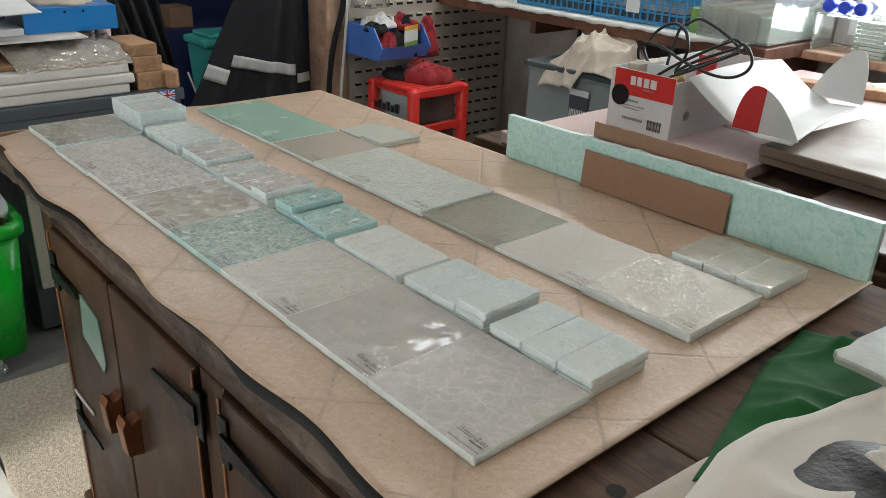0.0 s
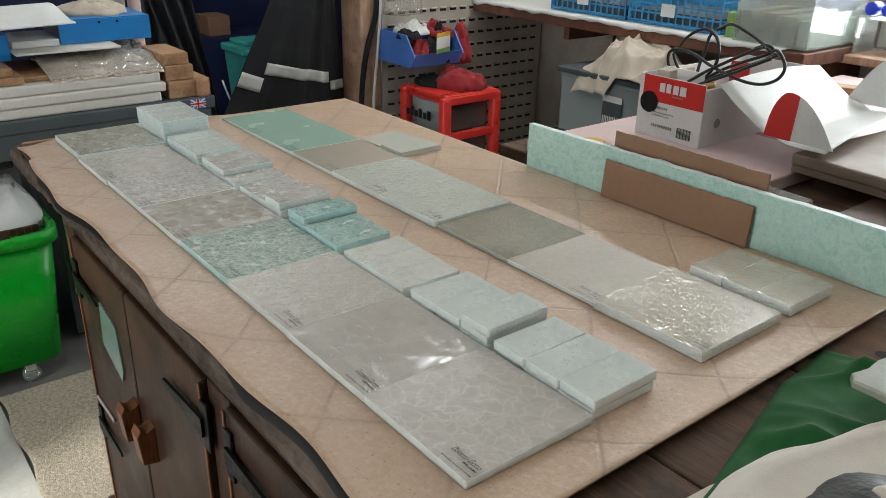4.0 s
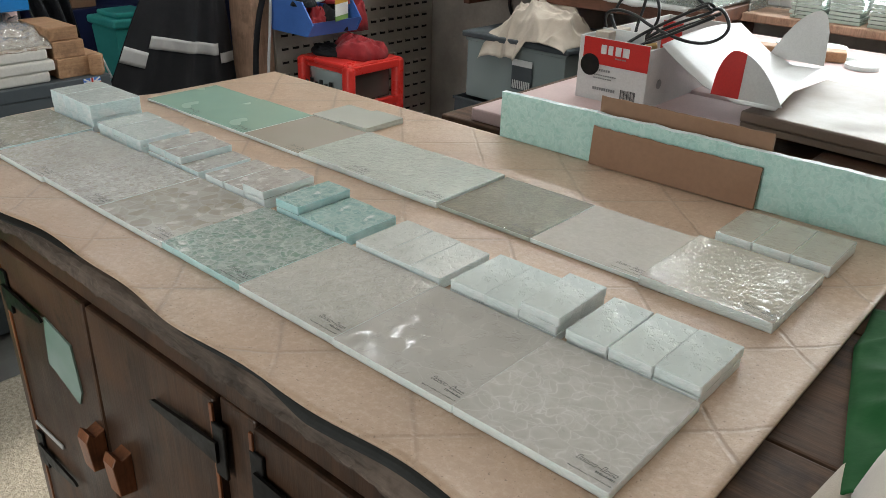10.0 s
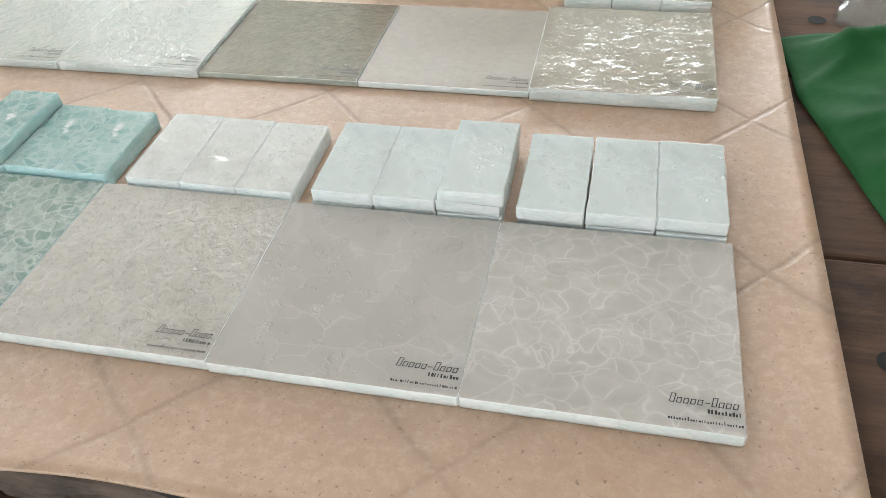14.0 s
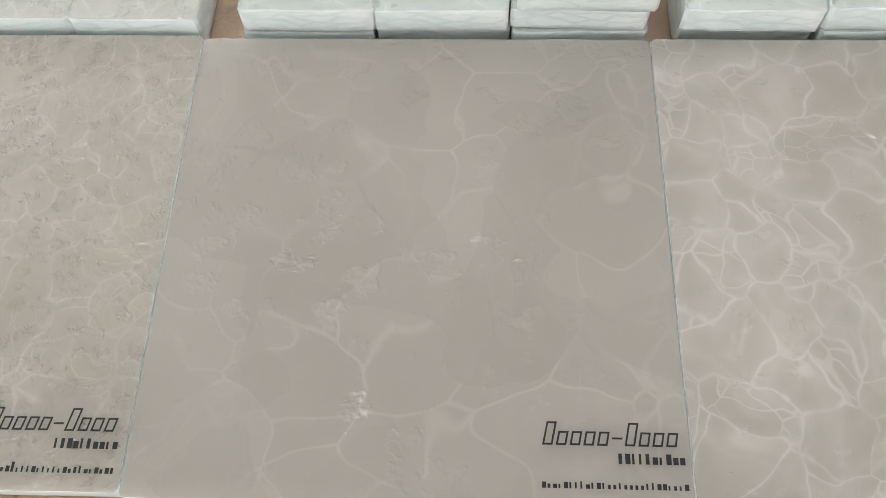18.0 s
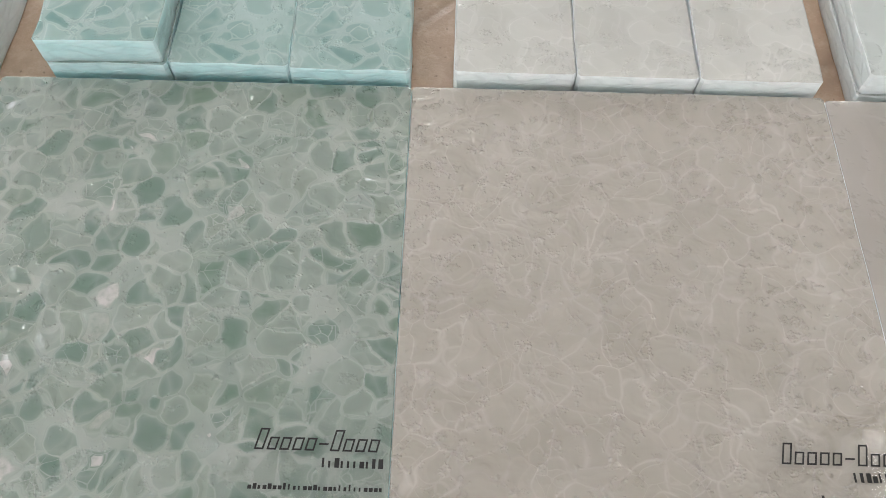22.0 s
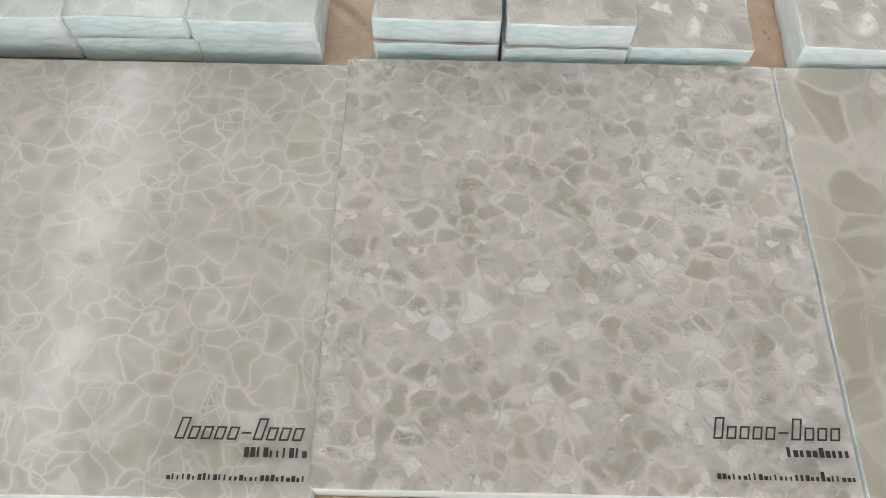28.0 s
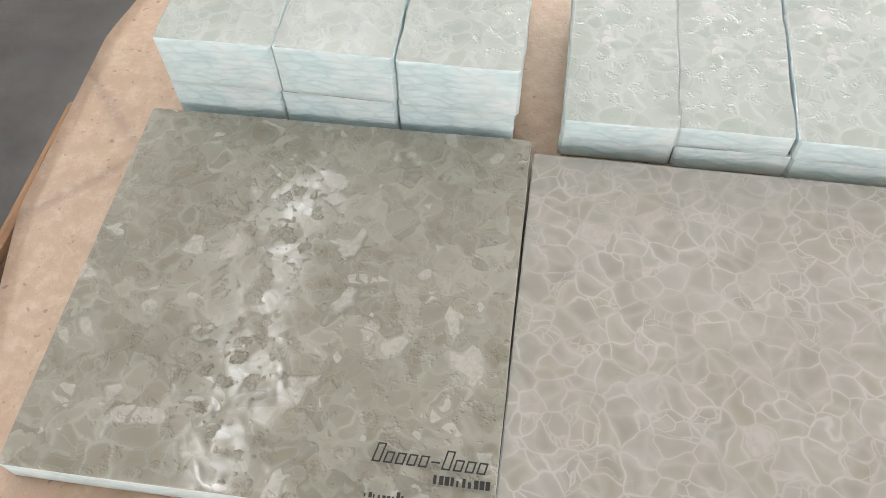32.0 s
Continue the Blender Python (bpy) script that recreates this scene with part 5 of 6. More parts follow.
def crate(x0, x1, y0, y1, z0, z1, mat, label):
    t = thing("plastic_crate", ((x0 + x1) / 2, (y0 + y1) / 2, z0), label, "crate", "crates on the shelf")
    part("base", box_bm(x0, x1, y0, y1, z0, z0 + 0.006, 0.002), mat, t)
    part("rim", box_bm(x0 - 0.004, x1 + 0.004, y0 - 0.004, y0 + 0.006, z1 - 0.014, z1, 0.003), mat, t)
    part("rim", box_bm(x1 - 0.006, x1 + 0.004, y0 + 0.006, y1, z1 - 0.014, z1, 0.003), mat, t)
    for nm, n, along in (("side_lattice", 13, 0), ("end_lattice", 7, 1)):
        bm = bmesh.new()
        for i in range(n + 1):
            if along == 0:
                x = x0 + (x1 - x0) * i / n
                add_box(bm, x - 0.003, x + 0.003, y0, y0 + 0.004, z0, z1 - 0.01)
            else:
                y = y0 + 0.006 + (y1 - y0 - 0.006) * i / n
                add_box(bm, x1 - 0.004, x1, y - 0.003, y + 0.003, z0, z1 - 0.01)
        for k in range(4):
            z = z0 + 0.008 + (z1 - z0 - 0.02) * k / 3.5
            if along == 0:
                add_box(bm, x0, x1, y0 - 0.001, y0 + 0.0035, z, z + 0.006)
            else:
                add_box(bm, x1 - 0.0035, x1 + 0.001, y0 + 0.006, y1, z, z + 0.006)
        part(nm, bm, mat, t)
    part("back", box_bm(x0, x1, y1 - 0.004, y1, z0 + 0.006, z1), mat, t)
    part("end", box_bm(x0, x0 + 0.004, y0 + 0.006, y1 - 0.004, z0 + 0.006, z1), mat, t)
    part("ticket", box_bm((x0 * 0.55 + x1 * 0.45) - 0.03, (x0 * 0.55 + x1 * 0.45) + 0.03, y0 - 0.0042, y0 - 0.0032, z0 + 0.035, z0 + 0.080), PAPER, t, "blank white ticket")
    bmf = box_bm(x0 + 0.01, x1 - 0.01, y0 + 0.012, y1 - 0.01, z0 + 0.008, z0 + 0.05)
    part("packed_piece", bmf, GREY_PAINT, t)


crate(-0.86, -0.47, 2.17, 2.50, 0.887, 1.0185, CRATE_BLUE, "light blue lattice plastic crate on the shelf")
crate(-0.45, -0.05, 2.17, 2.50, 0.887, 1.0185, CRATE_BLUE, "light blue lattice plastic crate beside another")


def tub_box(name, x0, x1, y0, y1, z0, z1, mat, label, cat, stuff):
    t = thing(name, ((x0 + x1) / 2, (y0 + y1) / 2, z0), label, cat)
    w = 0.004
    part("base", box_bm(x0, x1, y0, y1, z0, z0 + w), mat, t)
    for nm, a in (("front_wall", (x0, x1, y0, y0 + w)), ("back_wall", (x0, x1, y1 - w, y1)), ("end_wall", (x0, x0 + w, y0 + w, y1 - w)), ("end_wall", (x1 - w, x1, y0 + w, y1 - w))):
        part(nm, box_bm(*a, z0 + w, z1, 0.0012), mat, t)
    part("rim", box_bm(x0 - 0.006, x1 + 0.006, y0 - 0.006, y0 - 0.0005, z1 - 0.012, z1, 0.002), mat, t)
    for a, m in stuff:
        part("packed_piece", box_bm(*a, 0.002), m, t)
    return t


tub_box("clear_box", 0.03, 0.292, 2.13, 2.50, 0.887, 1.045, CLEAR, "clear plastic box of glass offcuts on the shelf", "box",
        [((0.04, 0.075, 2.15, 2.42, 0.892, 0.985), STONE), ((0.12, 0.165, 2.15, 2.42, 0.892, 0.985), STONE), ((0.185, 0.235, 2.15, 2.42, 0.892, 0.98), STONE), ((0.24, 0.285, 2.16, 2.44, 0.892, 0.97), STACK_GLASS)])
solid("green_tin", prism_bm([(-0.005 + 0.028 * math.cos(a * math.pi / 12), 2.19 + 0.028 * math.sin(a * math.pi / 12)) for a in range(24)], 0.887, 0.968, 0.002), GREEN_CARD, (-0.005, 2.19, 0.887), "small green tin on the shelf", "tin")
tub_box("storage_box", -0.56, -0.12, 1.95, 2.36, 0.478, 0.700, SMOKE, "smoky clear plastic storage box with a black lid edge", "storage box",
        [((-0.54, -0.14, 1.98, 2.3, 0.484, 0.56), STACK_GLASS)])
solid("cover_board", box_bm(-0.58, -0.10, 1.935, 2.37, 0.7006, 0.722, 0.006, 2), GREY_PAINT, (-0.34, 2.15, 0.70), "dark grey board lying on the storage box", "board")
tk = thing("box_ticket", (-0.295, 1.942, 0.60), "black and white shop ticket on the storage box", "ticket")
part("card", box_bm(-0.34, -0.25, 1.9412, 1.9422, 0.545, 0.655), GREY_PAINT, tk)
part("white_band", box_bm(-0.34, -0.25, 1.9400, 1.9408, 0.632, 0.655), PAPER, tk)
bm = bmesh.new()
for i in range(10):
    add_box(bm, -0.335 + i * 0.0082, -0.335 + i * 0.0082 + 0.004, 1.9400, 1.9408, 0.55, 0.580)
part("barcode", bm, PAPER, tk, "white barcode bars", kind="stuff")
tub_box("storage_box", -0.60, -0.10, 1.93, 2.40, 0.250, 0.470, GREY_PAINT, "dark storage box under the smoky one", "storage box", [])
low = thing("low_stand", (-0.35, 2.15, 0), "low wooden stand under the storage boxes", "stand")
part("top", box_bm(-0.66, -0.06, 1.92, 2.5, 0.215, 0.249, 0.004), OAK_X, low)
for x in (-0.64, -0.10):
    part("leg", box_bm(x, x + 0.03, 1.95, 2.45, 0, 0.2145, 0.003), OAK, low)


def crumpled(cx, cy, cz, rx, ry, rz, seed, amp=0.35, freq=3.2, n=48, flat=0.0):
    """A heap of dropped cloth: uneven outline, soft mound, several families of creased folds."""
    rng = random.Random(int(seed * 10))
    waves = [(rng.uniform(0, math.pi), rng.uniform(0.8, 1.9) * freq, rng.uniform(0, 6.28), rng.uniform(0.6, 1.0)) for i in range(4)]
    bm = bmesh.new()
    m = n // 2
    rings = []
    for i in range(m + 1):
        rho = i / m
        ring = []
        for j in range(n):
            th = 2 * math.pi * j / n
            c, s_ = math.cos(th), math.sin(th)
            k = 1 + 0.30 * noise.noise(Vector((c * 1.3, s_ * 1.3, seed))) + 0.12 * noise.noise(Vector((c * 3.5, s_ * 3.5, seed + 3)))
            x, y = rho * k * c, rho * k * s_
            fold = 0.0
            for a, f, p, w in waves:
                q = f * (x * math.cos(a) + y * math.sin(a)) + p + 2.2 * noise.noise(Vector((x * 1.6, y * 1.6, seed + p)))
                fold = max(fold, w * (1 - abs(math.sin(q))) ** 1.2)
            z = (1 - rho ** 2.4) ** 0.5 * (1 - amp + 1.3 * amp * fold) * (0.75 + 0.5 * noise.noise(Vector((x * 1.2, y * 1.2, seed + 9))))
            ring.append((cx + rx * x, cy + ry * y, cz + rz * max(0.0, z)))
        rings.append(ring)
    top = bm.verts.new(rings[0][0])
    vs = [[bm.verts.new(p) for p in ring] for ring in rings[1:]]
    for j in range(n):
        bm.faces.new((top, vs[0][j], vs[0][(j + 1) % n]))
    for a, b in zip(vs, vs[1:]):
        for j in range(n):
            bm.faces.new((a[j], b[j], b[(j + 1) % n], a[(j + 1) % n]))
    bm.faces.new(vs[-1][::-1])
    bmesh.ops.recalc_face_normals(bm, faces=bm.faces[:])
    return bm


def rag(u, v):
    """Thrown over the box: a creased mound with one corner hanging down the front."""
    x = -0.475 + 0.37 * u + 0.03 * noise.noise(Vector((v * 4, 1.0, 2.0)))
    y = 1.925 + 0.26 * v + 0.03 * noise.noise(Vector((u * 5, 3.0, 1.0))) * v
    wq = noise.noise(Vector((u * 3, v * 2.5, 7.0)))
    fold = (1 - abs(math.sin(u * 9 + v * 5 + 3.0 * wq)) ** 0.8) + 0.8 * (1 - abs(math.sin(u * 6 - v * 9 + 3.5 * wq + 1.0)) ** 0.8) + 0.4 * (1 - abs(math.sin(u * 21 + v * 3 + 4.0 * wq)))
    rim = min(1.0, 5.0 * min(u, 1 - u, 1 - v + 0.02)) ** 0.6
    z = 0.7245 + rim * (0.012 + 0.085 * math.sin(math.pi * min(1.0, max(0.0, u))) ** 0.7 * min(1.0, v * 2.6) + 0.024 * fold * min(1.0, 0.35 + v * 2.0))
    hang = max(0.0, 0.2 - v) / 0.2
    drop = hang * (0.085 if u < 0.42 else 0.085 * max(0.0, 1 - (u - 0.42) / 0.12) + 0.01)
    return (x, y - 0.004 - 0.010 * fold * hang, z - drop)


solid("cotton_rag", surface_bm(rag, 90, 60, 0.002), CREAM_CLOTH, (-0.29, 2.05, 0.7226), "crumpled cream cotton cloth on the storage box", "cloth", smooth=True)
solid("wall_cable", tube_bm(curve_pts(((-0.80, 2.545, 0.835), (-0.82, 2.545, 0.74), (-0.80, 2.54, 0.69), (-0.74, 2.50, 0.66), (-0.66, 2.40, 0.65), (-0.60, 2.3, 0.64)), 8), 0.008, 8), CABLE, (-0.80, 2.54, 0.7), "black cable hanging down the concrete wall", "cable", smooth=True)
rc = thing("tape_roll", (0.435, 1.0, 0.80), "yellow tape roll behind the glass panel", "tape")
part("roll", prism_bm([(0.435 + 0.03 * math.cos(a * math.pi / 10), 1.0 + 0.03 * math.sin(a * math.pi / 10)) for a in range(20)], 0.8005, 0.817, 0.003), YELLOW_CARD, rc)

# things on the window sill
for k, (x, n) in enumerate(((0.50, 9), (0.62, 8), (0.745, 6), (0.86, 8))):
    t = thing("glass_stack", (x, 2.44, 0.858), "stack of pale glass plates on the bright window sill", "glass stack", "glass stacks on the sill")
    for i in range(n):
        q = random.Random(k * 20 + i)
        part("plate", box_bm(x - 0.05 + q.uniform(-0.004, 0.004), x + 0.05 + q.uniform(-0.004, 0.004), 2.39, 2.49, 0.8585 + i * 0.0125, 0.8585 + i * 0.0125 + 0.011, 0.002), STACK_GLASS, t)
for k in range(3):
    x = 0.340 + 0.052 * k
    t = thing("blue_bottle", (x, 2.45, 0.985), "cobalt blue bottle lying on a clear rack by the window", "bottle", "blue bottles")
    body = [(0.0, 0.0), (0.019, 0.0), (0.021, 0.004), (0.021, 0.075), (0.016, 0.088), (0.009, 0.096), (0.009, 0.118), (0.0, 0.118)]
    bm = bmesh.new()
    rings = [[bm.verts.new((x + r * math.cos(a), 2.40 + d, 1.004 + r * math.sin(a))) for a in (2 * math.pi * q / 24 for q in range(24))] for r, d in body[1:-1]]
    for a, b in zip(rings, rings[1:]):
        for q in range(24):
            bm.faces.new((a[q], a[(q + 1) % 24], b[(q + 1) % 24], b[q]))
    bm.faces.new(rings[0][::-1])
    bm.faces.new(rings[-1])
    part("bottle_body", bm, BLUE_GLASS, t, "", True)
bs = thing("bottle_rack", (0.39, 2.46, 0.858), "small clear rack holding the blue bottles", "rack")
part("rack_shelf", box_bm(0.311, 0.470, 2.39, 2.53, 0.974, 0.982, 0.002), CLEAR, bs)
for x in (0.311, 0.464):
    part("rack_end", box_bm(x, x + 0.006, 2.39, 2.53, 0.8585, 0.9735, 0.001), CLEAR, bs)
for k, (x, y) in enumerate(((0.62, 2.05), (0.72, 2.1), (0.56, 2.14), (0.80, 2.02), (0.66, 2.2))):
    solid("glass_disc", prism_bm([(x + 0.045 * math.cos(a * math.pi / 14), y + 0.045 * math.sin(a * math.pi / 14)) for a in range(28)], 0.8055, 0.818 + 0.004 * (k % 3), 0.002), ICE_PALE, (x, y, 0.8055), "pale round glass disc on the foam board", "glass disc", "glass discs by the window")
solid("wooden_batten", box_bm(0.33, 0.75, 1.96, 2.02, 0.8055, 0.835, 0.004, 2, rot_at(0.5, 2, 0, 20)), PALE_WOOD, (0.5, 2.0, 0.8055), "yellowish wooden batten by the shelf end", "batten")
wb = thing("printed_box", (1.02, 2.44, 0.858), "orange-brown cardboard box on the sill", "box")
part("carton_body", box_bm(0.935, 1.13, 2.38, 2.55, 0.8585, 1.06, 0.003), CARD, wb)
part("red_print", box_bm(0.975, 1.11, 2.3785, 2.3795, 0.90, 1.0), RED_PRINT, wb)
part("dark_print", box_bm(0.99, 1.09, 2.3770, 2.3780, 0.91, 0.96), GREY_PRINT, wb)

# ---- louvred panel, red drawers, blue bin by the partition ----
lp = thing("louvred_panel", (-1.29, 2.05, 0.3), "grey steel louvred wall panel with rows of slots", "panel")
part("sheet", box_bm(-1.2985, -1.288, 1.605, 2.548, 0.10, 1.25, 0.002), LOUVRE, lp)
bm, bl = bmesh.new(), bmesh.new()
for r in range(20):
    for c in range(16):
        y, z = 1.635 + c * 0.056, 0.13 + r * 0.055
        # thin dark plate on the sheet in place of the slot's shade
        add_box(bm, -1.2882, -1.2872, y, y + 0.034, z, z + 0.014)
        vs = add_box(bl, -1.2878, -1.281, y - 0.001, y + 0.035, z + 0.0142, z + 0.018)
        for v in vs:
            if v.co.x > -1.283:
                v.co.z -= 0.003
part("slot", bm, SLOT, lp, "dark plates painted as the shade in rows of slots", kind="stuff")
part("louvre", bl, LOUVRE, lp, "bent louvre lips", kind="stuff")
strap = tube_bm(curve_pts(((-1.30, 1.60, 1.25), (-1.285, 1.585, 1.0), (-1.28, 1.57, 0.85), (-1.285, 1.53, 0.72), (-1.28, 1.50, 0.58), (-1.285, 1.49, 0.40)), 8), 0.012, 8)
solid("black_strap", strap, BLACK_CLOTH, (-1.29, 1.58, 0.8), "black strap hanging from the door post", "strap", smooth=True)
solid("hanging_line", tube_bm(curve_pts(((-1.275, 1.60, 1.2), (-1.265, 1.585, 0.9), (-1.262, 1.565, 0.7), (-1.265, 1.545, 0.5), (-1.262, 1.55, 0.36)), 8), 0.006, 8), PAPER, (-1.27, 1.58, 0.8), "pale rope hanging beside the black strap", "rope", smooth=True)
solid("clear_bag", crumpled(-1.20, 1.66, 0.86, 0.06, 0.09, 0.16, 8.0, 0.4, 3.0, 40), BUBBLE, (-1.20, 1.66, 0.86), "crumpled clear polythene bag by the post", "bag", smooth=True)

RX0, RX1, RY0, RY1, RZ = -1.167, -0.856, 1.607, 1.917, 0.566
dr = thing("drawer_tower", (-1.01, 1.76, 0), "red plastic drawer tower with smoky drawers", "drawers")
for x in (RX0, RX1 - 0.045):
    for y in (RY0, RY1 - 0.045):
        part("upright", box_bm(x, x + 0.045, y, y + 0.045, 0.0, RZ + 0.012, 0.016, 4), RED_PLASTIC, dr, "", True)
for k, z in enumerate((0.022, 0.205, 0.395, RZ - 0.024)):
    part("rail", box_bm(RX1 - 0.030, RX1 - 0.004, RY0 + 0.034, RY1 - 0.034, z, z + 0.032, 0.004), RED_PLASTIC, dr)
    part("rail", box_bm(RX0 + 0.034, RX1 - 0.034, RY0 + 0.022, RY0 + 0.034, z, z + 0.02, 0.004), RED_PLASTIC, dr)
part("top", box_bm(RX0 + 0.012, RX1 - 0.012, RY0 + 0.012, RY1 - 0.012, RZ - 0.003, RZ + 0.0155, 0.006, 3), RED_PLASTIC, dr)
for z0, z1 in ((0.05, 0.20), (0.23, 0.39), (0.42, 0.545)):
    d = part("drawer", box_bm(RX0 + 0.047, RX1 - 0.048, RY0 + 0.036, RY1 - 0.04, z0, z1, 0.006), SMOKE_RED, dr, "smoky plastic drawer")
    bow = [(RX0 + 0.047 + (RX1 - RX0 - 0.094) * i / 10, RY0 + 0.0345 - 0.032 * math.sin(math.pi * i / 10)) for i in range(11)]
    part("drawer_front", prism_bm(bow + [(RX1 - 0.047, RY0 + 0.0352), (RX0 + 0.047, RY0 + 0.0352)], z0, z1, 0.003), SMOKE, d, "bowed smoky front", True)
    bm = bmesh.new()
    for i in range(6):
        x = RX0 + 0.062 + i * 0.028
        add_box(bm, x, x + 0.016, RY0 - 0.0035, RY0 + 0.0005, z0 + 0.05, z0 + 0.075 + 0.012 * (i % 2))
    part("scribble", bm, INK, d, "black marker writing as bars")
for k, (x, y, rx, ry, rz, m, lb) in enumerate(((-1.09, 1.72, 0.085, 0.06, 0.045, BLACK_CLOTH, "dark crumpled work glove on the drawers"), (-0.98, 1.79, 0.12, 0.10, 0.10, RED_CLOTH, "dark red crumpled cloth on the drawers"), (-1.10, 1.85, 0.08, 0.06, 0.07, RED_CLOTH, "red glove on the drawers"))):
    solid("work_glove", crumpled(x, y, RZ + 0.0165, rx, ry, rz, 12.0 + k, 0.45, 2.8, 44), m, (x, y, RZ + 0.0165), lb, "gloves", smooth=True)

bbx = thing("picking_bin", (-1.16, 1.80, 0.70), "royal blue picking bin hooked on the louvred panel", "bin")
BX0, BX1, BY0, BY1, BZ0, BZ1 = -1.272, -1.02, 1.58, 1.835, 0.668, 0.795
def hopper():
    """Side view in x, z: low open front, tall back; extruded over y."""
    return [(BX0, BZ0), (BX1 - 0.03, BZ0), (BX1, BZ0 + 0.045), (BX1 - 0.005, BZ0 + 0.055), (BX1 - 0.06, BZ1), (BX0, BZ1)]
for y in (BY0, BY1 - 0.006):
    bm = prism_bm(hopper(), 0, 0.006)
    bm.transform(Matrix.Translation((0, y + 0.006, 0)) @ Matrix.Rotation(radians(90), 4, "X"))
    part("bin_side", bm, BLUE_PLASTIC, bbx)
part("bin_base", box_bm(BX0, BX1 - 0.03, BY0 + 0.006, BY1 - 0.006, BZ0, BZ0 + 0.005), BLUE_PLASTIC, bbx)
part("bin_back", box_bm(BX0, BX0 + 0.006, BY0 + 0.006, BY1 - 0.006, BZ0 + 0.005, BZ1), BLUE_PLASTIC, bbx)
fr = box_bm(BX1 - 0.036, BX1 - 0.031, BY0 + 0.006, BY1 - 0.006, BZ0, BZ0 + 0.055)
for v in fr.verts:
    v.co.x += (v.co.z - BZ0) / 0.055 * 0.030
part("bin_front", fr, BLUE_PLASTIC, bbx)
for k, (x, y, z, rx, ry, rz, m, lb) in enumerate((
        (-1.15, 1.66, 0.672, 0.09, 0.08, 0.15, RED_CLOTH, "red and white rubber-dipped work glove in the bin"),
        (-1.13, 1.76, 0.672, 0.09, 0.06, 0.15, BLACK_CLOTH, "black work glove in the bin"),
        (-1.19, 1.70, 0.780, 0.07, 0.09, 0.06, PAPER, "white cotton glove on top of the bin"),
        (-1.12, 1.62, 0.775, 0.06, 0.045, 0.05, BLACK_CLOTH, "black knitted glove on top of the bin"),
        (-1.15, 1.79, 0.770, 0.08, 0.05, 0.07, RED_CLOTH, "red glove cuff on top of the bin"),
        (-1.20, 1.93, 0.640, 0.075, 0.09, 0.19, RED_CLOTH, "dark red glove hanging by the bin"))):
    solid("work_glove", crumpled(x, y, z, rx, ry, rz, 20.0 + k * 3, 0.55, 2.6, 48), m, (x, y, z), lb, "gloves", "gloves in the bin", smooth=True)
gp = thing("glove_pack", (-1.00, 1.71, 0.725), "small card packet with yellow, white and green print", "packet")
pk = Matrix.Translation((0, -0.14, -0.045)) @ rot_at(-1.0, 1.85, 0, 20)
part("packet_top", box_bm(-1.002, -0.998, 1.80, 1.90, 0.835, 0.852, 0.001, 1, pk), YELLOW_CARD, gp)
part("packet_middle", box_bm(-1.002, -0.998, 1.80, 1.90, 0.790, 0.8348, 0.001, 1, pk), PAPER, gp)
part("packet_foot", box_bm(-1.002, -0.998, 1.80, 1.90, 0.772, 0.7898, 0.001, 1, pk), GREEN_CARD, gp)

# ---- the doorway: hanging jacket, teal bin, dark tarpaulins ----
def jacket(u, v):
    z = 0.36 + 0.95 * v
    a, b = 0.937 + 0.53 * (z - 0.517), 1.49 - 0.1 * (z - 0.5)
    fold = 0.030 * noise.noise(Vector((u * 4.2 + 0.8 * v, v * 1.3, 3.0))) + 0.012 * math.sin(u * 17 + 3.0 * noise.noise(Vector((u * 3, v * 2, 6.0)))) + 0.008 * noise.noise(Vector((u * 14, v * 5, 1.0)))
    return (-1.40 + fold * (1.1 - 0.6 * v) + 0.05 * math.sin(u * math.pi), a + (b - a) * u, z)


jk = thing("work_jacket", (-1.4, 1.22, 0.36), "black work coat with silver reflective bands hanging in the doorway", "coat")
part("coat_body", surface_bm(jacket, 70, 30, 0.006), BLACK_CLOTH, jk, "", True)


def band(u0, u1, z0, drop, h):
    def f(u, v):
        uu = u0 + (u1 - u0) * u
        z = z0 - drop * u + h * (v - 0.5)
        p = jacket(uu, max(0.0, (z - 0.36) / 0.95))
        return (p[0] + 0.006, p[1], z)
    return surface_bm(f, 40, 4, 0.0015)


part("reflective_band", band(0.18, 0.82, 0.665, 0.067, 0.045), REFLEX, jk, "silver band", True)
part("reflective_band", band(0.84, 0.99, 0.560, 0.004, 0.040), REFLEX, jk, "short silver band", True)
part("reflective_band", band(0.0, 0.19, 0.63, 0.03, 0.055), REFLEX, jk, "silver band", True)
part("reflective_band", band(0.0, 0.54, 0.45, 0.03, 0.045), REFLEX, jk, "silver band", True)
part("hook", tube_bm([(-1.39, 1.385, 1.30), (-1.40, 1.39, 1.36), (-1.41, 1.43, 1.50), (-1.42, 1.52, 1.52)], 0.006, 8), IRON, jk)
for x, y0, y1, w0, w1, h in ((-1.60, 1.04, 0.76, 0.08, 0.20, 1.35), (-2.60, 0.98, 1.02, 0.36, 0.30, 1.6)):
    solid("tarpaulin", surface_bm(lambda u, v, x=x, y0=y0, y1=y1, w0=w0, w1=w1, h=h: (x + 0.03 * math.sin(u * 17 + v * 4) - 0.1 * v, y0 + (y1 - y0) * v + (w0 + (w1 - w0) * v) * (u - 0.5), h * v), 40, 20, 0.005), DARK, (x, (y0 + y1) / 2, 0), "dark shiny tarpaulin hanging in folds", "tarpaulin", smooth=True)
solid("foam_roll", tube_bm([(-1.18, 0.48, 0.76 + 0.1 * i) for i in range(8)], 0.045, 18), FOAM, (-1.18, 0.48, 0.76), "upright roll of white foam", "foam roll", smooth=True)
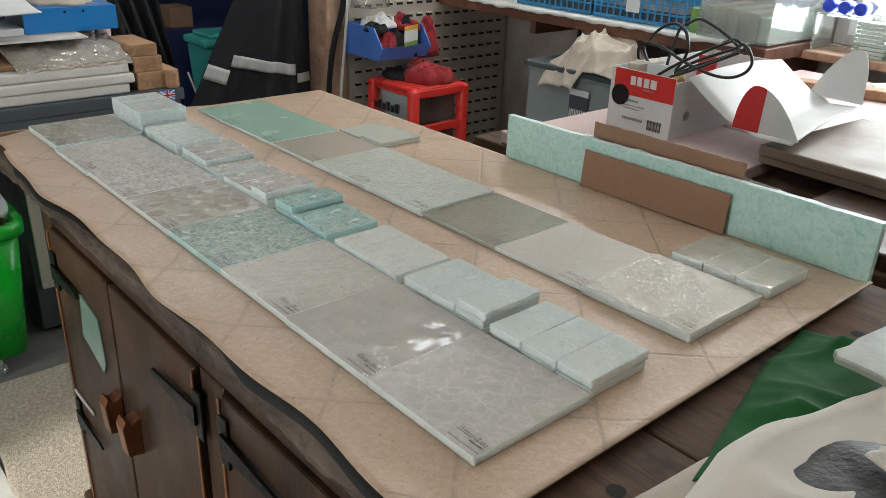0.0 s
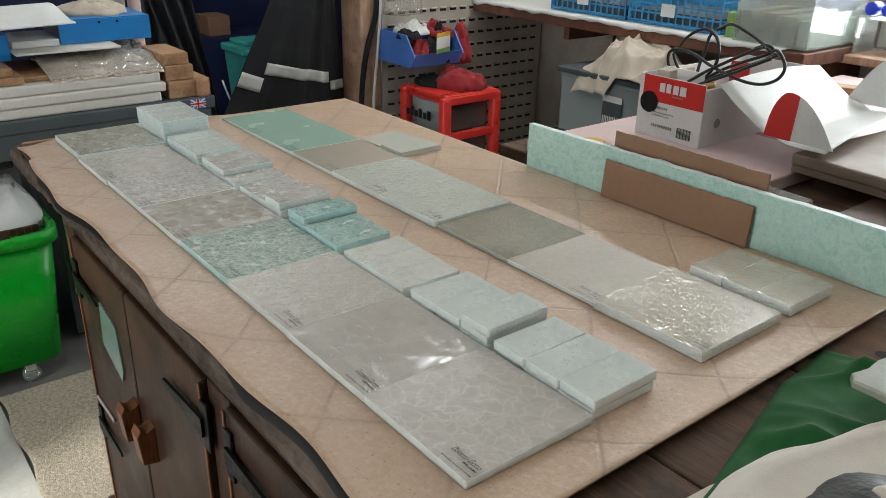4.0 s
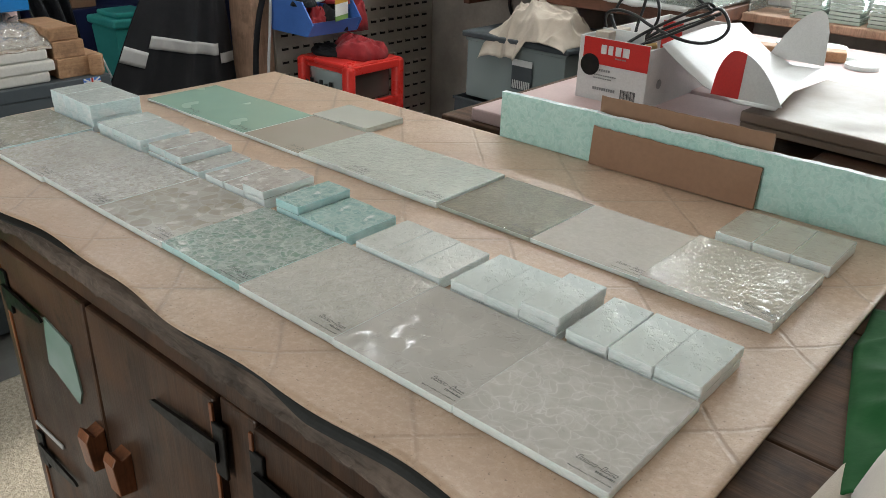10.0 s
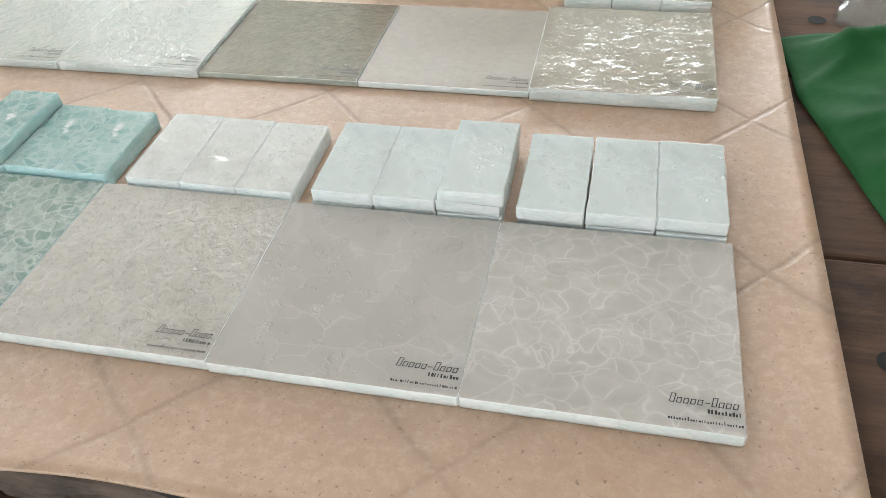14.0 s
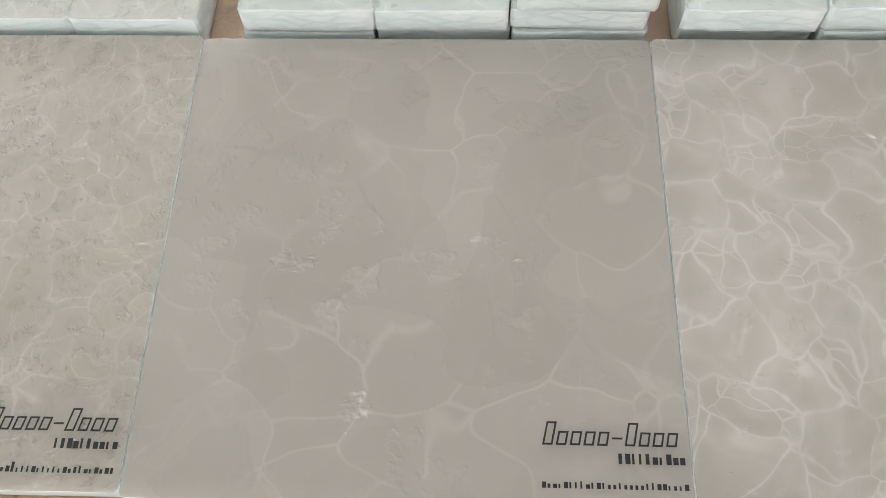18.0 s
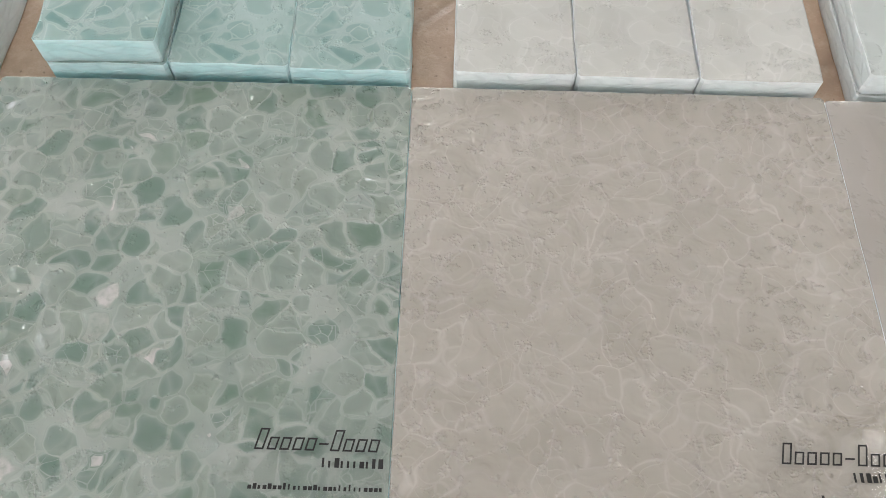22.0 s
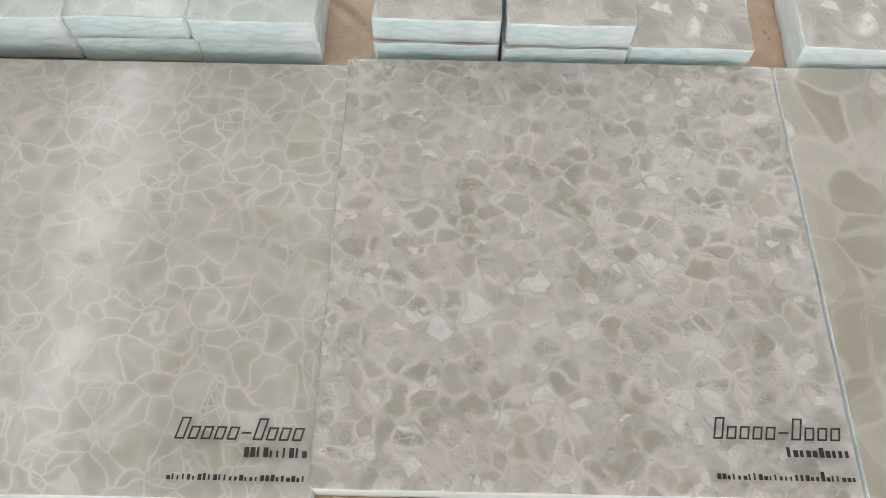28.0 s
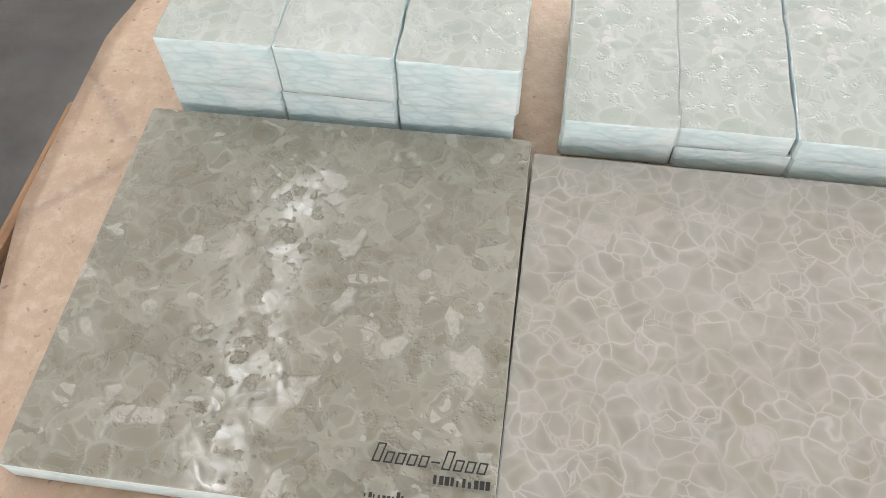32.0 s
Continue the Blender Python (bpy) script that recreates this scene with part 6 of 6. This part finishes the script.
solid("foam_roll", tube_bm([(-1.10, 0.53, 0.76 + 0.1 * i) for i in range(7)], 0.02, 14), PINK_FOAM, (-1.10, 0.53, 0.76), "thin upright roll of cream foam", "foam roll", smooth=True)

tb = thing("teal_bin", (-2.2, 1.45, 0), "teal plastic bin with a ribbed lid in the back room", "bin")
bm = prism_bm([(-2.31, 1.34), (-2.09, 1.34), (-2.09, 1.56), (-2.31, 1.56)], 0.14, 0.575, 0.01)
for v in bm.verts:
    k = 0.78 + 0.22 * (v.co.z - 0.14) / 0.435
    v.co.x, v.co.y = -2.2 + (v.co.x + 2.2) * k, 1.45 + (v.co.y - 1.45) * k
part("bin_body", bm, TEAL_PLASTIC, tb)
part("lid", box_bm(-2.325, -2.075, 1.325, 1.575, 0.577, 0.615, 0.012, 3), TEAL_PLASTIC, tb)
part("lid_dome", box_bm(-2.29, -2.11, 1.36, 1.54, 0.6155, 0.64, 0.01, 3), TEAL_PLASTIC, tb)
solid("wooden_stool", box_bm(-2.4, -2.0, 1.2, 1.6, 0.0, 0.139, 0.006), OAK_X, (-2.2, 1.4, 0), "low wooden block under the teal bin", "block")
solid("carton", box_bm(-2.62, -2.46, 1.33, 1.45, 0.6205, 0.72, 0.004), CARD, (-2.54, 1.39, 0.6205), "brown cardboard carton in the back room", "carton")
solid("dark_stand", box_bm(-2.75, -2.42, 1.20, 1.70, 0.0, 0.62, 0.005), BLUE_WALL, (-2.6, 1.45, 0), "dark blue painted stand in the back room", "stand")
solid("loose_wire", tube_bm(curve_pts(((-1.45, 0.95, 0.62), (-1.42, 0.98, 0.5), (-1.40, 1.02, 0.42), (-1.42, 1.0, 0.33), (-1.5, 0.95, 0.3), (-1.55, 0.9, 0.40)), 8), 0.004, 6), PAPER, (-1.45, 0.95, 0.3), "pale loose wire loop behind the grey bench", "wire", smooth=True)

# ---- the grey bench with boards, files and offcuts ----
gb = thing("grey_bench", (-1.0, 0.1, 0), "slate grey painted bench piled with boards and files", "bench")
part("bench_top", box_bm(-1.35, -0.66, -1.1, 0.588, 0.722, 0.757, 0.004), GREY_PAINT, gb)
part("apron", box_bm(-0.71, -0.664, -1.1, 0.575, 0.655, 0.7215, 0.003), GREY_PAINT, gb)
part("apron", box_bm(-1.33, -0.72, 0.545, 0.57, 0.655, 0.7215, 0.003), GREY_PAINT, gb)
for x, y in ((-0.74, 0.50), (-1.32, 0.50), (-0.74, -1.05), (-1.32, -1.05)):
    part("bench_leg", box_bm(x, x + 0.05, y, y + 0.05, 0, 0.7215, 0.003), GREY_PAINT, gb)
FLAG_Y, FLAG_Z = 0.535, 0.740
fl = part("flag_sticker", box_bm(-0.6598, -0.6590, 0.512, 0.558, 0.726, 0.754), BLUE_PLASTIC, gb, "small red, white and blue flag sticker")
for sg in (-1, 1):
    turn_x = Matrix.Translation((0, FLAG_Y, FLAG_Z)) @ Matrix.Rotation(radians(31 * sg), 4, "X") @ Matrix.Translation((0, -FLAG_Y, -FLAG_Z))
    part("saltire", box_bm(-0.6589, -0.6588, FLAG_Y - 0.025, FLAG_Y + 0.025, FLAG_Z - 0.002, FLAG_Z + 0.002, 0, 1, turn_x), PAPER, fl)
for nm, a, m, e in (("cross", (0.512, 0.558, 0.7355, 0.7445), PAPER, 0), ("cross", (0.530, 0.540, 0.726, 0.754), PAPER, 0), ("stripe", (0.512, 0.558, 0.7378, 0.7422), RED_PRINT, 1), ("stripe", (0.5325, 0.5375, 0.726, 0.754), RED_PRINT, 1)):
    part(nm, box_bm(-0.6588 + e * 0.0006, -0.6584 + e * 0.0006, a[0], a[1], a[2], a[3]), m, fl)
for k, (y0, y1, x1) in enumerate(((-0.9, 0.437, -0.672), (-0.9, 0.452, -0.668), (-0.9, 0.442, -0.678))):
    z = 0.7575 + k * 0.0275
    solid("foam_plank", box_bm(-1.05, x1, y0, y1, z, z + 0.0268, 0.006, 3), FOAM, (-0.85, -0.2, z), "long white foam plank in a stack of three", "plank", "foam planks")
for k in range(2):
    solid("brown_tray", box_bm(-1.05, -0.69 - 0.01 * k, -0.6, 0.095 - 0.02 * k, 0.8405 + k * 0.021, 0.861 + k * 0.021, 0.003), PALE_WOOD, (-0.9, -0.2, 0.84 + k * 0.021), "brown wooden tray on the foam planks", "tray", "brown trays")
solid("ply_board", box_bm(-0.98, -0.715, 0.10, 0.44, 0.8405, 0.853, 0.002), PALE_WOOD, (-0.84, 0.27, 0.84), "pale plywood board under the wrapped sheets", "board")
wr = thing("wrapped_pack", (-0.84, 0.27, 0.853), "pack of brown mosaic sheets wrapped in crinkled polythene", "pack")
part("mosaic_sheets", box_bm(-0.965, -0.80, 0.17, 0.42, 0.8535, 0.872, 0.002), G_DARK, wr)
def pack_sheet(u, v, lift=0.0):
    x = -0.965 + 0.287 * u
    return (x, 0.150 + 0.315 * v + 0.02 * u * (0.5 - v), 0.8745 - 0.036 * max(0.0, u - 0.55) / 0.45 * (0.3 + 0.7 * u) + 0.016 * abs(noise.noise(Vector((u * 5, v * 7, 1)))) + lift)


part("mosaic_sheet", surface_bm(lambda u, v: pack_sheet(0.35 + 0.65 * u, v), 30, 36, 0.003), MOSAIC, wr, "brown and cream mosaic", True)
part("wrapping", surface_bm(lambda u, v: pack_sheet(u, v, 0.006 + 0.006 * abs(noise.noise(Vector((u * 14, v * 16, 4))))), 40, 46, 0.0008), BUBBLE, wr, "crinkled polythene", True)
solid("thin_white_board", box_bm(-0.98, -0.76, 0.10, 0.37, 0.8995, 0.9055, 0.002), FOAM, (-0.87, 0.24, 0.9), "thin white board under the blue file", "board")


def lever_file(x0, x1, y0, y1, z0, z1, label, ring):
    t = thing("lever_arch_file", ((x0 + x1) / 2, (y0 + y1) / 2, z0), label, "file", "blue files")
    part("cover", box_bm(x0, x1, y0, y1, z1 - 0.0035, z1, 0.001), BLUE_CARD, t)
    part("cover", box_bm(x0, x1, y0, y1, z0, z0 + 0.0035, 0.001), BLUE_CARD, t)
    sp = part("spine", box_bm(x1 - 0.0035, x1, y0, y1, z0 + 0.0036, z1 - 0.0036, 0.001), BLUE_CARD, t)
    part("paper_block", box_bm(x0 + 0.01, x1 - 0.015, y0 + 0.01, y1 - 0.01, z0 + 0.0045, z1 - 0.012), PAPER, t)
    if ring:
        zc, yc = (z0 + z1) / 2, y1 - 0.07
        bm = tube_bm([(x1 + 0.001, yc + 0.022 * math.cos(a * math.pi / 12), zc + 0.022 * math.sin(a * math.pi / 12)) for a in range(25)], 0.0022, 6)
        part("finger_ring", bm, REFLEX, sp, "metal finger ring", True)
    for y in (y0 + 0.11, y0 + 0.16):
        bm = bmesh.new()
        bmesh.ops.create_cone(bm, cap_ends=True, radius1=0.004, radius2=0.004, depth=0.001, segments=14, matrix=Matrix.Translation((x1 + 0.0006, y, z1 - 0.012)) @ Matrix.Rotation(radians(90), 4, "Y"))
        part("rivet", bm, IRON, sp)


lever_file(-1.08, -0.85, 0.235, 0.488, 0.9062, 0.972, "bright blue lever arch file lying on the stack", False)
lever_file(-1.05, -0.80, -0.20, 0.095, 0.884, 0.952, "bright blue lever arch file with a finger ring", True)
solid("paper_pile", box_bm(-1.02, -0.84, 0.11, 0.23, 0.9062, 0.925, 0.002), PAPER, (-0.93, 0.17, 0.906), "small pile of papers between the files", "papers")
solid("white_folder", surface_bm(lambda u, v: (-1.05 + 0.33 * u, -0.35 + 0.60 * v, 0.977 + 0.018 * v + 0.012 * math.sin(u * 5)), 12, 12, 0.004), PAPER, (-0.9, -0.1, 0.97), "big white paper folder lying over the files", "papers", smooth=True)
bm = crumpled(-0.98, 0.36, 0.9725, 0.11, 0.10, 0.045, 41.0, 0.6, 3.5, 44)
solid("crumpled_packet", bm, CREAM_CLOTH, (-0.98, 0.36, 0.9725), "crumpled cream paper packet on the blue file", "packet", smooth=True)
solid("white_clip", box_bm(-0.72, -0.70, -0.02, 0.03, 0.8825, 0.905, 0.004), FOAM, (-0.71, 0.0, 0.8825), "small white plastic bracket on the tray", "bracket")
wbk = "sawn wooden blocks"
for a in ((-0.86, -0.68, 0.462, 0.585, 0.7575, 0.807), (-0.87, -0.685, 0.459, 0.541, 0.8075, 0.850), (-0.86, -0.69, 0.456, 0.532, 0.8505, 0.884)):
    solid("wood_block", box_bm(*a, 0.003), PALE_WOOD, ((a[0] + a[1]) / 2, (a[2] + a[3]) / 2, a[4]), "sawn brown wooden block in a small pile", "wood block", wbk)
solid("wood_peg", tube_bm([(-0.678, 0.560, 0.7575 + 0.01 * i) for i in range(6)], 0.018, 14), PALE_WOOD, (-0.678, 0.56, 0.7575), "short round wooden peg by the blocks", "wood block", smooth=True)

# cabinet under the grey bench, green tub on casters, carpet
cab = thing("metal_cabinet", (-1.0, 0.30, 0), "grey cabinet with a blue door under the bench", "cabinet")
part("cabinet_body", box_bm(-1.28, -0.84, 0.14, 0.46, 0.02, 0.60, 0.004), GREY_PAINT, cab)
part("cabinet_door", box_bm(-0.8395, -0.828, 0.19, 0.42, 0.20, 0.57, 0.003), CRATE_BLUE, cab, "blue door")
part("door_trim", box_bm(-0.8395, -0.826, 0.155, 0.188, 0.16, 0.59, 0.003), LOUVRE, cab)
part("door_trim", box_bm(-0.8395, -0.826, 0.188, 0.44, 0.16, 0.198, 0.003), LOUVRE, cab)
tubm = thing("wheeled_tub", (-0.84, -0.17, 0), "bright green plastic tub on casters, full of offcuts", "tub")


def rounded(x0, x1, y0, y1, r, n=6):
    out = []
    for cx, cy, a0 in ((x1 - r, y0 + r, -90), (x1 - r, y1 - r, 0), (x0 + r, y1 - r, 90), (x0 + r, y0 + r, 180)):
        out += [(cx + r * math.cos(radians(a0 + 90 * i / n)), cy + r * math.sin(radians(a0 + 90 * i / n))) for i in range(n + 1)]
    return out


def tub_shell(x0, x1, y0, y1, r, z0, z1, taper, wall):
    bm = bmesh.new()
    outer = rounded(x0, x1, y0, y1, r)
    inner = rounded(x0 + wall, x1 - wall, y0 + wall, y1 - wall, r - wall)
    cx, cy = (x0 + x1) / 2, (y0 + y1) / 2
    loops = []
    for pts, z, k in ((outer, z0, taper), (outer, z1, 1.0), (inner, z1, 1.0), (inner, z0 + wall, taper)):
        loops.append([bm.verts.new((cx + (x - cx) * k, cy + (y - cy) * k, z)) for x, y in pts])
    n = len(outer)
    for a, b in zip(loops, loops[1:]):
        for i in range(n):
            bm.faces.new((a[i], a[(i + 1) % n], b[(i + 1) % n], b[i]))
    bm.faces.new(loops[0][::-1])
    bm.faces.new(loops[-1])
    bmesh.ops.recalc_face_normals(bm, faces=bm.faces[:])
    return bm


part("tub_body", tub_shell(-1.03, -0.635, -0.46, 0.088, 0.05, 0.065, 0.435, 0.90, 0.006), PLASTIC_GREEN, tubm, "", True)
part("tub_rim", tub_shell(-1.045, -0.620, -0.475, 0.103, 0.06, 0.425, 0.462, 1.0, 0.018), PLASTIC_GREEN, tubm, "rolled rim", True)
for x in (-0.68, -0.98):
    for y in (-0.03, -0.36):
        ca = part("caster", box_bm(x - 0.016, x + 0.016, y - 0.014, y + 0.014, 0.040, 0.066, 0.003), REFLEX, tubm, "steel caster")
        bm = bmesh.new()
        bmesh.ops.create_cone(bm, cap_ends=True, radius1=0.025, radius2=0.025, depth=0.018, segments=22, matrix=Matrix.Translation((x, y, 0.0255)) @ Matrix.Rotation(radians(90), 4, "Y"))
        part("wheel", bm, CLEAR, ca, "grey wheel", True)
solid("packing_bag", crumpled(-0.80, -0.02, 0.44, 0.13, 0.115, 0.16, 33.0, 0.25, 2.2, 48), PAPER, (-0.80, -0.02, 0.44), "white padded bag in the green tub", "bag", smooth=True)
solid("black_case", box_bm(-0.86, -0.72, -0.30, 0.035, 0.615, 0.66, 0.008, 2, rot_at(-0.8, -0.1, 0, 4)), BLACK_BAG, (-0.79, -0.13, 0.615), "flat black case on the packing bag", "case")
for k in range(5):
    solid("offcut_strip", box_bm(-0.68 + 0.012 * k, -0.672 + 0.012 * k, -0.35, 0.06 - 0.02 * k, 0.44 + 0.003 * k, 0.468 + 0.004 * k, 0.002), OAK, (-0.67 + 0.012 * k, -0.1, 0.44), "dark wooden offcut strip in the green tub", "offcut", "offcuts in the tub")


def carpet(u, v):
    k = noise.noise(Vector((u * 60, v * 40, 0.0))) * 0.002
    return (-0.62 + 0.80 * u, -0.132 + 0.42 * v + 0.006 * math.sin(u * 19) * (1 - v), 0.014 + k + 0.002 * math.sin(u * 5))


solid("carpet_strip", surface_bm(carpet, 90, 40, 0.009), CARPET, (-0.3, 0.08, 0.005), "beige looped carpet strip on the concrete floor", "carpet", smooth=True)
bm = bmesh.new()
for i in range(14):
    for j in range(5):
        ring = [( -0.02 + 0.022 * i + 0.011 * (j % 2) + 0.0085 * math.cos(a), -0.29 + 0.026 * j + 0.0085 * math.sin(a)) for a in (k * math.pi / 5 for k in range(10))]
        bm.faces.new([bm.verts.new((x, y, 0.0125)) for x, y in ring])
mat_ob = thing("rubber_mat", (0.1, -0.2, 0.005), "black rubber mat with rows of holes", "mat")
part("mat_body", box_bm(-0.05, 1.6, -0.32, -0.14, 0.0055, 0.012, 0.002), FELT, mat_ob)
part("hole", bm, PALE_FLOOR, mat_ob, "pale floor seen through round holes", kind="stuff")

# ---- cloths and oddments on the near end of the bench ----
def green_cloth(u, v):
    y = 0.135 + 0.325 * v
    xl = np.interp(y, (0.08, 0.157, 0.249, 0.363, 0.40, 0.46), (1.335, 1.316, 1.292, 1.263, 1.262, 1.254))
    x = xl + 0.42 * u
    edge = min(1.0, u * 9.0) ** 0.7
    wr_ = noise.noise(Vector((u * 4, v * 4, 0.0)))
    fold = (1 - abs(math.sin(v * 6 + u * 3.0 + 1.4 * wr_))) ** 1.6 + 0.6 * (1 - abs(math.sin(u * 9 - v * 5 + 1.6 * wr_))) ** 1.6 + 0.25 * (1 - abs(math.sin(u * 17 + v * 12 + 2 * wr_)))
    hill = 0.024 * min(1.0, u * 4.0) * max(0.0, min(1.0, (0.455 - y) / 0.04))
    return (x, y + 0.012 * math.sin(u * 9), 0.8632 + 0.002 + (0.017 * fold * max(0.15, min(1.0, (0.45 - y) / 0.03)) + hill) * edge)


solid("green_cloth", surface_bm(green_cloth, 70, 70, 0.0015), GREEN_CLOTH, (1.5, 0.3, 0.862), "crumpled bottle green cloth on the bench end", "cloth", smooth=True)

def white_cloth(u, v):
    y = -0.18 + 0.545 * v
    x = np.interp(y, (-0.18, 0.07, 0.14, 0.20, 0.268, 0.31, 0.37), (1.350, 1.340, 1.328, 1.334, 1.353, 1.362, 1.40)) + 0.5 * u
    edge = min(1.0, u * 14.0) ** 0.5
    wr_ = noise.noise(Vector((u * 3, v * 3, 5.0)))
    fold = (1 - abs(math.sin(v * 5 + u * 4 + 1.8 * wr_))) ** 1.5 + 0.5 * (1 - abs(math.sin(u * 11 - v * 5 + 2.0 * wr_))) ** 1.5 + 0.2 * (1 - abs(math.sin(u * 25 + v * 13 + 3 * wr_)))
    h = 0.046 + 0.03 * u ** 0.8 + 0.020 * fold
    return (x, y + 0.02 * math.sin(u * 6), 0.868 + h * edge)


solid("white_cloth", surface_bm(white_cloth, 70, 70, 0.002), WHITE_CLOTH, (1.6, 0.1, 0.863), "off-white cotton cloth thrown over the bench end", "cloth", smooth=True)
solid("cream_cloth", surface_bm(lambda u, v: (np.interp(-0.2 + 0.4 * v, (-0.2, 0.05, 0.17, 0.2), (1.275, 1.299, 1.312, 1.32)) + 0.2 * u, -0.2 + 0.4 * v, 0.8645 + 0.0012 * math.sin(v * 15 + u * 4)), 20, 40, 0.0015), CREAM_CLOTH, (1.35, 0.0, 0.8632), "thin cream cloth lying flat under the white one", "cloth", smooth=True)
solid("bin_bag", crumpled(1.58, 0.105, 0.927, 0.175, 0.155, 0.042, 52.0, 0.3, 2.6, 96), BLACK_BAG, (1.60, 0.03, 0.925), "crumpled black plastic bag on the white cloth", "bag", smooth=True)
solid("stone_piece", prism_bm(rough_outline(1.34, 1.58, 0.31, 0.45, random.Random(77), 0.004, 0.02, 0.01), 0, 0.007, 0.002, Matrix.Translation((0, 0, 0.924)) @ rot_at(1.36, 0.34, 0, -8)), STONE, (1.5, 0.37, 0.945), "pale grey broken stone slab lying on the cloths", "stone slab")
solid("pink_rag", crumpled(1.475, 0.155, 0.958, 0.040, 0.022, 0.014, 61.0, 0.8, 3.0, 40), WHITE_CLOTH, (1.475, 0.155, 0.952), "small pinkish scrap on the black bag", "scrap", smooth=True)
solid("clear_wrap", crumpled(1.36, 0.52, 0.8615, 0.05, 0.05, 0.03, 66.0, 0.6, 3.2, 36), BUBBLE, (1.36, 0.52, 0.8615), "crumpled clear wrapping by the green cloth", "wrapping", smooth=True)
solid("card_offcut", prism_bm([(1.335, 0.56), (1.42, 0.575), (1.44, 0.64), (1.33, 0.655)], 0.8615, 0.866, 0.0008), PINK_FOAM, (1.38, 0.6, 0.8615), "cream card offcut at the corner of the bench", "card")
